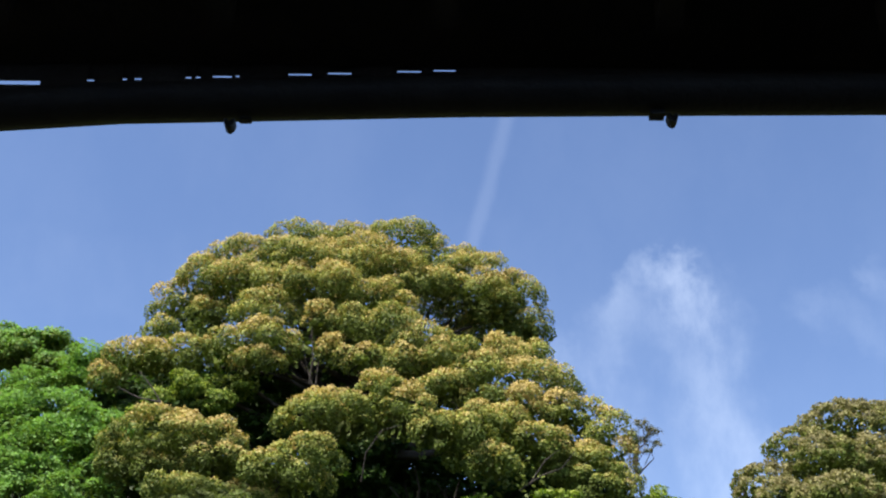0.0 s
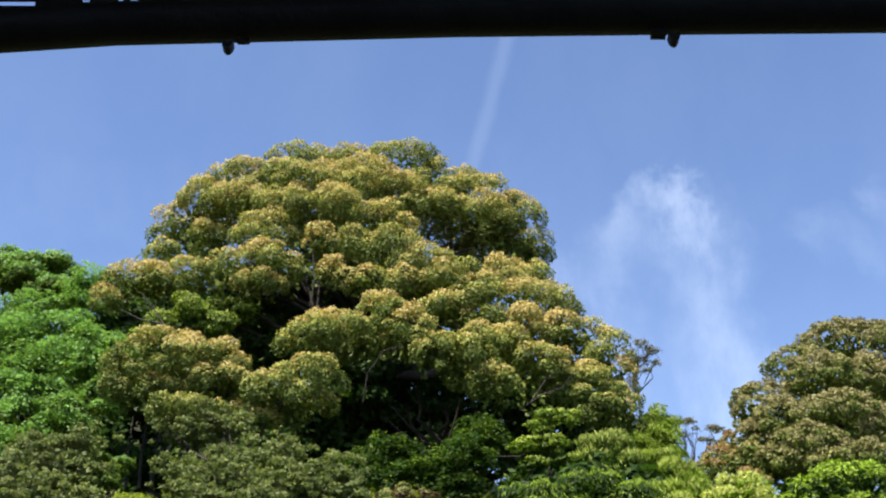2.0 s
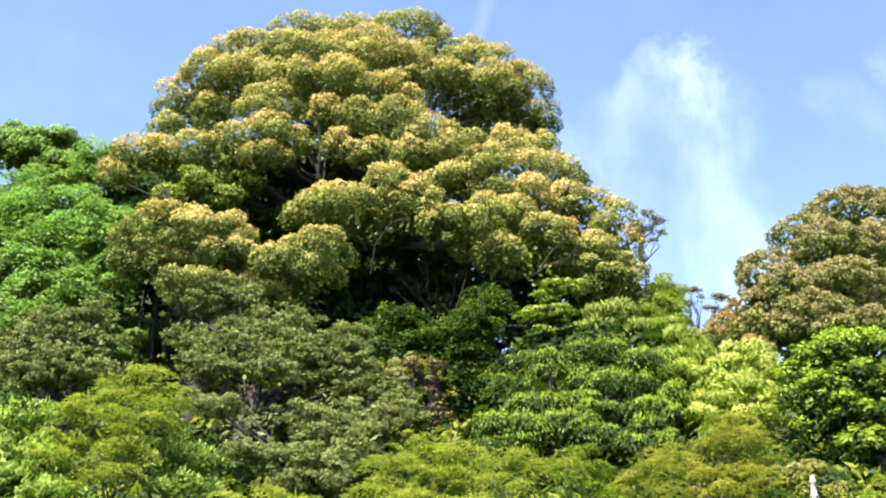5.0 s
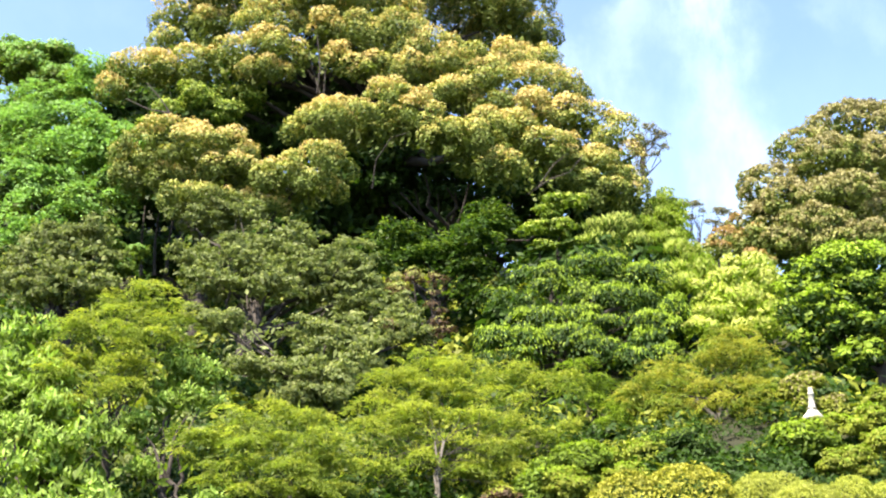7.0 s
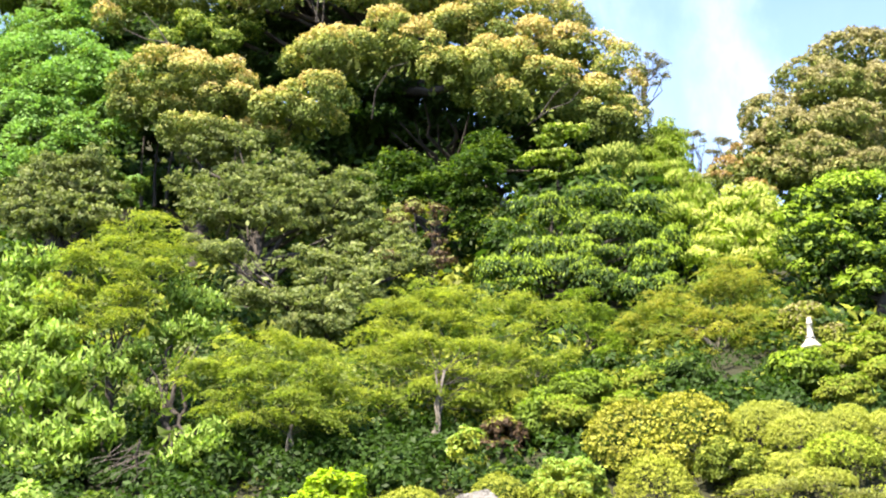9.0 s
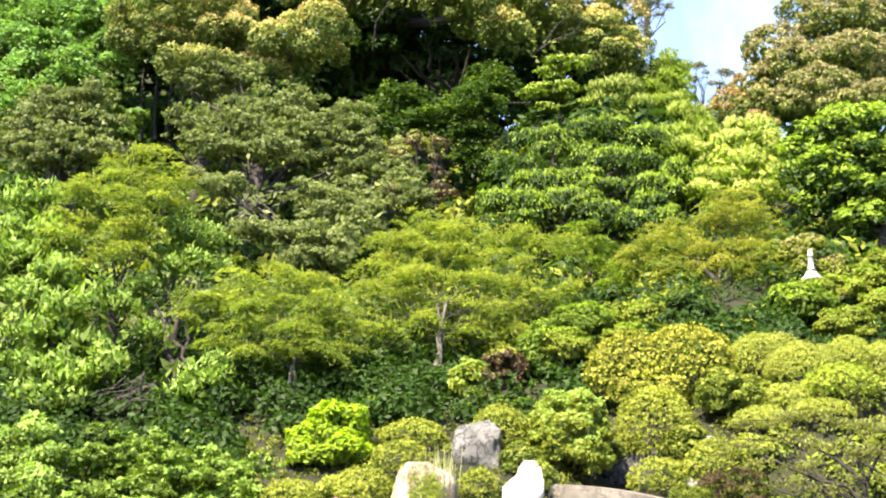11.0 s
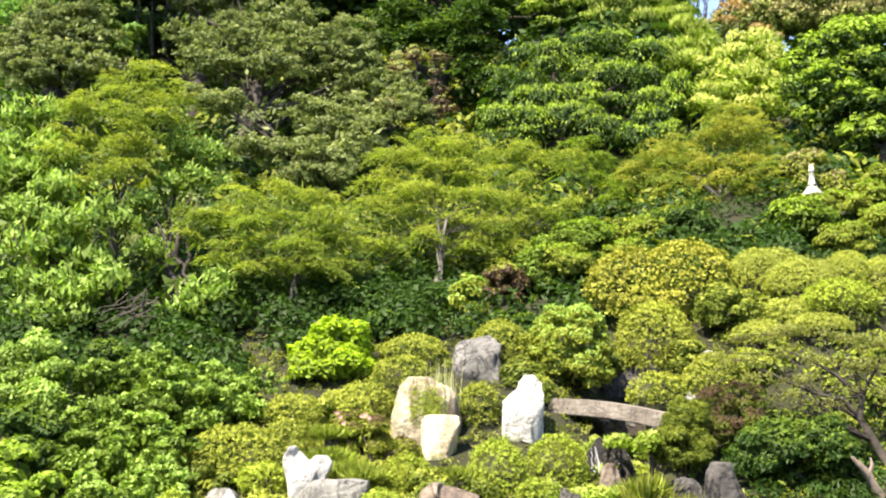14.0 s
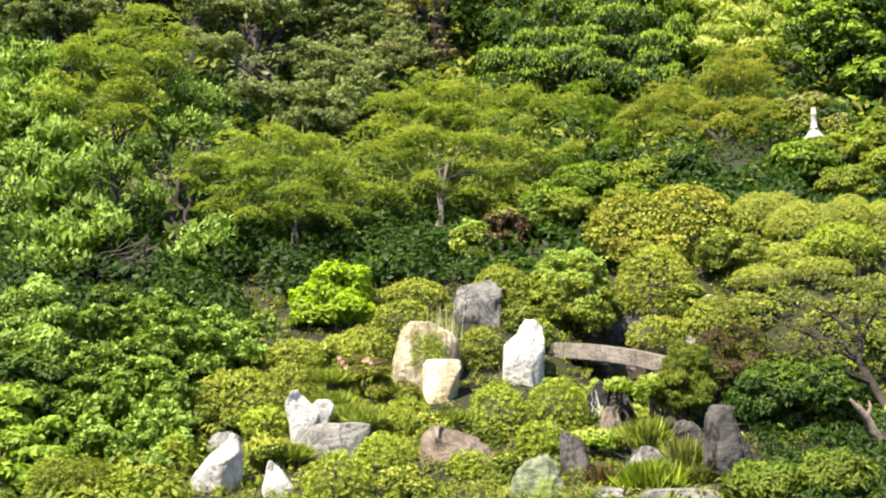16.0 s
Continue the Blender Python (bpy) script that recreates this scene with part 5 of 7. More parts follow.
shrub("azalea_bush", "clipped azalea dome flecked with yellow new leaves", [(3.08, 21.85, 4.38, 0.76, 0.69, 0.56), (4.15, 21.85, 4.47, 0.87, 0.78, 0.61), (3.45, 21.70, 3.95, 0.86, 0.77, 0.40)],
      0.066, (LEAF["azalea"], LEAF["azalea_yellow"]), seed=60, young=0.72, group="clipped azaleas", trim=True, slim=0.4, rough=0.08)
for seed, lobe in ((61, (5.29, 21.50, 4.54, 0.48, 0.43, 0.36)), (62, (5.98, 21.00, 4.25, 0.64, 0.58, 0.43)), (63, (6.90, 21.40, 4.43, 0.42, 0.38, 0.42)), (59, (5.69, 20.70, 3.67, 0.56, 0.50, 0.29)), (58, (5.77, 21.90, 4.71, 0.49, 0.44, 0.27)), (66, (7.50, 21.40, 4.13, 0.40, 0.36, 0.60)), (57, (5.03, 20.20, 3.33, 0.47, 0.42, 0.22)), (56, (6.01, 20.20, 3.43, 0.56, 0.49, 0.22))):
    shrub("azalea_bush", "soft pale green clipped azalea dome", [lobe], 0.046, (LEAF["clipped"], LEAF["straw"]), seed=seed, young=(0.5, 0.6, 0.7)[seed % 3], group="clipped azaleas", trim=True, slim=0.24)
shrub("azalea_bush", "bright green clipped azalea dome among paler ones", [(6.45, 20.50, 3.93, 0.65, 0.58, 0.32)], 0.056, (LEAF["azalea"], LEAF["shoots"]), seed=64, young=0.8, group="clipped azaleas", trim=True, slim=0.24)
shrub("azalea_bush", "dull green untrimmed azalea among clipped ones", [(4.71, 20.80, 3.78, 0.58, 0.52, 0.44)], 0.075, (LEAF["box"], LEAF["clipped"]), seed=65, young=0.4, group="clipped azaleas", clump=0.15, gaps=0.1, wild=0.6)
shrub("azalea_bush", "round yellowish green azalea bush", [(3.36, 20.62, 3.14, 0.67, 0.60, 0.77)], 0.058, (LEAF["azalea"], LEAF["clipped"]), seed=67, young=0.7, group="clipped azaleas", trim=True, slim=0.24)
shrub("camellia_bush", "tall rounded dark green bush with pale leaf tips", [(1.88, 20.05, 3.27, 0.70, 0.63, 0.56), (1.94, 19.90, 2.75, 0.60, 0.54, 0.41)], 0.08, (LEAF["azalea"], LEAF["pale"]), seed=68, young=0.55, clump=0.14, wild=0.65)
shrub("leafy_bush", "bright green broad-leaved bush under the maple", [(6.92, 24.20, 5.85, 0.74, 0.67, 0.47)], 0.12, (LEAF["fresh"], LEAF["bright"]), seed=69, young=0.7, clump=0.2)
shrub("leafy_bush", "glossy green bush on the bank", [(1.67, 23.35, 4.83, 0.49, 0.44, 0.60), (2.52, 24.10, 5.42, 0.68, 0.61, 0.51)], 0.09, (LEAF["fresh"], LEAF["bright"]), seed=70, young=0.45, clump=0.2)
shrub("red_leaf_bush", "dull red-leaved bush among green ones", [(0.89, 23.08, 4.30, 0.48, 0.44, 0.67)], 0.09, (LEAF["red_brown"], LEAF["azalea"]), seed=71, young=0.35, gaps=0.25)
shrub("leafy_bush", "pale green open bush below the maple", [(0.23, 21.56, 3.77, 0.35, 0.32, 0.87)], 0.11, (LEAF["azalea"], LEAF["pale"]), seed=72, young=0.4, gaps=0.25)
shrub("bright_bush", "vivid yellow-green bush glowing in the sun", [(-1.95, 20.10, 3.32, 0.51, 0.46, 0.37), (-2.45, 20.00, 3.04, 0.33, 0.29, 0.28), (-1.75, 19.95, 2.80, 0.44, 0.40, 0.32), (-2.30, 19.90, 2.76, 0.44, 0.40, 0.28)], 0.125, (LEAF["bright"], LEAF["chartreuse"]), seed=73, young=0.8, clump=0.2, gaps=0.2, rough=0.2)
for seed, lobe in ((74, (-0.70, 20.30, 3.05, 0.57, 0.51, 0.32)), (75, (-0.87, 19.30, 2.68, 0.47, 0.42, 0.30)), (76, (-1.39, 18.70, 2.19, 0.47, 0.42, 0.36)), (77, (0.72, 20.24, 3.09, 0.52, 0.47, 0.49)), (78, (0.35, 18.67, 2.09, 0.35, 0.31, 0.42)), (79, (-2.47, 18.70, 2.07, 0.52, 0.47, 0.31)), (80, (-3.09, 17.30, 1.45, 0.74, 0.66, 0.50)), (81, (-2.45, 17.60, 1.63, 0.42, 0.38, 0.37)), (82, (3.24, 19.74, 2.34, 0.50, 0.45, 0.35)), (83, (4.14, 19.45, 2.53, 0.54, 0.49, 0.45))):
    shrub("azalea_bush", "low rounded azalea bush beside the rocks", [lobe], 0.056, (LEAF["box"], LEAF["clipped"]), seed=seed, young=(0.6, 0.75, 0.85)[seed % 3], group="rock garden azaleas", trim=True, slim=0.24)
for seed, lobe in ((84, (0.54, 17.09, 1.16, 0.43, 0.39, 0.55)), (85, (1.38, 17.24, 1.24, 0.44, 0.39, 0.52)), (86, (1.04, 16.47, 0.87, 0.30, 0.27, 0.34)), (87, (-0.96, 15.69, 0.66, 0.40, 0.36, 0.47)), (88, (-1.46, 14.90, 0.52, 0.41, 0.37, 0.46)), (89, (-0.68, 17.03, 1.12, 0.35, 0.32, 0.39)), (90, (0.13, 15.87, 0.64, 0.29, 0.26, 0.25)), (91, (2.80, 18.30, 0.92, 0.25, 0.23, 0.34)), (93, (-2.63, 16.70, 1.20, 0.35, 0.32, 0.26)), (94, (-4.07, 14.69, 0.48, 0.37, 0.33, 0.35)), (95, (-4.84, 14.74, 0.50, 0.37, 0.34, 0.46)), (96, (-3.62, 15.67, 0.71, 0.29, 0.26, 0.42))):
    shrub("azalea_bush", "small ball-clipped azalea between the stones", [lobe], 0.054, (LEAF["azalea"], LEAF["shoots"]), seed=seed, young=(0.75, 0.55, 0.4)[seed % 3], group="rock garden azaleas", trim=True, slim=0.24)


def bank_scrub(seed, young, label, lobes):
    """Loose scrub of the bank."""
    shrub("leafy_bush", label, lobes, 0.085, (LEAF["fresh"], LEAF["pale"]), seed=seed, young=young, clump=0.10, gaps=0.15, rough=0.3, wild=0.85, stems=5, loose=True, density=0.6, core=0.8, fluff=0.5, group="bank scrub")


bank_scrub(97, 0.54, "tangled green hillside scrub with small leaves", [(-4.36, 18.40, 2.86, 0.51, 0.46, 0.27), (-4.86, 18.20, 2.74, 0.51, 0.46, 0.29), (-5.27, 18.00, 2.73, 0.42, 0.38, 0.28), (-3.99, 17.90, 2.47, 0.50, 0.45, 0.25), (-4.52, 17.70, 2.30, 0.49, 0.44, 0.26), (-5.04, 17.50, 2.23, 0.45, 0.41, 0.28)])
bank_scrub(163, 0.66, "loose scrub with pale speckled leaves", [(-3.54, 18.60, 2.52, 0.45, 0.40, 0.26), (-3.09, 18.80, 2.60, 0.40, 0.36, 0.26), (-3.29, 18.20, 2.21, 0.42, 0.38, 0.22), (-3.69, 17.70, 2.05, 0.38, 0.34, 0.23), (-3.75, 18.80, 2.74, 0.31, 0.28, 0.19)])
bank_scrub(164, 0.46, "dense dark-leaved scrub low on the bank", [(-5.27, 17.20, 1.91, 0.48, 0.43, 0.27), (-4.60, 17.10, 1.83, 0.48, 0.43, 0.27), (-3.99, 16.90, 1.75, 0.44, 0.39, 0.27), (-4.87, 16.70, 1.49, 0.46, 0.42, 0.26), (-4.20, 16.50, 1.38, 0.46, 0.41, 0.24), (-5.41, 16.90, 1.57, 0.36, 0.32, 0.25)])
bank_scrub(165, 0.70, "light green scrub at the foot of the bank", [(-3.83, 16.20, 1.28, 0.42, 0.38, 0.22), (-4.19, 15.90, 1.08, 0.44, 0.40, 0.22), (-4.74, 16.00, 1.12, 0.37, 0.33, 0.22), (-3.66, 15.80, 0.97, 0.29, 0.26, 0.25), (-3.88, 15.40, 0.79, 0.35, 0.32, 0.24)])
shrub("leafy_bush", "tall light green bush with soft drooping leaves", [(-6.16, 18.00, 3.08, 0.34, 0.30, 0.29), (-6.50, 17.90, 2.87, 0.33, 0.30, 0.28), (-5.89, 17.70, 2.73, 0.36, 0.33, 0.28), (-6.30, 17.60, 2.49, 0.38, 0.34, 0.28), (-5.86, 17.40, 2.32, 0.36, 0.32, 0.24)], 0.10, (LEAF["fresh"], LEAF["pale"]), seed=160, young=0.8, clump=0.18, gaps=0.12, droop=0.5, core=0.7)
shrub("leafy_bush", "shaded green bush under the pale one", [(-5.39, 18.70, 3.02, 0.40, 0.36, 0.21), (-6.19, 17.20, 2.08, 0.40, 0.36, 0.27), (-5.71, 17.10, 1.92, 0.32, 0.29, 0.24), (-5.84, 16.80, 1.61, 0.36, 0.32, 0.23)], 0.10, (LEAF["deep"], LEAF["fresh"]), seed=166, young=0.6, clump=0.16, gaps=0.12, core=0.7)
shrub("leafy_bush", "vivid light green bush with broad flat leaves", [(-5.93, 16.40, 1.63, 0.33, 0.30, 0.15), (-5.71, 15.80, 1.14, 0.36, 0.32, 0.15), (-5.30, 15.60, 0.93, 0.36, 0.28, 0.13), (-5.41, 15.20, 0.69, 0.35, 0.32, 0.17), (-5.30, 16.00, 1.27, 0.22, 0.20, 0.15), (-6.01, 16.00, 1.39, 0.30, 0.27, 0.15)], 0.12, (LEAF["fresh"], LEAF["young_green"]), seed=167, young=0.85, clump=0.2, gaps=0.1, slim=0.55, core=0.9, flat=0.5)
shrub("moss_mound", "low smooth mound of fine moss-like leaves", [(-4.45, 14.60, 0.67, 0.40, 0.36, 0.27), (-4.76, 14.40, 0.60, 0.26, 0.24, 0.24)], 0.05, (LEAF["box"], LEAF["azalea"]), seed=168, young=0.5, trim=True, slim=0.24)
for seed, lobe in ((119, (8.00, 25.40, 6.39, 0.59, 0.53, 0.26)), (120, (8.91, 25.60, 6.54, 0.43, 0.39, 0.36)), (121, (8.54, 24.20, 5.73, 0.49, 0.45, 0.45)), (122, (7.58, 23.40, 5.34, 0.61, 0.55, 0.37)), (123, (9.42, 26.40, 7.12, 0.37, 0.33, 0.32)), (115, (2.93, 24.40, 5.54, 0.54, 0.49, 0.34)), (116, (4.04, 24.90, 5.72, 0.53, 0.48, 0.39)), (117, (3.37, 23.60, 5.12, 0.55, 0.49, 0.28)), (118, (2.13, 23.20, 4.97, 0.54, 0.48, 0.32))):
    shrub("leafy_bush", "fresh green bush on the upper bank", [lobe], 0.085, (LEAF["azalea"], LEAF["bright"]), seed=seed, young=0.55, clump=0.14, group="upper bank bushes", fluff=0.3)
for seed, lobe in ((125, (4.59, 24.92, 5.66, 0.82, 0.73, 0.61)), (126, (6.80, 27.60, 6.39, 0.64, 0.58, 0.33)), (127, (0.90, 21.05, 3.43, 0.59, 0.53, 0.36)), (128, (-1.18, 21.54, 3.59, 0.55, 0.50, 0.36))):
    shrub("leafy_bush", "dark green bush in the maple's shade", [lobe], 0.11, (LEAF["deep"], LEAF["fresh"]), seed=seed, young=0.4, clump=0.2, group="shaded bushes")
for seed, lobe in ((130, (-1.44, 18.33, 1.79, 0.38, 0.34, 0.36)), (131, (-1.83, 18.86, 2.11, 0.31, 0.28, 0.31)), (132, (1.09, 19.47, 2.60, 0.36, 0.32, 0.33)), (133, (-0.40, 16.78, 0.99, 0.35, 0.31, 0.33)), (134, (-2.50, 15.87, 0.77, 0.29, 0.26, 0.37)), (135, (0.38, 16.97, 1.02, 0.31, 0.28, 0.20)), (136, (1.33, 19.10, 2.34, 0.27, 0.24, 0.31)), (137, (3.21, 18.43, 1.38, 0.38, 0.34, 0.33))):
    shrub("azalea_bush", "loose leafy azalea filling in between the rocks", [lobe], 0.07, (LEAF["box"], LEAF["clipped"]), seed=seed, young=(0.15, 0.4, 0.6)[seed % 3], clump=0.15, gaps=0.1, wild=0.6, group="loose azaleas")
for seed, lobe in ((138, (2.89, 20.73, 2.82, 0.43, 0.39, 0.29)), (139, (3.84, 20.19, 2.90, 0.47, 0.42, 0.31)), (140, (4.72, 19.59, 2.68, 0.45, 0.41, 0.39)), (141, (-3.32, 17.04, 1.20, 0.43, 0.39, 0.34)), (142, (-3.74, 14.98, 0.52, 0.31, 0.28, 0.31)), (143, (-0.64, 15.03, 0.49, 0.31, 0.28, 0.30)), (144, (0.55, 15.57, 0.56, 0.29, 0.26, 0.32))):
    shrub("azalea_bush", "loose leafy azalea filling in between the rocks", [lobe], 0.07, (LEAF["box"], LEAF["clipped"]), seed=seed, young=(0.15, 0.4, 0.6)[seed % 3], clump=0.15, gaps=0.1, wild=0.6, group="loose azaleas")
for seed, lobe in ((170, (2.23, 17.25, 1.65, 0.21, 0.14, 0.06)), (171, (2.63, 17.10, 1.66, 0.19, 0.17, 0.13)), (172, (1.78, 16.30, 0.98, 0.34, 0.17, 0.07)), (150, (2.45, 19.10, 1.46, 0.28, 0.25, 0.19)), (155, (2.03, 18.25, 1.48, 0.24, 0.21, 0.27)), (156, (2.06, 17.64, 1.13, 0.20, 0.18, 0.24)), (157, (2.64, 18.65, 1.10, 0.26, 0.23, 0.22)), (158, (3.03, 17.25, 0.59, 0.24, 0.21, 0.36)), (151, (2.91, 18.95, 1.40, 0.28, 0.25, 0.20)), (152, (1.92, 16.84, 0.95, 0.43, 0.38, 0.12)), (154, (1.13, 16.56, 0.89, 0.27, 0.24, 0.27))):
    shrub("fern", "bright yellow-green fern by the water", [lobe], 0.10, (LEAF["bright"], LEAF["lime"]), seed=seed, young=0.6, clump=0.14, slim=0.3, droop=0.4, category="fern", group="ferns by the water")
def garden_pine():
    foot = (6.36, 16.80, 0.71)
    bz = float(ground_z(foot[0], foot[1]))
    ob = thing("garden_pine", (foot[0], foot[1], bz), "old garden pine with crooked pinkish trunk and loose olive crown", "tree")
    low = [(foot[0] + 0.25, foot[1], bz - 0.1), (5.93, 16.50, 0.48), (5.66, 16.40, 0.81), (5.47, 16.30, 1.04), (5.40, 16.30, 1.21), (5.27, 16.20, 1.33), (5.15, 16.20, 1.46)]
    hang("trunk", tube("trunk", low, (0.10, 0.085, 0.075, 0.065, 0.055, 0.042, 0.018), PINE_BARK, 10, 5), ob)
    hang("branch", tube("branch", [low[4], (5.46, 16.30, 1.34), (5.44, 16.30, 1.44)], (0.035, 0.026, 0.012), PINE_BARK, 7, 6), ob, "short broken branch stub")
    back = [low[2], (5.99, 17.10, 1.24), (5.84, 17.30, 1.62), (5.68, 17.40, 1.94), (5.77, 17.50, 2.26), (5.70, 17.60, 2.59)]
    hang("trunk", tube("trunk", back, (0.08, 0.07, 0.06, 0.05, 0.04, 0.02), BARK, 8, 7), ob)
    for k, path in enumerate(([back[2], (5.49, 17.30, 1.75), (5.26, 17.30, 1.95), (4.94, 17.30, 2.07)], [back[3], (5.46, 17.40, 2.22), (5.14, 17.40, 2.27), (4.80, 17.60, 2.44), (4.45, 17.80, 2.65)],
                              [back[4], (5.90, 17.50, 2.50), (6.07, 17.50, 2.74)], [back[4], (5.45, 17.60, 2.55), (5.19, 17.80, 2.76), (4.84, 18.00, 2.94)], [back[1], (6.16, 17.00, 1.63), (6.27, 17.00, 2.17)])):
        hang("limb", tube("limb", path, np.linspace(0.04, 0.010, len(path)), BARK, 6, 20 + k), ob)
    crown = [(4.40, 18.20, 3.13, 0.39, 0.33, 0.15), (4.99, 18.20, 3.21, 0.47, 0.30, 0.13), (5.60, 18.00, 3.10, 0.47, 0.33, 0.15), (6.11, 17.80, 3.00, 0.38, 0.34, 0.16), (4.09, 18.00, 2.79, 0.33, 0.29, 0.13), (4.65, 17.90, 2.86, 0.41, 0.26, 0.12), (5.25, 17.70, 2.76, 0.44, 0.29, 0.13), (5.83, 17.50, 2.66, 0.40, 0.32, 0.15), (4.32, 17.60, 2.52, 0.37, 0.25, 0.11), (4.93, 17.50, 2.47, 0.37, 0.25, 0.11), (5.51, 17.30, 2.34, 0.35, 0.28, 0.13), (5.99, 17.20, 2.25, 0.29, 0.26, 0.17), (5.00, 17.20, 2.15, 0.32, 0.21, 0.10), (4.63, 17.30, 2.27, 0.32, 0.21, 0.10)]
    rng = np.random.default_rng(97)
    for k, lobe in enumerate(crown):
        foot = np.array(back[2 + k % 4])
        for s in range(4):
            tip = np.array(lobe[:3]) + rng.normal(0, 0.7, 3) * np.array(lobe[3:])
            hang("branch", tube("branch", bend(rng, foot if s == 0 else tip_of, tip, 5, 0.07), np.linspace(0.018 if s == 0 else 0.009, 0.004, 5), BARK, 5, 40 + k), ob)
            tip_of = np.array(lobe[:3]) if s == 0 else tip_of
    hang("crown", foliage("crown", 98, crown, 0.11, 0.06, 0.28, (LEAF["pine"], LEAF["sage"]), cover=0.36, young=0.35, flat=0.8, gaps=0.35, wild=0.9, fill=0.0, loose=True, density=0.6), ob)


garden_pine()

shrub("azalea_bush", "loose reddish-leaved azalea beside the tan boulder", [(-0.72, 17.60, 1.61, 0.21, 0.19, 0.18), (-1.33, 17.90, 1.81, 0.38, 0.34, 0.28), (-1.54, 18.00, 1.94, 0.25, 0.22, 0.22)], 0.065, (LEAF["azalea"], LEAF["red_brown"]), seed=169, young=0.55, clump=0.13, gaps=0.15, wild=0.7, slim=0.28)
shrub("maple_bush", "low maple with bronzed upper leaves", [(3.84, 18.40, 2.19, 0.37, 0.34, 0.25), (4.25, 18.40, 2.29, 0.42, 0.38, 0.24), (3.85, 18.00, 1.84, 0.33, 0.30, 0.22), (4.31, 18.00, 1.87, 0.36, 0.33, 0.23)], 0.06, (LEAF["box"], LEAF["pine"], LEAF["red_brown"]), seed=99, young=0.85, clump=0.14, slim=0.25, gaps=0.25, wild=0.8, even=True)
shrub("leafy_bush", "dense mid-green bush over a dark stone", [(4.37, 17.00, 1.49, 0.59, 0.53, 0.47), (4.99, 17.00, 1.56, 0.51, 0.46, 0.43)], 0.085, (LEAF["deep"], LEAF["fresh"]), seed=100, young=0.55, clump=0.2)
shrub("leafy_bush", "soft feathery green bush at the bridge end", [(3.30, 17.70, 2.01, 0.36, 0.32, 0.29), (3.04, 17.40, 1.61, 0.34, 0.30, 0.27), (3.39, 17.50, 1.57, 0.27, 0.25, 0.29)], 0.06, (LEAF["box"], LEAF["azalea"]), seed=161, young=0.5, clump=0.10, slim=0.2, gaps=0.1, wild=0.8, fluff=0.5, core=0.6)
shrub("leafy_bush", "low spreading bush of lance-shaped leaves at the path edge", [(3.64, 14.55, 0.56, 0.50, 0.45, 0.23), (4.47, 14.65, 0.70, 0.50, 0.45, 0.23)], 0.10, (LEAF["box"], LEAF["fresh"]), seed=101, young=0.35, clump=0.18, slim=0.3)


# ---------------------------------------------------------------- rocks, bridge, pagoda
def rock(label, place, size, mat, seed, turn=0.0, sharp=0.5, lean=(0, 0), group="", rough=1.0, flat=0.0):
    """A weathered boulder: a cut and roughened block, sunk into the bank. place: middle; size: half widths."""
    rng = np.random.default_rng(seed)
    bm = bmesh.new()
    bmesh.ops.create_icosphere(bm, subdivisions=4, radius=1.0)
    planes = [(unit(rng.normal(size=3) * np.array([1, 1, 0.8])), rng.uniform(0.62, 0.9)) for _ in range(11)]
    if flat:
        planes.append((unit(np.array([0.12, -0.1, 1.0])), flat))
    off = rng.uniform(0, 50, 3)
    for v in bm.verts:
        p = np.array(v.co)
        q = np.sign(p) * np.abs(p) ** (1 - 0.4 * sharp)
        p = q / max(np.abs(q).max(), 1e-6) * 0.35 + p * 0.75
        for nrm, d in planes:
            over = p @ nrm - d
            if over > 0:
                p = p - nrm * over * (0.55 + 0.45 * sharp)
        w = Vector(p * 1.6 + off)
        p = p * (1 + 0.17 * rough * noise.fractal(w, 0.9, 2.0, 5) + 0.035 * rough * noise.noise(w * 5))
        v.co = Vector((p[0] * size[0] + lean[0] * p[2] * size[2], p[1] * size[1] + lean[1] * p[2] * size[2], p[2] * size[2]))
    for k in range(3):
        low, high = min(v.co[k] for v in bm.verts), max(v.co[k] for v in bm.verts)
        for v in bm.verts:
            v.co[k] = ((v.co[k] - low) / (high - low) * 2 - 1) * size[k]
    for v in bm.verts:
        # broader at the foot
        f = 1.06 - 0.10 * v.co.z / size[2]
        v.co.x, v.co.y = v.co.x * f, v.co.y * f
    bmesh.ops.rotate(bm, verts=bm.verts, matrix=Matrix.Rotation(turn, 3, "Z"))
    ob = new("rock", bm_mesh("rock", bm, mat))
    ob.matrix_basis = Matrix.Translation(place)
    return tagged(ob, label, "rock", group)


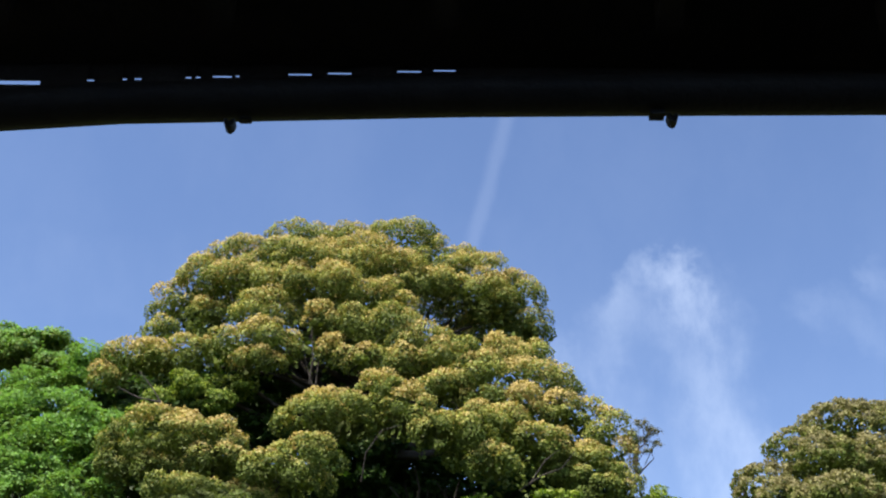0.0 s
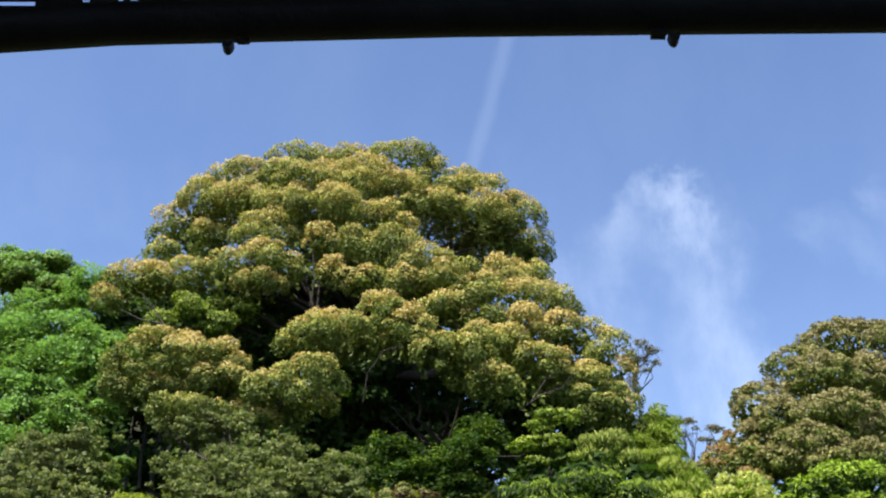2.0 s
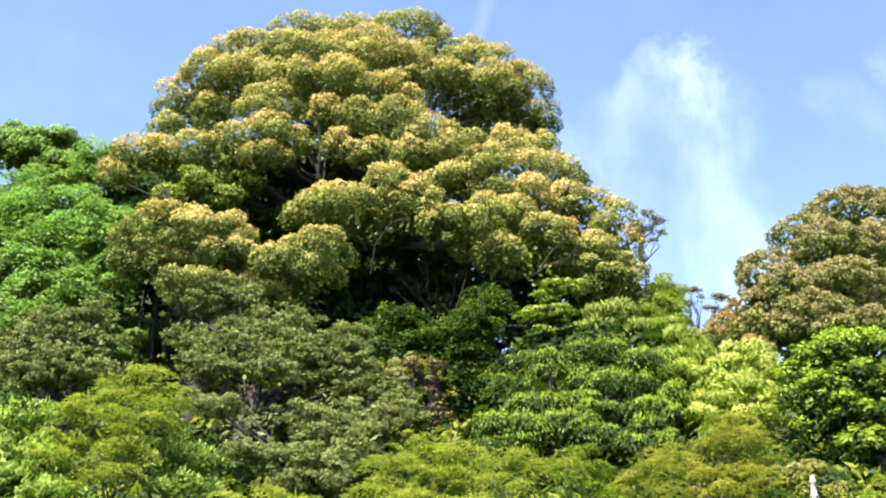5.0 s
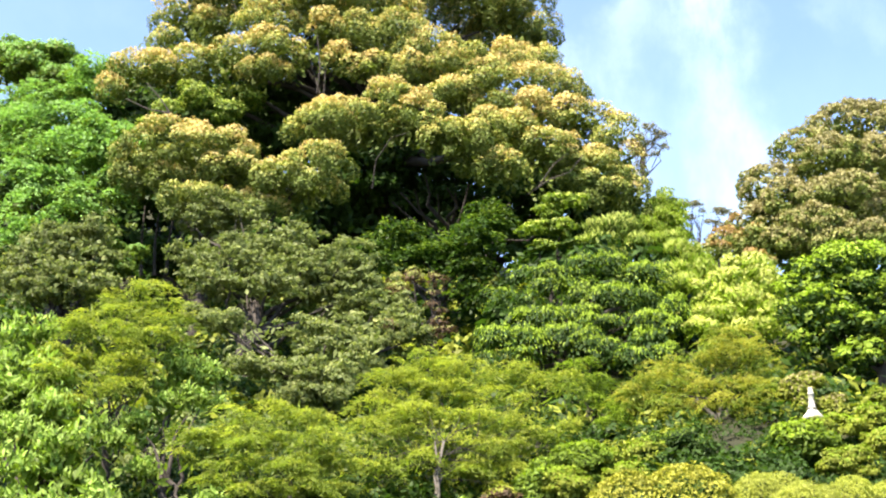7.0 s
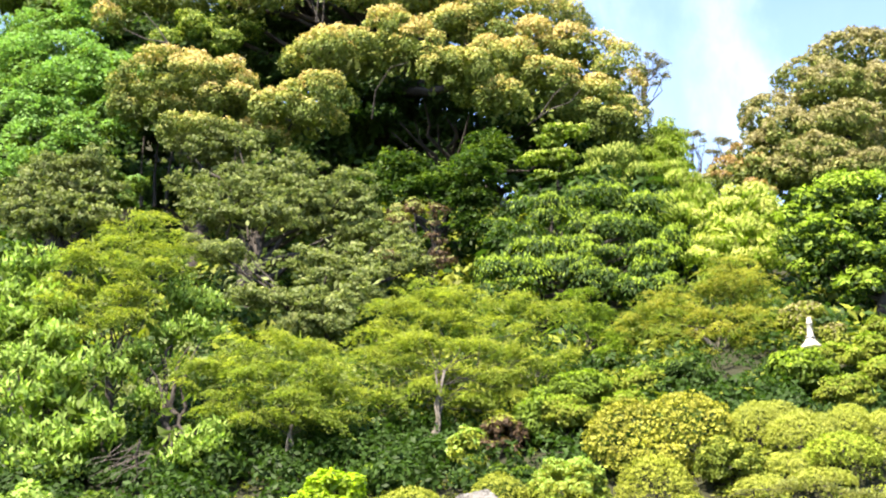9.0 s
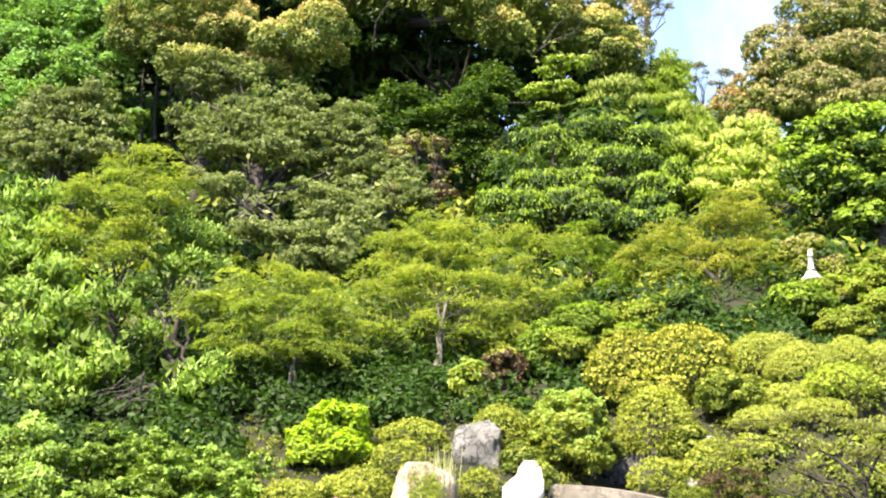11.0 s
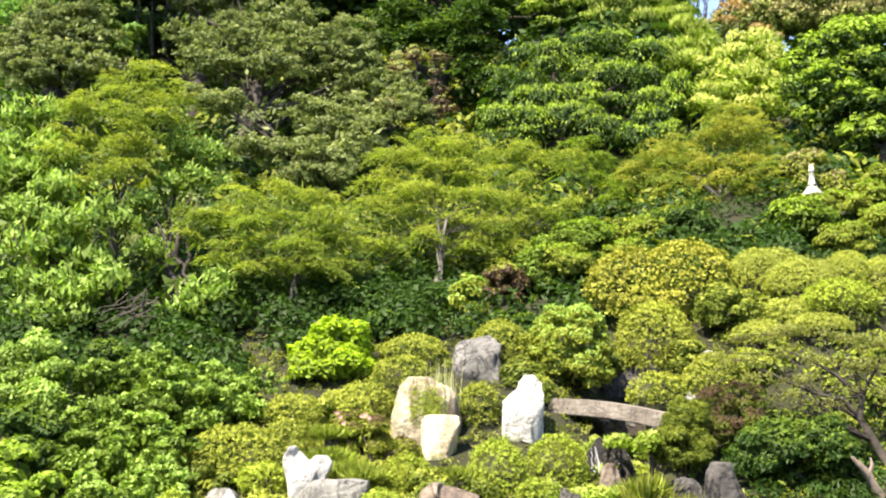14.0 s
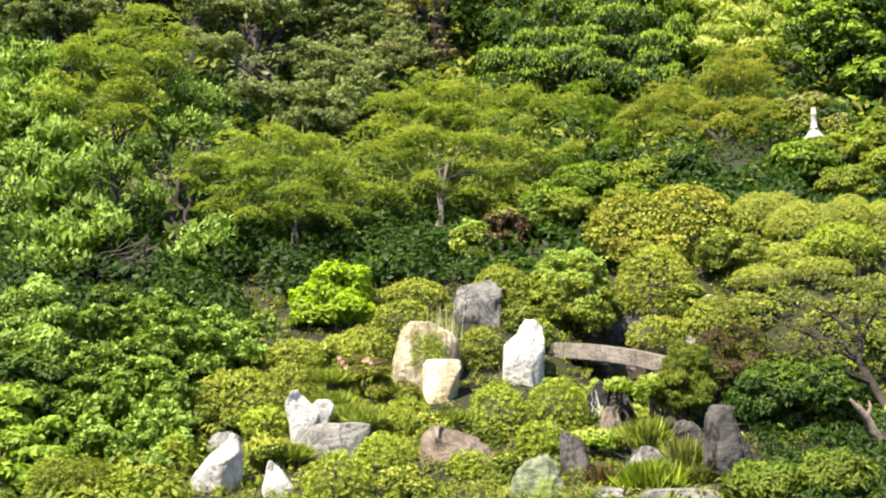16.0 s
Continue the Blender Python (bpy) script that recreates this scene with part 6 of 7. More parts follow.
def hewn(label, depth, rows, mat, seed, deep=0.3, boxy=0.55, crack=1.0, knob=1.0, cuts=8, moss=None):
    """A boulder of given outline. rows: height, left and right edge, from the foot up; depth: the line of its middle."""
    rng = np.random.default_rng(seed)
    z = np.array([r[0] for r in rows])
    left, right = np.array([r[1] for r in rows]), np.array([r[2] for r in rows])
    foot = min(z[0], float(ground_z((left[0] + right[0]) / 2, depth)) - 0.12)
    z[0] = foot
    size, tall = (right - left).max() / 2, z[-1] - foot
    rings, sides = 34, 44
    verts, faces = [], []
    off = Vector(rng.uniform(0, 50, 3))
    planes = [(unit(np.array([0.45 * rng.normal(), -abs(rng.normal()) - 0.2, 0.5 * rng.normal()])), rng.uniform(0.55, 0.92)) for _ in range(cuts)]
    for i in range(rings + 8):
        cap = max(0, i - rings + 1)
        h = foot + tall * min(i, rings - 1) / (rings - 1)
        l, r = np.interp(h, z, left), np.interp(h, z, right)
        shrink = 1 - (cap / 8) ** 1.3 if cap else 1.0
        waist = deep * (0.75 + 0.25 * (1 - (h - foot) / tall))
        for j in range(sides):
            a = 2 * math.pi * j / sides
            ca, sa = math.cos(a), math.sin(a)
            q = np.array([math.copysign(abs(ca) ** boxy, ca) * shrink, math.copysign(abs(sa) ** boxy, sa) * shrink, 2 * (h - foot) / tall - 1])
            for nrm, d in planes:
                over = q @ nrm - d
                if over > 0:
                    q = q - nrm * over * 0.85
            p = Vector(((l + r) / 2 + q[0] * (r - l) / 2, depth + q[1] * waist, foot + (q[2] + 1) * tall / 2 + 0.02 * cap * (1 - cap / 9) * tall))
            w = Vector((p.x * 2.6, p.y * 2.6, p.z * 0.9)) + off
            push = 0.10 * noise.fractal(w, 0.8, 2.1, 6) - 0.06 * crack * max(0.0, 0.25 - abs(noise.noise(w * 1.3))) / 0.25 + 0.03 * noise.noise(w * 6)
            near, cells = noise.voronoi(Vector((w.x, w.y, w.z * 1.1)))
            push += 0.16 * noise.noise(cells[0] * 3.1) - 0.10 * crack * max(0.0, 1 - (near[1] - near[0]) / 0.16)
            out = Vector((ca, sa, 0.25))
            verts.append(p + out * push * knob * min(size, 0.7 * (r - l)))
    n = rings + 8
    for i in range(n - 1):
        for j in range(sides):
            k = (j + 1) % sides
            faces.append((i * sides + j, i * sides + k, (i + 1) * sides + k, (i + 1) * sides + j))
    place = Vector(((left[0] + right[0]) / 2, depth, foot))
    ob = new("rock", mesh_of("rock", np.array([v - place for v in verts]), faces, mat))
    ob.matrix_basis = Matrix.Translation(place)
    if moss:
        # a mat of moss on part of the face; moss: middle and half widths
        mx, mz, wx, wz = moss
        pts, nrm = [], []
        for f in ob.data.polygons:
            c, d = f.center + place, f.normal
            far = ((c.x - mx) / wx) ** 2 + ((c.z - mz) / wz) ** 2
            if d.y < 0.3 and far < 1.6:
                for _ in range(int(f.area * 9000)):
                    if rng.random() > far * (0.5 + 0.8 * rng.random()):
                        at = [ob.data.vertices[q].co for q in f.vertices]
                        s, t = rng.random(2)
                        p = at[0].lerp(at[1], s).lerp(at[3].lerp(at[2], s), t) + place + d * rng.uniform(0, 0.03)
                        pts.append(np.array(p))
                        nrm.append(np.array(d) + rng.normal(0, 0.4, 3))
        green = hang("moss", leaf_mesh("moss", rng, np.array(pts), unit(np.array(nrm)), np.full(len(pts), 0.04), 0.35, (LEAF["azalea"], LEAF["shoots"]), (rng.random(len(pts)) < 0.5).astype(int), 0.6), ob)
        tagged(green, "soft green moss and grass", kind="stuff")
    return tagged(ob, label, "rock", "garden rocks")


def rock_at(label, lobe, mat, seed, **more):
    """A boulder whose foot reaches down into the ground."""
    x, y, z, rx, ry, rz = lobe
    foot = min(float(ground_z(x, y)) - 0.15, z - rz)
    top = z + rz
    rock(label, (x, y, (foot + top) / 2), (rx, ry, (top - foot) / 2), mat, seed, group="garden rocks", **more)


hewn("big tan boulder with moss on its face", 18.25, [(1.30, -0.97, 0.07), (1.59, -0.98, 0.08), (2.01, -0.99, 0.06), (2.30, -0.92, 0.00), (2.43, -0.89, -0.08), (2.50, -0.84, -0.20), (2.55, -0.77, -0.32)], STONE_TAN, 1, 0.34, 0.3, crack=0.25, knob=0.5, cuts=5, moss=(-0.42, 2.18, 0.27, 0.32))
hewn("cream-coloured block leaning on the tan boulder", 17.93, [(1.30, -0.46, -0.04), (1.42, -0.49, -0.03), (1.56, -0.51, 0.00), (1.80, -0.52, 0.01), (1.93, -0.52, 0.05), (2.01, -0.50, 0.05)], STONE_CREAM, 21, 0.10, 0.3, crack=0.25, knob=0.6, cuts=4)
hewn("upright bleached white standing stone", 18.29, [(1.45, 0.63, 1.29), (1.91, 0.66, 1.28), (2.23, 0.69, 1.29), (2.29, 0.75, 1.29), (2.41, 0.91, 1.28), (2.51, 0.94, 1.27), (2.57, 0.99, 1.21)], STONE_WHITE, 2, 0.26, 0.5, crack=0.25, knob=0.5, cuts=12)
hewn("grey weathered boulder with a pale flat top", 19.71, [(2.40, -0.02, 0.72), (2.86, -0.06, 0.72), (3.13, -0.04, 0.72), (3.24, 0.03, 0.70), (3.30, 0.22, 0.66)], STONE_SLATE, 3, 0.34, 0.45)
hewn("white rock with a broken ridge", 16.5, [(0.42, -2.20, -1.98), (0.83, -2.23, -1.99), (1.05, -2.26, -2.07), (1.22, -2.29, -1.90), (1.34, -2.32, -1.88), (1.46, -2.33, -1.99), (1.55, -2.31, -2.07), (1.60, -2.26, -2.14)], STONE_WHITE, 4, 0.2, 0.4, crack=0.25, knob=0.7, cuts=5)
hewn("white rock point beside the broken ridge", 16.6, [(1.05, -2.08, -1.79), (1.26, -2.06, -1.76), (1.35, -2.06, -1.70), (1.42, -2.02, -1.68), (1.49, -1.94, -1.73)], STONE_WHITE, 22, 0.14, 0.4, crack=0.25, knob=0.6, cuts=4)
hewn("long blue-grey slab rock", 16.2, [(0.44, -2.16, -1.58), (0.85, -2.18, -1.27), (1.01, -2.13, -1.18), (1.11, -2.06, -1.15), (1.19, -1.91, -1.16)], STONE_GREY, 5, 0.3, 0.45, knob=0.6, cuts=14)
hewn("low brown boulder below the azaleas", 16.2, [(0.42, -0.57, 0.59), (0.72, -0.52, 0.55), (0.87, -0.49, 0.44), (0.99, -0.48, 0.28), (1.07, -0.45, 0.05), (1.13, -0.37, -0.19)], STONE_BROWN, 6, 0.4, 0.5, knob=0.5, cuts=14)
hewn("white boulder at the foot of the bank", 15.1, [(0.30, -3.38, -2.70), (0.64, -3.30, -2.68), (0.91, -3.13, -2.68), (1.04, -2.98, -2.73), (1.12, -2.89, -2.77)], STONE_WHITE, 7, 0.3, crack=0.25, knob=0.55, cuts=12)
hewn("pale grey rock at the foot of the bank", 14.95, [(0.31, -2.41, -1.96), (0.53, -2.40, -2.01), (0.68, -2.41, -2.13), (0.82, -2.38, -2.26)], STONE_WHITE, 8, 0.2, crack=0.25, knob=0.55, cuts=12)
hewn("dark upright fissured stone by the stream", 15.36, [(0.27, 3.12, 3.59), (0.51, 3.07, 3.63), (0.72, 3.06, 3.69), (0.93, 3.07, 3.62), (1.14, 3.08, 3.52), (1.31, 3.09, 3.49), (1.39, 3.15, 3.45)], STONE_FISSURED, 10, 0.26, 0.5, 2.2, knob=0.8, cuts=6)
rock_at("pale moss-covered rock near the water", (0.94, 14.98, 0.45, 0.33, 0.26, 0.43), STONE_MOSS, 23)
rock_at("small grey rock half hidden by leaves", (-3.15, 16.42, 0.82, 0.26, 0.21, 0.29), STONE_GREY, 9)
rock_at("slanting dark stone beside the water", (1.52, 15.94, 0.71, 0.22, 0.18, 0.41), STONE_DARK, 11, sharp=0.9, lean=(-0.3, 0))
rock_at("small pale rock above the bridge", (3.71, 19.34, 2.18, 0.16, 0.13, 0.20), STONE_GREY, 13)
rock_at("small white rock on the bank", (4.23, 20.25, 2.84, 0.19, 0.15, 0.22), STONE_WHITE, 14)
rock_at("flat edging stone at the stream foot", (1.69, 14.96, 0.26, 0.38, 0.30, 0.25), STONE_GREY, 15, sharp=0.9)
hewn("flat edging stone at the stream foot", 14.7, [(0.25, 2.12, 3.10), (0.36, 2.14, 3.10), (0.44, 2.17, 3.08), (0.47, 2.26, 3.01)], STONE_GREY, 16, 0.25, 0.4, knob=0.5)
rock_at("blue-grey rock under azalea leaves", (-1.68, 18.09, 1.57, 0.25, 0.20, 0.37), STONE_GREY, 17)
rock_at("dark rock in the shade behind the bridge", (2.96, 20.61, 2.63, 0.52, 0.42, 0.42), STONE_DARK, 18)
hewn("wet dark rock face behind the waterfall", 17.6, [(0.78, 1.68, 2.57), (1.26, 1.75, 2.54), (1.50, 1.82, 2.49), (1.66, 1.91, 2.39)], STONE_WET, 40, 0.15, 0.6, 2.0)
hewn("brown rock ledge beside the waterfall", 17.0, [(0.74, 1.93, 2.27), (1.05, 1.95, 2.27), (1.25, 1.99, 2.24), (1.33, 2.04, 2.19)], STONE_BROWN, 47, 0.16, 0.5)
rock_at("dark rock above dry grass", (3.04, 16.40, 1.09, 0.20, 0.18, 0.12), STONE_DARK, 48, flat=0.4)
hewn("rust-stained rock in the stream", 15.6, [(0.26, 1.64, 2.06), (0.50, 1.68, 2.04), (0.63, 1.71, 2.01)], STONE_RUST, 41, 0.2)
rock_at("small mossy round stone under the bridge", (1.92, 19.20, 1.98, 0.12, 0.10, 0.11), STONE_MOSS, 42)
rock_at("pinkish stone under the bridge", (2.28, 19.40, 1.86, 0.21, 0.19, 0.09), STONE_BROWN, 43)
rock_at("pinkish stone under the bridge", (2.53, 19.30, 1.84, 0.14, 0.13, 0.09), STONE_BROWN, 44)
hewn("pale grey rock behind a grass tuft", 15.6, [(0.29, 1.97, 2.76), (0.57, 2.01, 2.78), (0.76, 2.11, 2.74), (0.85, 2.21, 2.63), (0.89, 2.27, 2.49)], STONE_GREY, 45, 0.25, 0.5, knob=0.7)
rock_at("mossy rock beneath dry grass", (2.91, 15.70, 0.59, 0.22, 0.19, 0.19), STONE_MOSS, 46)


def stream():
    """Dark water running down the gully under the bridge."""
    ys = np.linspace(19.6, 15.2, 45)
    verts, faces = [], []
    for i, y in enumerate(ys):
        mid = 2.75 - 0.10 * (y - 18.0) + 0.05 * math.sin(y * 3.1)
        half = 0.11 + 0.04 * math.sin(y * 2.3)
        z = float(ground_z(mid, y)) + 0.15
        verts += [(mid - half, y, z), (mid, y, z + 0.012), (mid + half, y, z)]
        if i:
            k = 3 * i
            faces += [(k - 3, k - 2, k + 1, k), (k - 2, k - 1, k + 2, k + 1)]
    bed, bed_faces = [], []
    cols = np.linspace(-0.5, 0.42, 9)
    rng = np.random.default_rng(9)
    for i, y in enumerate(ys):
        for c in cols:
            x = 2.75 - 0.10 * (y - 18.0) + c
            bed.append((x, y, float(ground_z(x, y)) + 0.10 + (rng.uniform(0, 0.07) if -0.48 < c < 0.4 else -0.2)))
    for i in range(len(ys) - 1):
        for j in range(8):
            q = i * 9 + j
            bed_faces.append((q, q + 1, q + 10, q + 9))
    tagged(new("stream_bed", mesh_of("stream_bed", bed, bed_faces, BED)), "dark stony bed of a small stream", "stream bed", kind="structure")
    ob = new("water", mesh_of("water", verts, faces, WATER, smooth=True))
    tagged(ob, "thin dark stream trickling down a stony gully", "stream", kind="structure")


stream()
gully_rng = np.random.default_rng(77)
for k in range(14):
    y = 15.4 + 0.33 * k
    side = (-1, 1)[k % 2] * gully_rng.uniform(0.28, 0.5)
    x = 2.75 - 0.10 * (y - 18.0) + side
    r = gully_rng.uniform(0.10, 0.2)
    rock("wet dark stone lining the little stream", (x, y, float(ground_z(x, y)) + 0.3 * r), (r * 1.3, r, r * 0.9), STONE_DARK, 400 + k, group="stream stones")


def stone_bridge():
    a, b = Vector((1.40, 18.90, 2.28)), Vector((3.21, 18.30, 2.00))
    ob = thing("stone_bridge", (a + b) / 2, "gently arched slab bridge of weathered grey stone over a gully", "bridge")
    run = b - a
    across = Vector((-run.y, run.x, 0)).normalized() * 0.62
    bm = bmesh.new()
    rows = []
    n = 16
    for i in range(n + 1):
        t = i / n
        p = a + run * t + Vector((0, 0, 0.06 * (1 - (2 * t - 1) ** 2)))
        thick = 0.25
        rows.append([bm.verts.new(q) for q in (p, p + across, p + across - Vector((0, 0, thick)), p - Vector((0, 0, thick)))])
    for r, s in zip(rows, rows[1:]):
        for k in range(4):
            bm.faces.new((r[k], s[k], s[(k + 1) % 4], r[(k + 1) % 4]))
    bm.faces.new(rows[0])
    bm.faces.new(rows[-1][::-1])
    bmesh.ops.recalc_face_normals(bm, faces=bm.faces)
    bmesh.ops.bevel(bm, geom=[e for e in bm.edges if len(e.link_faces) == 2 and e.calc_face_angle() > 1.0], offset=0.018, segments=2, affect="EDGES")
    hang("slab", bm_mesh("slab", bm, STONE_BRIDGE), ob)
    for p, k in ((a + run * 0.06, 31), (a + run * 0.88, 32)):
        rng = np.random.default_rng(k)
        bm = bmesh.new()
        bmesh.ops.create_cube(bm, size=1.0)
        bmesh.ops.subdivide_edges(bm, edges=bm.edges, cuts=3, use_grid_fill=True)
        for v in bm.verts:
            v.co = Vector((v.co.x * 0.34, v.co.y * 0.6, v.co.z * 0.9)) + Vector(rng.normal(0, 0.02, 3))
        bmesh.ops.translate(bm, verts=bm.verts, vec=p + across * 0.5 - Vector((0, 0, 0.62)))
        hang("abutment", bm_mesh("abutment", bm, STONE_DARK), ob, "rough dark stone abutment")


stone_bridge()


def stone_pagoda():
    top = Vector((7.59, 25.50, 6.56))
    bz = float(ground_z(top.x, top.y))
    ob = thing("stone_pagoda", (top.x, top.y, bz), "pale granite pagoda with ringed spire standing among bushes", "pagoda")
    k = 0.9 * 0.012

    def lathe(name, rings, sides, turn=0.0, flare=0.0):
        verts, faces = [], []
        for r, z in rings:
            for j in range(sides):
                a = turn + 2 * math.pi * j / sides
                verts.append((top.x + r * math.cos(a), top.y + r * math.sin(a), z))
        for i in range(len(rings) - 1):
            for j in range(sides):
                m = (j + 1) % sides
                faces.append((i * sides + j, i * sides + m, (i + 1) * sides + m, (i + 1) * sides + j))
        hang(name, mesh_of(name, verts, faces, GRANITE), ob)

    z = top.z
    q = math.pi / 4
    lathe("roof", [(0.01, z - 1 * k), (20 * k, z - 1 * k), (21 * k, z + 3 * k), (16 * k, z + 7 * k), (10 * k, z + 15 * k), (8 * k, z + 19 * k), (0.01, z + 19 * k)], 4, q + 0.35)
    lathe("spire", [(0.01, z + 19 * k), (8 * k, z + 19 * k), (8.5 * k, z + 22 * k), (6 * k, z + 23 * k), (5.6 * k, z + 35 * k), (5.2 * k, z + 46 * k), (6.2 * k, z + 47 * k), (6.2 * k, z + 50 * k), (4.6 * k, z + 51 * k), (5 * k, z + 56 * k), (3 * k, z + 60 * k), (0.01, z + 61 * k)], 12)
    lathe("body", [(11 * k, bz - 0.1), (11 * k, z - 1 * k)], 4, q + 0.35)
    lathe("base", [(24 * k, bz - 0.1), (24 * k, bz + 0.14), (0.01, bz + 0.14)], 4, q + 0.35)


stone_pagoda()
shrub("red_leaf_bush", "bronze-leaved bush beside the stone pagoda", [(7.63, 26.90, 7.33, 0.38, 0.34, 0.50), (8.10, 27.15, 7.70, 0.32, 0.29, 0.19), (8.50, 26.90, 7.06, 0.38, 0.34, 0.31)], 0.10, (LEAF["azalea"], LEAF["bronze"]), seed=110, young=0.5, clump=0.2, gaps=0.2)


def waterfall():
    """Thin strands of water over the wet face below the bridge."""
    rng = np.random.default_rng(310)
    top = np.array((1.93, 17.42, 1.59))
    ob = thing("waterfall", top, "thin white strands of water falling over wet dark rock", "waterfall")
    for k in range(4):
        a = top + np.array([rng.normal(0, 0.03), rng.normal(0, 0.01), rng.uniform(-0.05, 0.02)])
        b = a + np.array([rng.uniform(-0.02, 0.10), -0.05, -rng.uniform(0.2, 0.42)])
        hang("strand", tube("strand", bend(rng, a, b, 6, 0.03), np.linspace(0.002, 0.005, 6), FOAM, 5, k), ob)
    for k in range(9):
        a = np.array((1.99, 17.38, 1.28)) + rng.normal(0, 1, 3) * np.array([0.10, 0.02, 0.035])
        hang("splash", tube("splash", [a, a + np.array([0.02, 0, 0.012]), a + np.array([0.04, 0, 0.0])], (0.002, 0.006, 0.002), FOAM, 5, 20 + k), ob)


def tuft(label, spot, wide, tall, mats, seed, blades=150, young=0.6, slim=0.02, stray=0.25):
    """Upright grass blades springing from one foot."""
    rng = np.random.default_rng(seed)
    foot = np.array(spot) + rng.normal(0, 0.35, (blades, 3)) * np.array([wide, wide * 0.6, 0.02])
    lean = np.stack([(foot[:, 0] - spot[0]) / wide, (foot[:, 1] - spot[1]) / wide, np.full(blades, 1.6)], 1) + rng.normal(0, stray, (blades, 3))
    lean = unit(lean)
    size = tall * rng.uniform(0.6, 1.1, blades)
    side = unit(np.cross(lean, rng.normal(size=(blades, 3))))
    ob = new("grass_tuft", leaf_mesh("grass_tuft", rng, foot + lean * (size * 0.42)[:, None], side, size, slim, mats, (rng.random(blades) < young).astype(int), 0.0, lean * 4.0))
    return tagged(ob, label, "grass", "grass tufts")


def reeds():
    """Pale dry stalks behind the tan boulder."""
    rng = np.random.default_rng(300)
    spot = Vector((-0.17, 18.60, 2.48))
    bz = float(ground_z(spot.x, spot.y))
    ob = thing("reeds", (spot.x, spot.y, bz), "tuft of thin pale upright reeds between boulders", "reeds")
    for i in range(34):
        x, y = spot.x + rng.normal(0, 0.16), spot.y + rng.normal(0, 0.12)
        z = float(ground_z(x, y)) - 0.03
        top = np.array([x + rng.normal(0, 0.04), y, spot.z + rng.uniform(0.1, 0.42)])
        hang("stalk", tube("stalk", [(x, y, z), (np.array([x, y, z]) + top) / 2 + rng.normal(0, 0.01, 3), top], (0.007, 0.006, 0.002), PALE_STALK, 4, i), ob)


def blossoms():
    """Pink azalea flowers on a bush."""
    rng = np.random.default_rng(301)
    spot = Vector((-1.44, 17.30, 2.01))
    ob = thing("azalea_blossom", spot, "scattered pink azalea flowers on a leafy bush", "flowers")
    for cx, cy, cz in ((-1.63, 17.25, 2.03), (-1.58, 17.20, 1.95), (-1.28, 17.30, 2.06), (-1.23, 17.25, 2.02), (-1.33, 17.25, 2.04), (-1.68, 17.30, 2.09)):
        verts, faces = [], []
        turn = rng.uniform(0, 6)
        for k in range(5):
            a = turn + k * 1.2566
            u = np.array([math.cos(a), -0.45, math.sin(a)])
            v = np.array([-math.sin(a), 0, math.cos(a)])
            o = np.array([cx, cy - 0.05, cz])
            verts += [o, o + u * 0.024 + v * 0.014, o + u * 0.038, o + u * 0.024 - v * 0.014]
            faces.append((4 * k, 4 * k + 1, 4 * k + 2, 4 * k + 3))
        hang("flower", mesh_of("flower", np.array(verts), faces, LEAF["pink"]), ob)


def dead_branches():
    rng = np.random.default_rng(302)
    spot = (-5.42, 20.80, 4.14)
    bz = float(ground_z(spot[0], spot[1]))
    ob = thing("dead_branch", (spot[0], spot[1], bz), "tangle of bare brown dead branches on the bank", "branches")
    for i in range(18):
        a = np.array(spot) + rng.normal(0, 0.15, 3) * np.array([2.0, 1.0, 0.8]) + np.array([0.25, 0, -0.1])
        b = a + np.array([rng.uniform(-0.9, -0.2), rng.normal(0, 0.2), rng.uniform(-0.55, 0.1)])
        hang("twig", tube("twig", bend(rng, a, b, 5, 0.06), np.linspace(0.008, 0.003, 5), DEAD_WOOD, 5, i), ob)
    hang("stem", tube("stem", bend(rng, (spot[0], spot[1] + 0.2, bz - 0.1), np.array(spot) + (0.1, 0, 0.1), 5, 0.05), np.linspace(0.05, 0.02, 5), BARK, 6, 3), ob)


waterfall()
tuft("upright tuft of bright green grass by the stream", (2.45, 16.20, 0.89), 0.26, 0.36, (LEAF["shoots"], LEAF["straw"]), 320, 1054)
tuft("spreading tuft of vivid green grass at the stream foot", (2.34, 15.10, 0.43), 0.36, 0.38, (LEAF["shoots"], LEAF["chartreuse"]), 321, 1530, 0.3)
tuft("dry tan grass tuft between the stones", (2.86, 15.60, 0.63), 0.18, 0.42, (LEAF["clipped"], LEAF["reed"]), 322, 612, 0.6)
tuft("dry tan grass tuft between the stones", (2.97, 15.30, 0.44), 0.16, 0.3, (LEAF["azalea"], LEAF["reed"]), 326, 442, 0.4)
tuft("rusty dry grass hanging at the stream foot", (1.78, 15.30, 0.41), 0.14, 0.34, (LEAF["red_brown"], LEAF["russet"]), 327, 442, 0.6)
for seed, spot, wide in ((323, (-1.54, 17.00, 1.26), 0.40), (324, (-1.25, 16.80, 1.19), 0.30), (328, (-0.05, 16.90, 1.17), 0.32), (325, (-1.93, 17.70, 1.74), 0.36), (329, (-1.77, 17.30, 1.43), 0.34), (330, (-2.14, 15.90, 0.80), 0.22)):
    tuft("soft tuft of pale green grass beside the boulders", spot, wide, 0.20, (LEAF["shoots"], LEAF["lime"]), seed, 2200, 0.5, 0.022, 0.7)
reeds()
blossoms()
dead_branches()


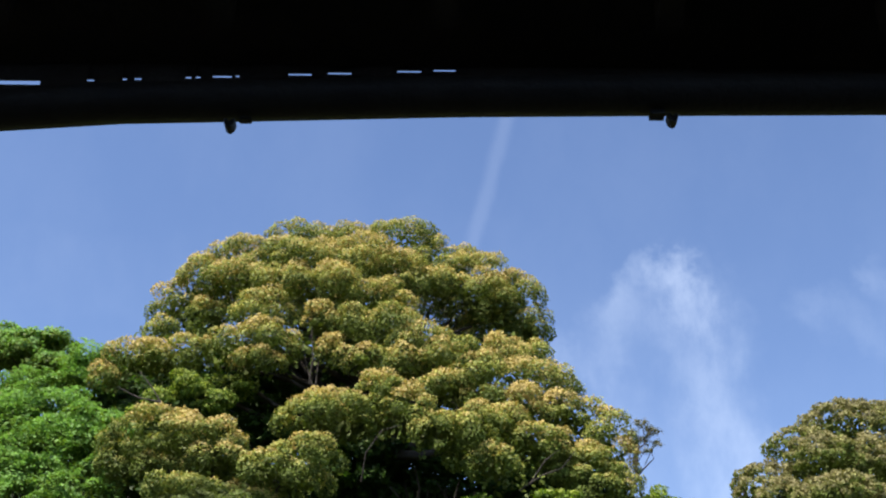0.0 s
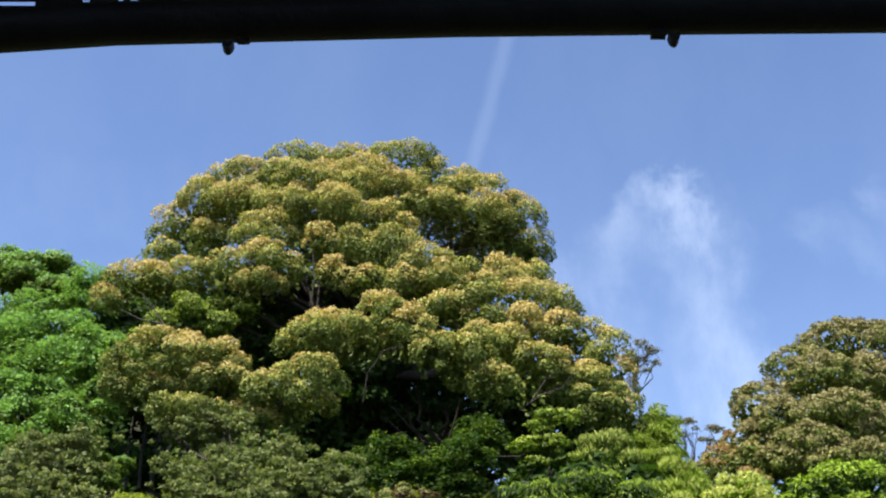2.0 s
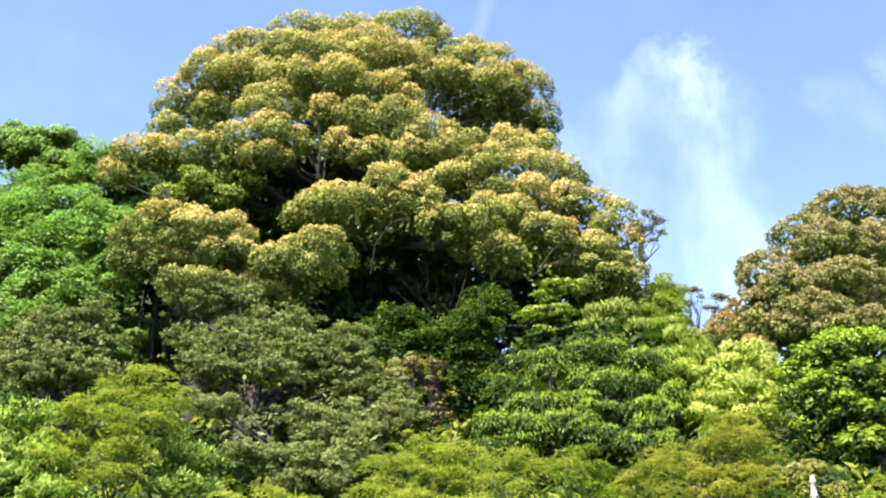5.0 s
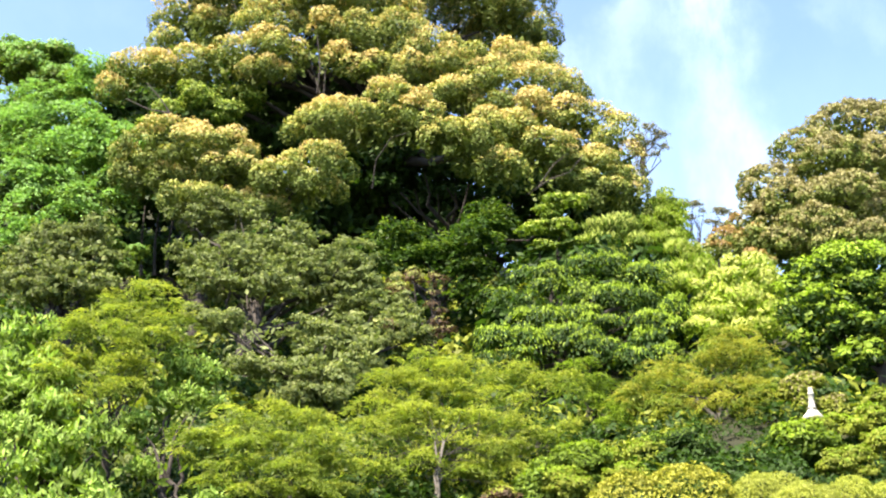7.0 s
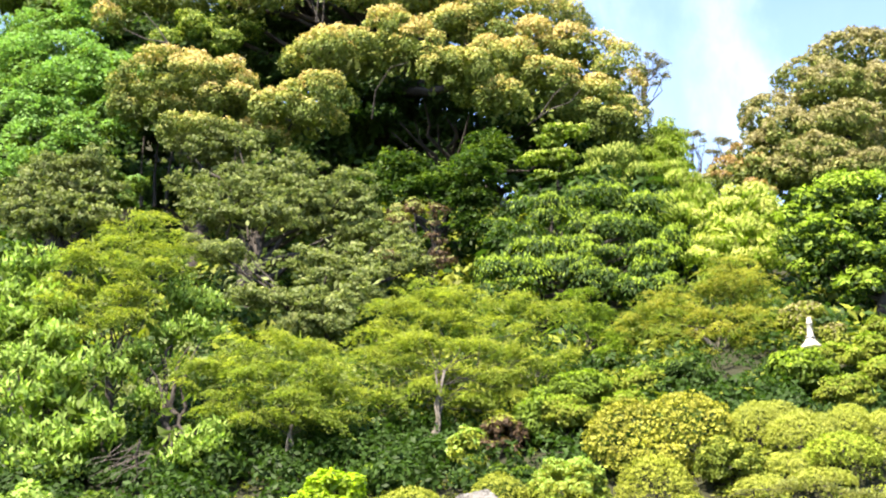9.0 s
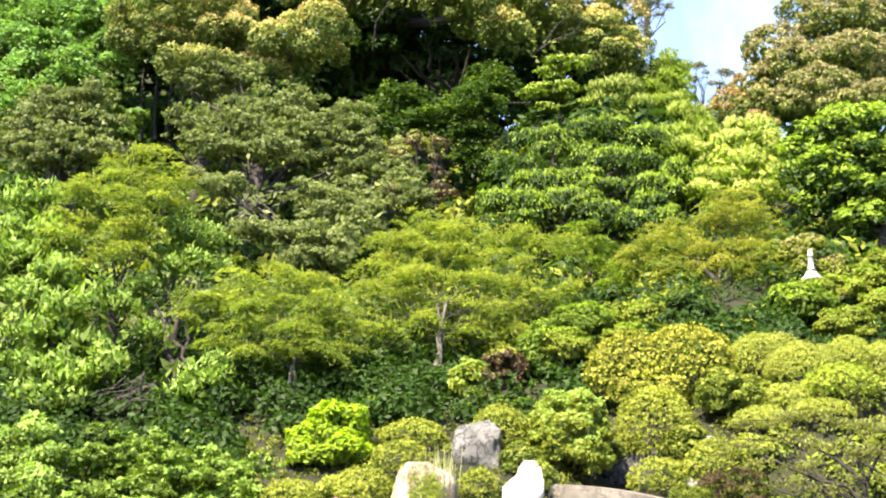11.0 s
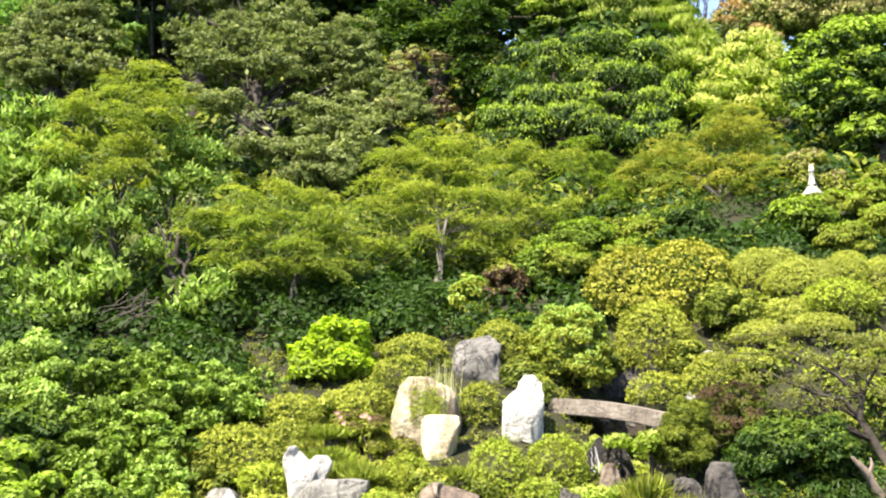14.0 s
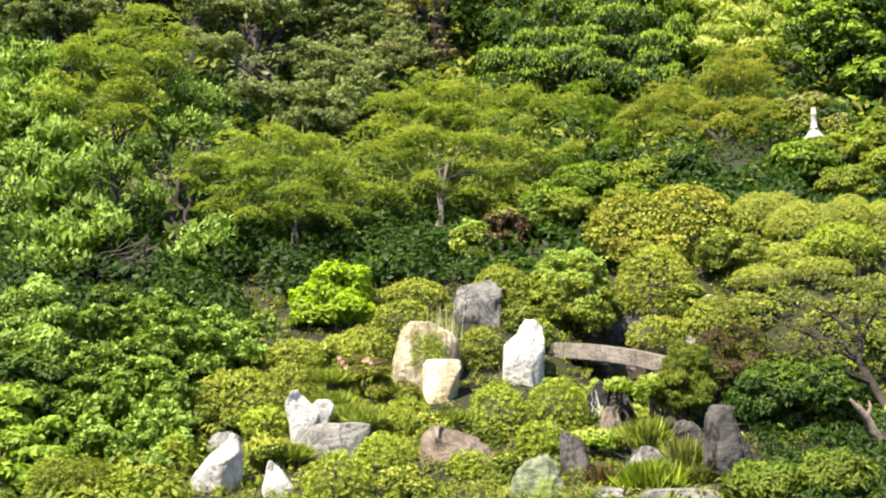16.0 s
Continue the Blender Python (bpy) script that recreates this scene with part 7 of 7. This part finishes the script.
# ---------------------------------------------------------------- the veranda's eave
def block(name, a, b, mat, parent=None, label="", bevel=0.006):
    bm = bmesh.new()
    bmesh.ops.create_cube(bm, size=1.0)
    a, b = Vector(a), Vector(b)
    for v in bm.verts:
        v.co = Vector([(a[i] + b[i]) / 2 + v.co[i] * abs(b[i] - a[i]) for i in range(3)])
    bmesh.ops.bevel(bm, geom=bm.edges[:], offset=bevel, segments=1, affect="EDGES")
    return hang(name, bm_mesh(name, bm, mat), parent, label)


EAVE_Y = 1.95


def eave():
    line = [Vector(p) for p in ((-1.44, 1.95, 3.515), (-0.89, 1.95, 3.565), (-0.66, 1.95, 3.585), (-0.38, 1.95, 3.595), (0.02, 1.95, 3.610), (0.42, 1.95, 3.618), (0.90, 1.95, 3.626), (1.51, 1.95, 3.634))]
    gutter = thing("rain_gutter", line[3], "dark half-round copper rain gutter along the eave", "gutter")
    r = 0.052
    verts, faces = [], []
    m = 9
    for p in line:
        for shell in (r, r - 0.004):
            for j in range(m):
                a = math.pi + math.pi * j / (m - 1)
                verts.append((p.x, p.y + shell * math.cos(a), p.z + 0.018 + r + shell * math.sin(a)))
    for i in range(len(line) - 1):
        for s in (0, m):
            for j in range(m - 1):
                q = i * 2 * m + s + j
                faces.append((q, q + 1, q + 1 + 2 * m, q + 2 * m))
        for j in (0, m - 1):
            q = i * 2 * m + j
            faces.append((q, q + m, q + 3 * m, q + 2 * m))
    hang("channel", mesh_of("channel", verts, faces, COPPER), gutter)
    for p, way in ((Vector((-0.43, 1.95, 3.594)), 1), (Vector((0.46, 1.95, 3.618)), -1), (Vector((-1.29, 1.95, 3.534)), 1), (Vector((1.36, 1.95, 3.631)), -1)):
        # a narrow strap bent into a loop under the channel, with a rivet hole left open at its top
        path = [Vector((p.x + 0.0115 * math.cos(a), p.y, p.z + 0.004 + 0.021 * math.sin(a))) for a in np.linspace(math.pi, 2 * math.pi, 13)]
        bm = bmesh.new()
        mid = Vector((p.x, p.y, p.z + 0.004))
        rows = []
        for q in path:
            inner = mid + (q - mid) * 0.30
            rows.append([bm.verts.new(v + Vector((0, s, 0))) for v, s in ((q, -0.012), (q, 0.012), (inner, 0.012), (inner, -0.012))])
        for r, s in zip(rows, rows[1:]):
            for k in range(4):
                bm.faces.new((r[k], r[(k + 1) % 4], s[(k + 1) % 4], s[k]))
        bm.faces.new(rows[0][::-1])
        bm.faces.new(rows[-1])
        bmesh.ops.recalc_face_normals(bm, faces=bm.faces)
        hook = hang("bracket", bm_mesh("bracket", bm, COPPER), gutter, "dark iron gutter bracket with a looped strap")
        bm = bmesh.new()
        bmesh.ops.create_cube(bm, size=1.0)
        for v in bm.verts:
            v.co = Vector((p.x + way * (0.030 + 0.026 * v.co.x), p.y + 0.02 * v.co.y, p.z + 0.009 + way * 0.0008 + 0.007 * v.co.z))
        bmesh.ops.bevel(bm, geom=bm.edges[:], offset=0.002, segments=2, affect="EDGES")
        hang("strap_end", bm_mesh("strap_end", bm, COPPER), hook)
    # the roof over the veranda, its lower edge hardly clear of the gutter
    lip = line[4].z + 0.19
    roof = new("roof", None)
    roof.matrix_basis = Matrix.Translation((0, EAVE_Y, lip))
    tagged(roof, "dark timber underside of a veranda roof", "roof", kind="structure")
    pitch = 0.36
    bm = bmesh.new()
    for x, y, up in ((-6, EAVE_Y + 0.043, 0), (6, EAVE_Y + 0.043, 0), (6, -4, 0), (-6, -4, 0)):
        bm.verts.new((x, y, lip + (EAVE_Y - y) * pitch))
    bm.faces.new(bm.verts[:])
    more = bmesh.ops.extrude_face_region(bm, geom=bm.faces[:])
    bmesh.ops.translate(bm, verts=[v for v in more["geom"] if isinstance(v, bmesh.types.BMVert)], vec=(0, 0, 0.12))
    bmesh.ops.recalc_face_normals(bm, faces=bm.faces)
    hang("roof_deck", bm_mesh("roof_deck", bm, DARK_WOOD), roof)
    for i in range(25):
        x = -5.4 + i * 0.45
        bm = bmesh.new()
        bmesh.ops.create_cube(bm, size=1.0)
        for v in bm.verts:
            y = EAVE_Y - 0.10 if v.co.y > 0 else -3.9
            v.co = Vector((x + v.co.x * 0.05, y, lip - 0.005 + (EAVE_Y - y) * pitch + (0 if v.co.z > 0 else -0.07)))
        hang("rafter", bm_mesh("rafter", bm, DARK_WOOD), roof)
    # filler strip between gutter and roof, with the gaps that let the sky through
    def strip(x0, x1, z0, z1, back=0.0):
        block("eave_board", (x0, EAVE_Y + 0.047 + back, z0), (x1, EAVE_Y + 0.051 + back, z1), DARK_WOOD, roof, bevel=0.0005)

    return line, lip, strip


LINE, LIP, strip = eave()
GAPS = [(-0.975, -0.850), (-0.753, -0.738), (-0.679, -0.669), (-0.654, -0.639), (-0.546, -0.534), (-0.525, -0.515), (-0.490, -0.449), (-0.441, -0.433), (-0.330, -0.281), (-0.247, -0.197), (-0.100, -0.050), (-0.023, 0.023)]
EDGES = [-3.2] + [v for g in GAPS for v in g] + [3.2]
for i in range(0, len(EDGES), 2):
    strip(EDGES[i], EDGES[i + 1], LIP - 0.10, LIP + 0.10)
for a, b in GAPS:
    mid = (a + b) / 2
    tall = 0.006 if a < -0.9 else 0.0032
    slit = float(np.interp(mid, [-0.95, 0.03], [3.737, 3.783]))
    strip(a - 0.006, b + 0.006, LIP - 0.10, slit - tall, 0.005)
    strip(a - 0.006, b + 0.006, slit + tall, LIP + 0.10, 0.005)
house = new("wall_veranda", None)
house.matrix_basis = Matrix.Translation((0, -2.6, 0))
tagged(house, "dark boarded house wall behind the veranda", "wall", kind="structure")
block("wall_panel", (-6, -2.75, 0), (6, -2.6, 4.6), DARK_WOOD, house)
for s in (-1, 1):
    block("post", (s * 3.6 - 0.07, 1.2, 0.0), (s * 3.6 + 0.07, 1.34, LIP + 0.2), DARK_WOOD, house, "dark timber veranda post")
floor = block("floor", (-6, -2.6, 0.45), (6, 1.3, 0.6), DARK_WOOD)
tagged(floor, "dark boarded veranda floor", "floor", kind="structure")
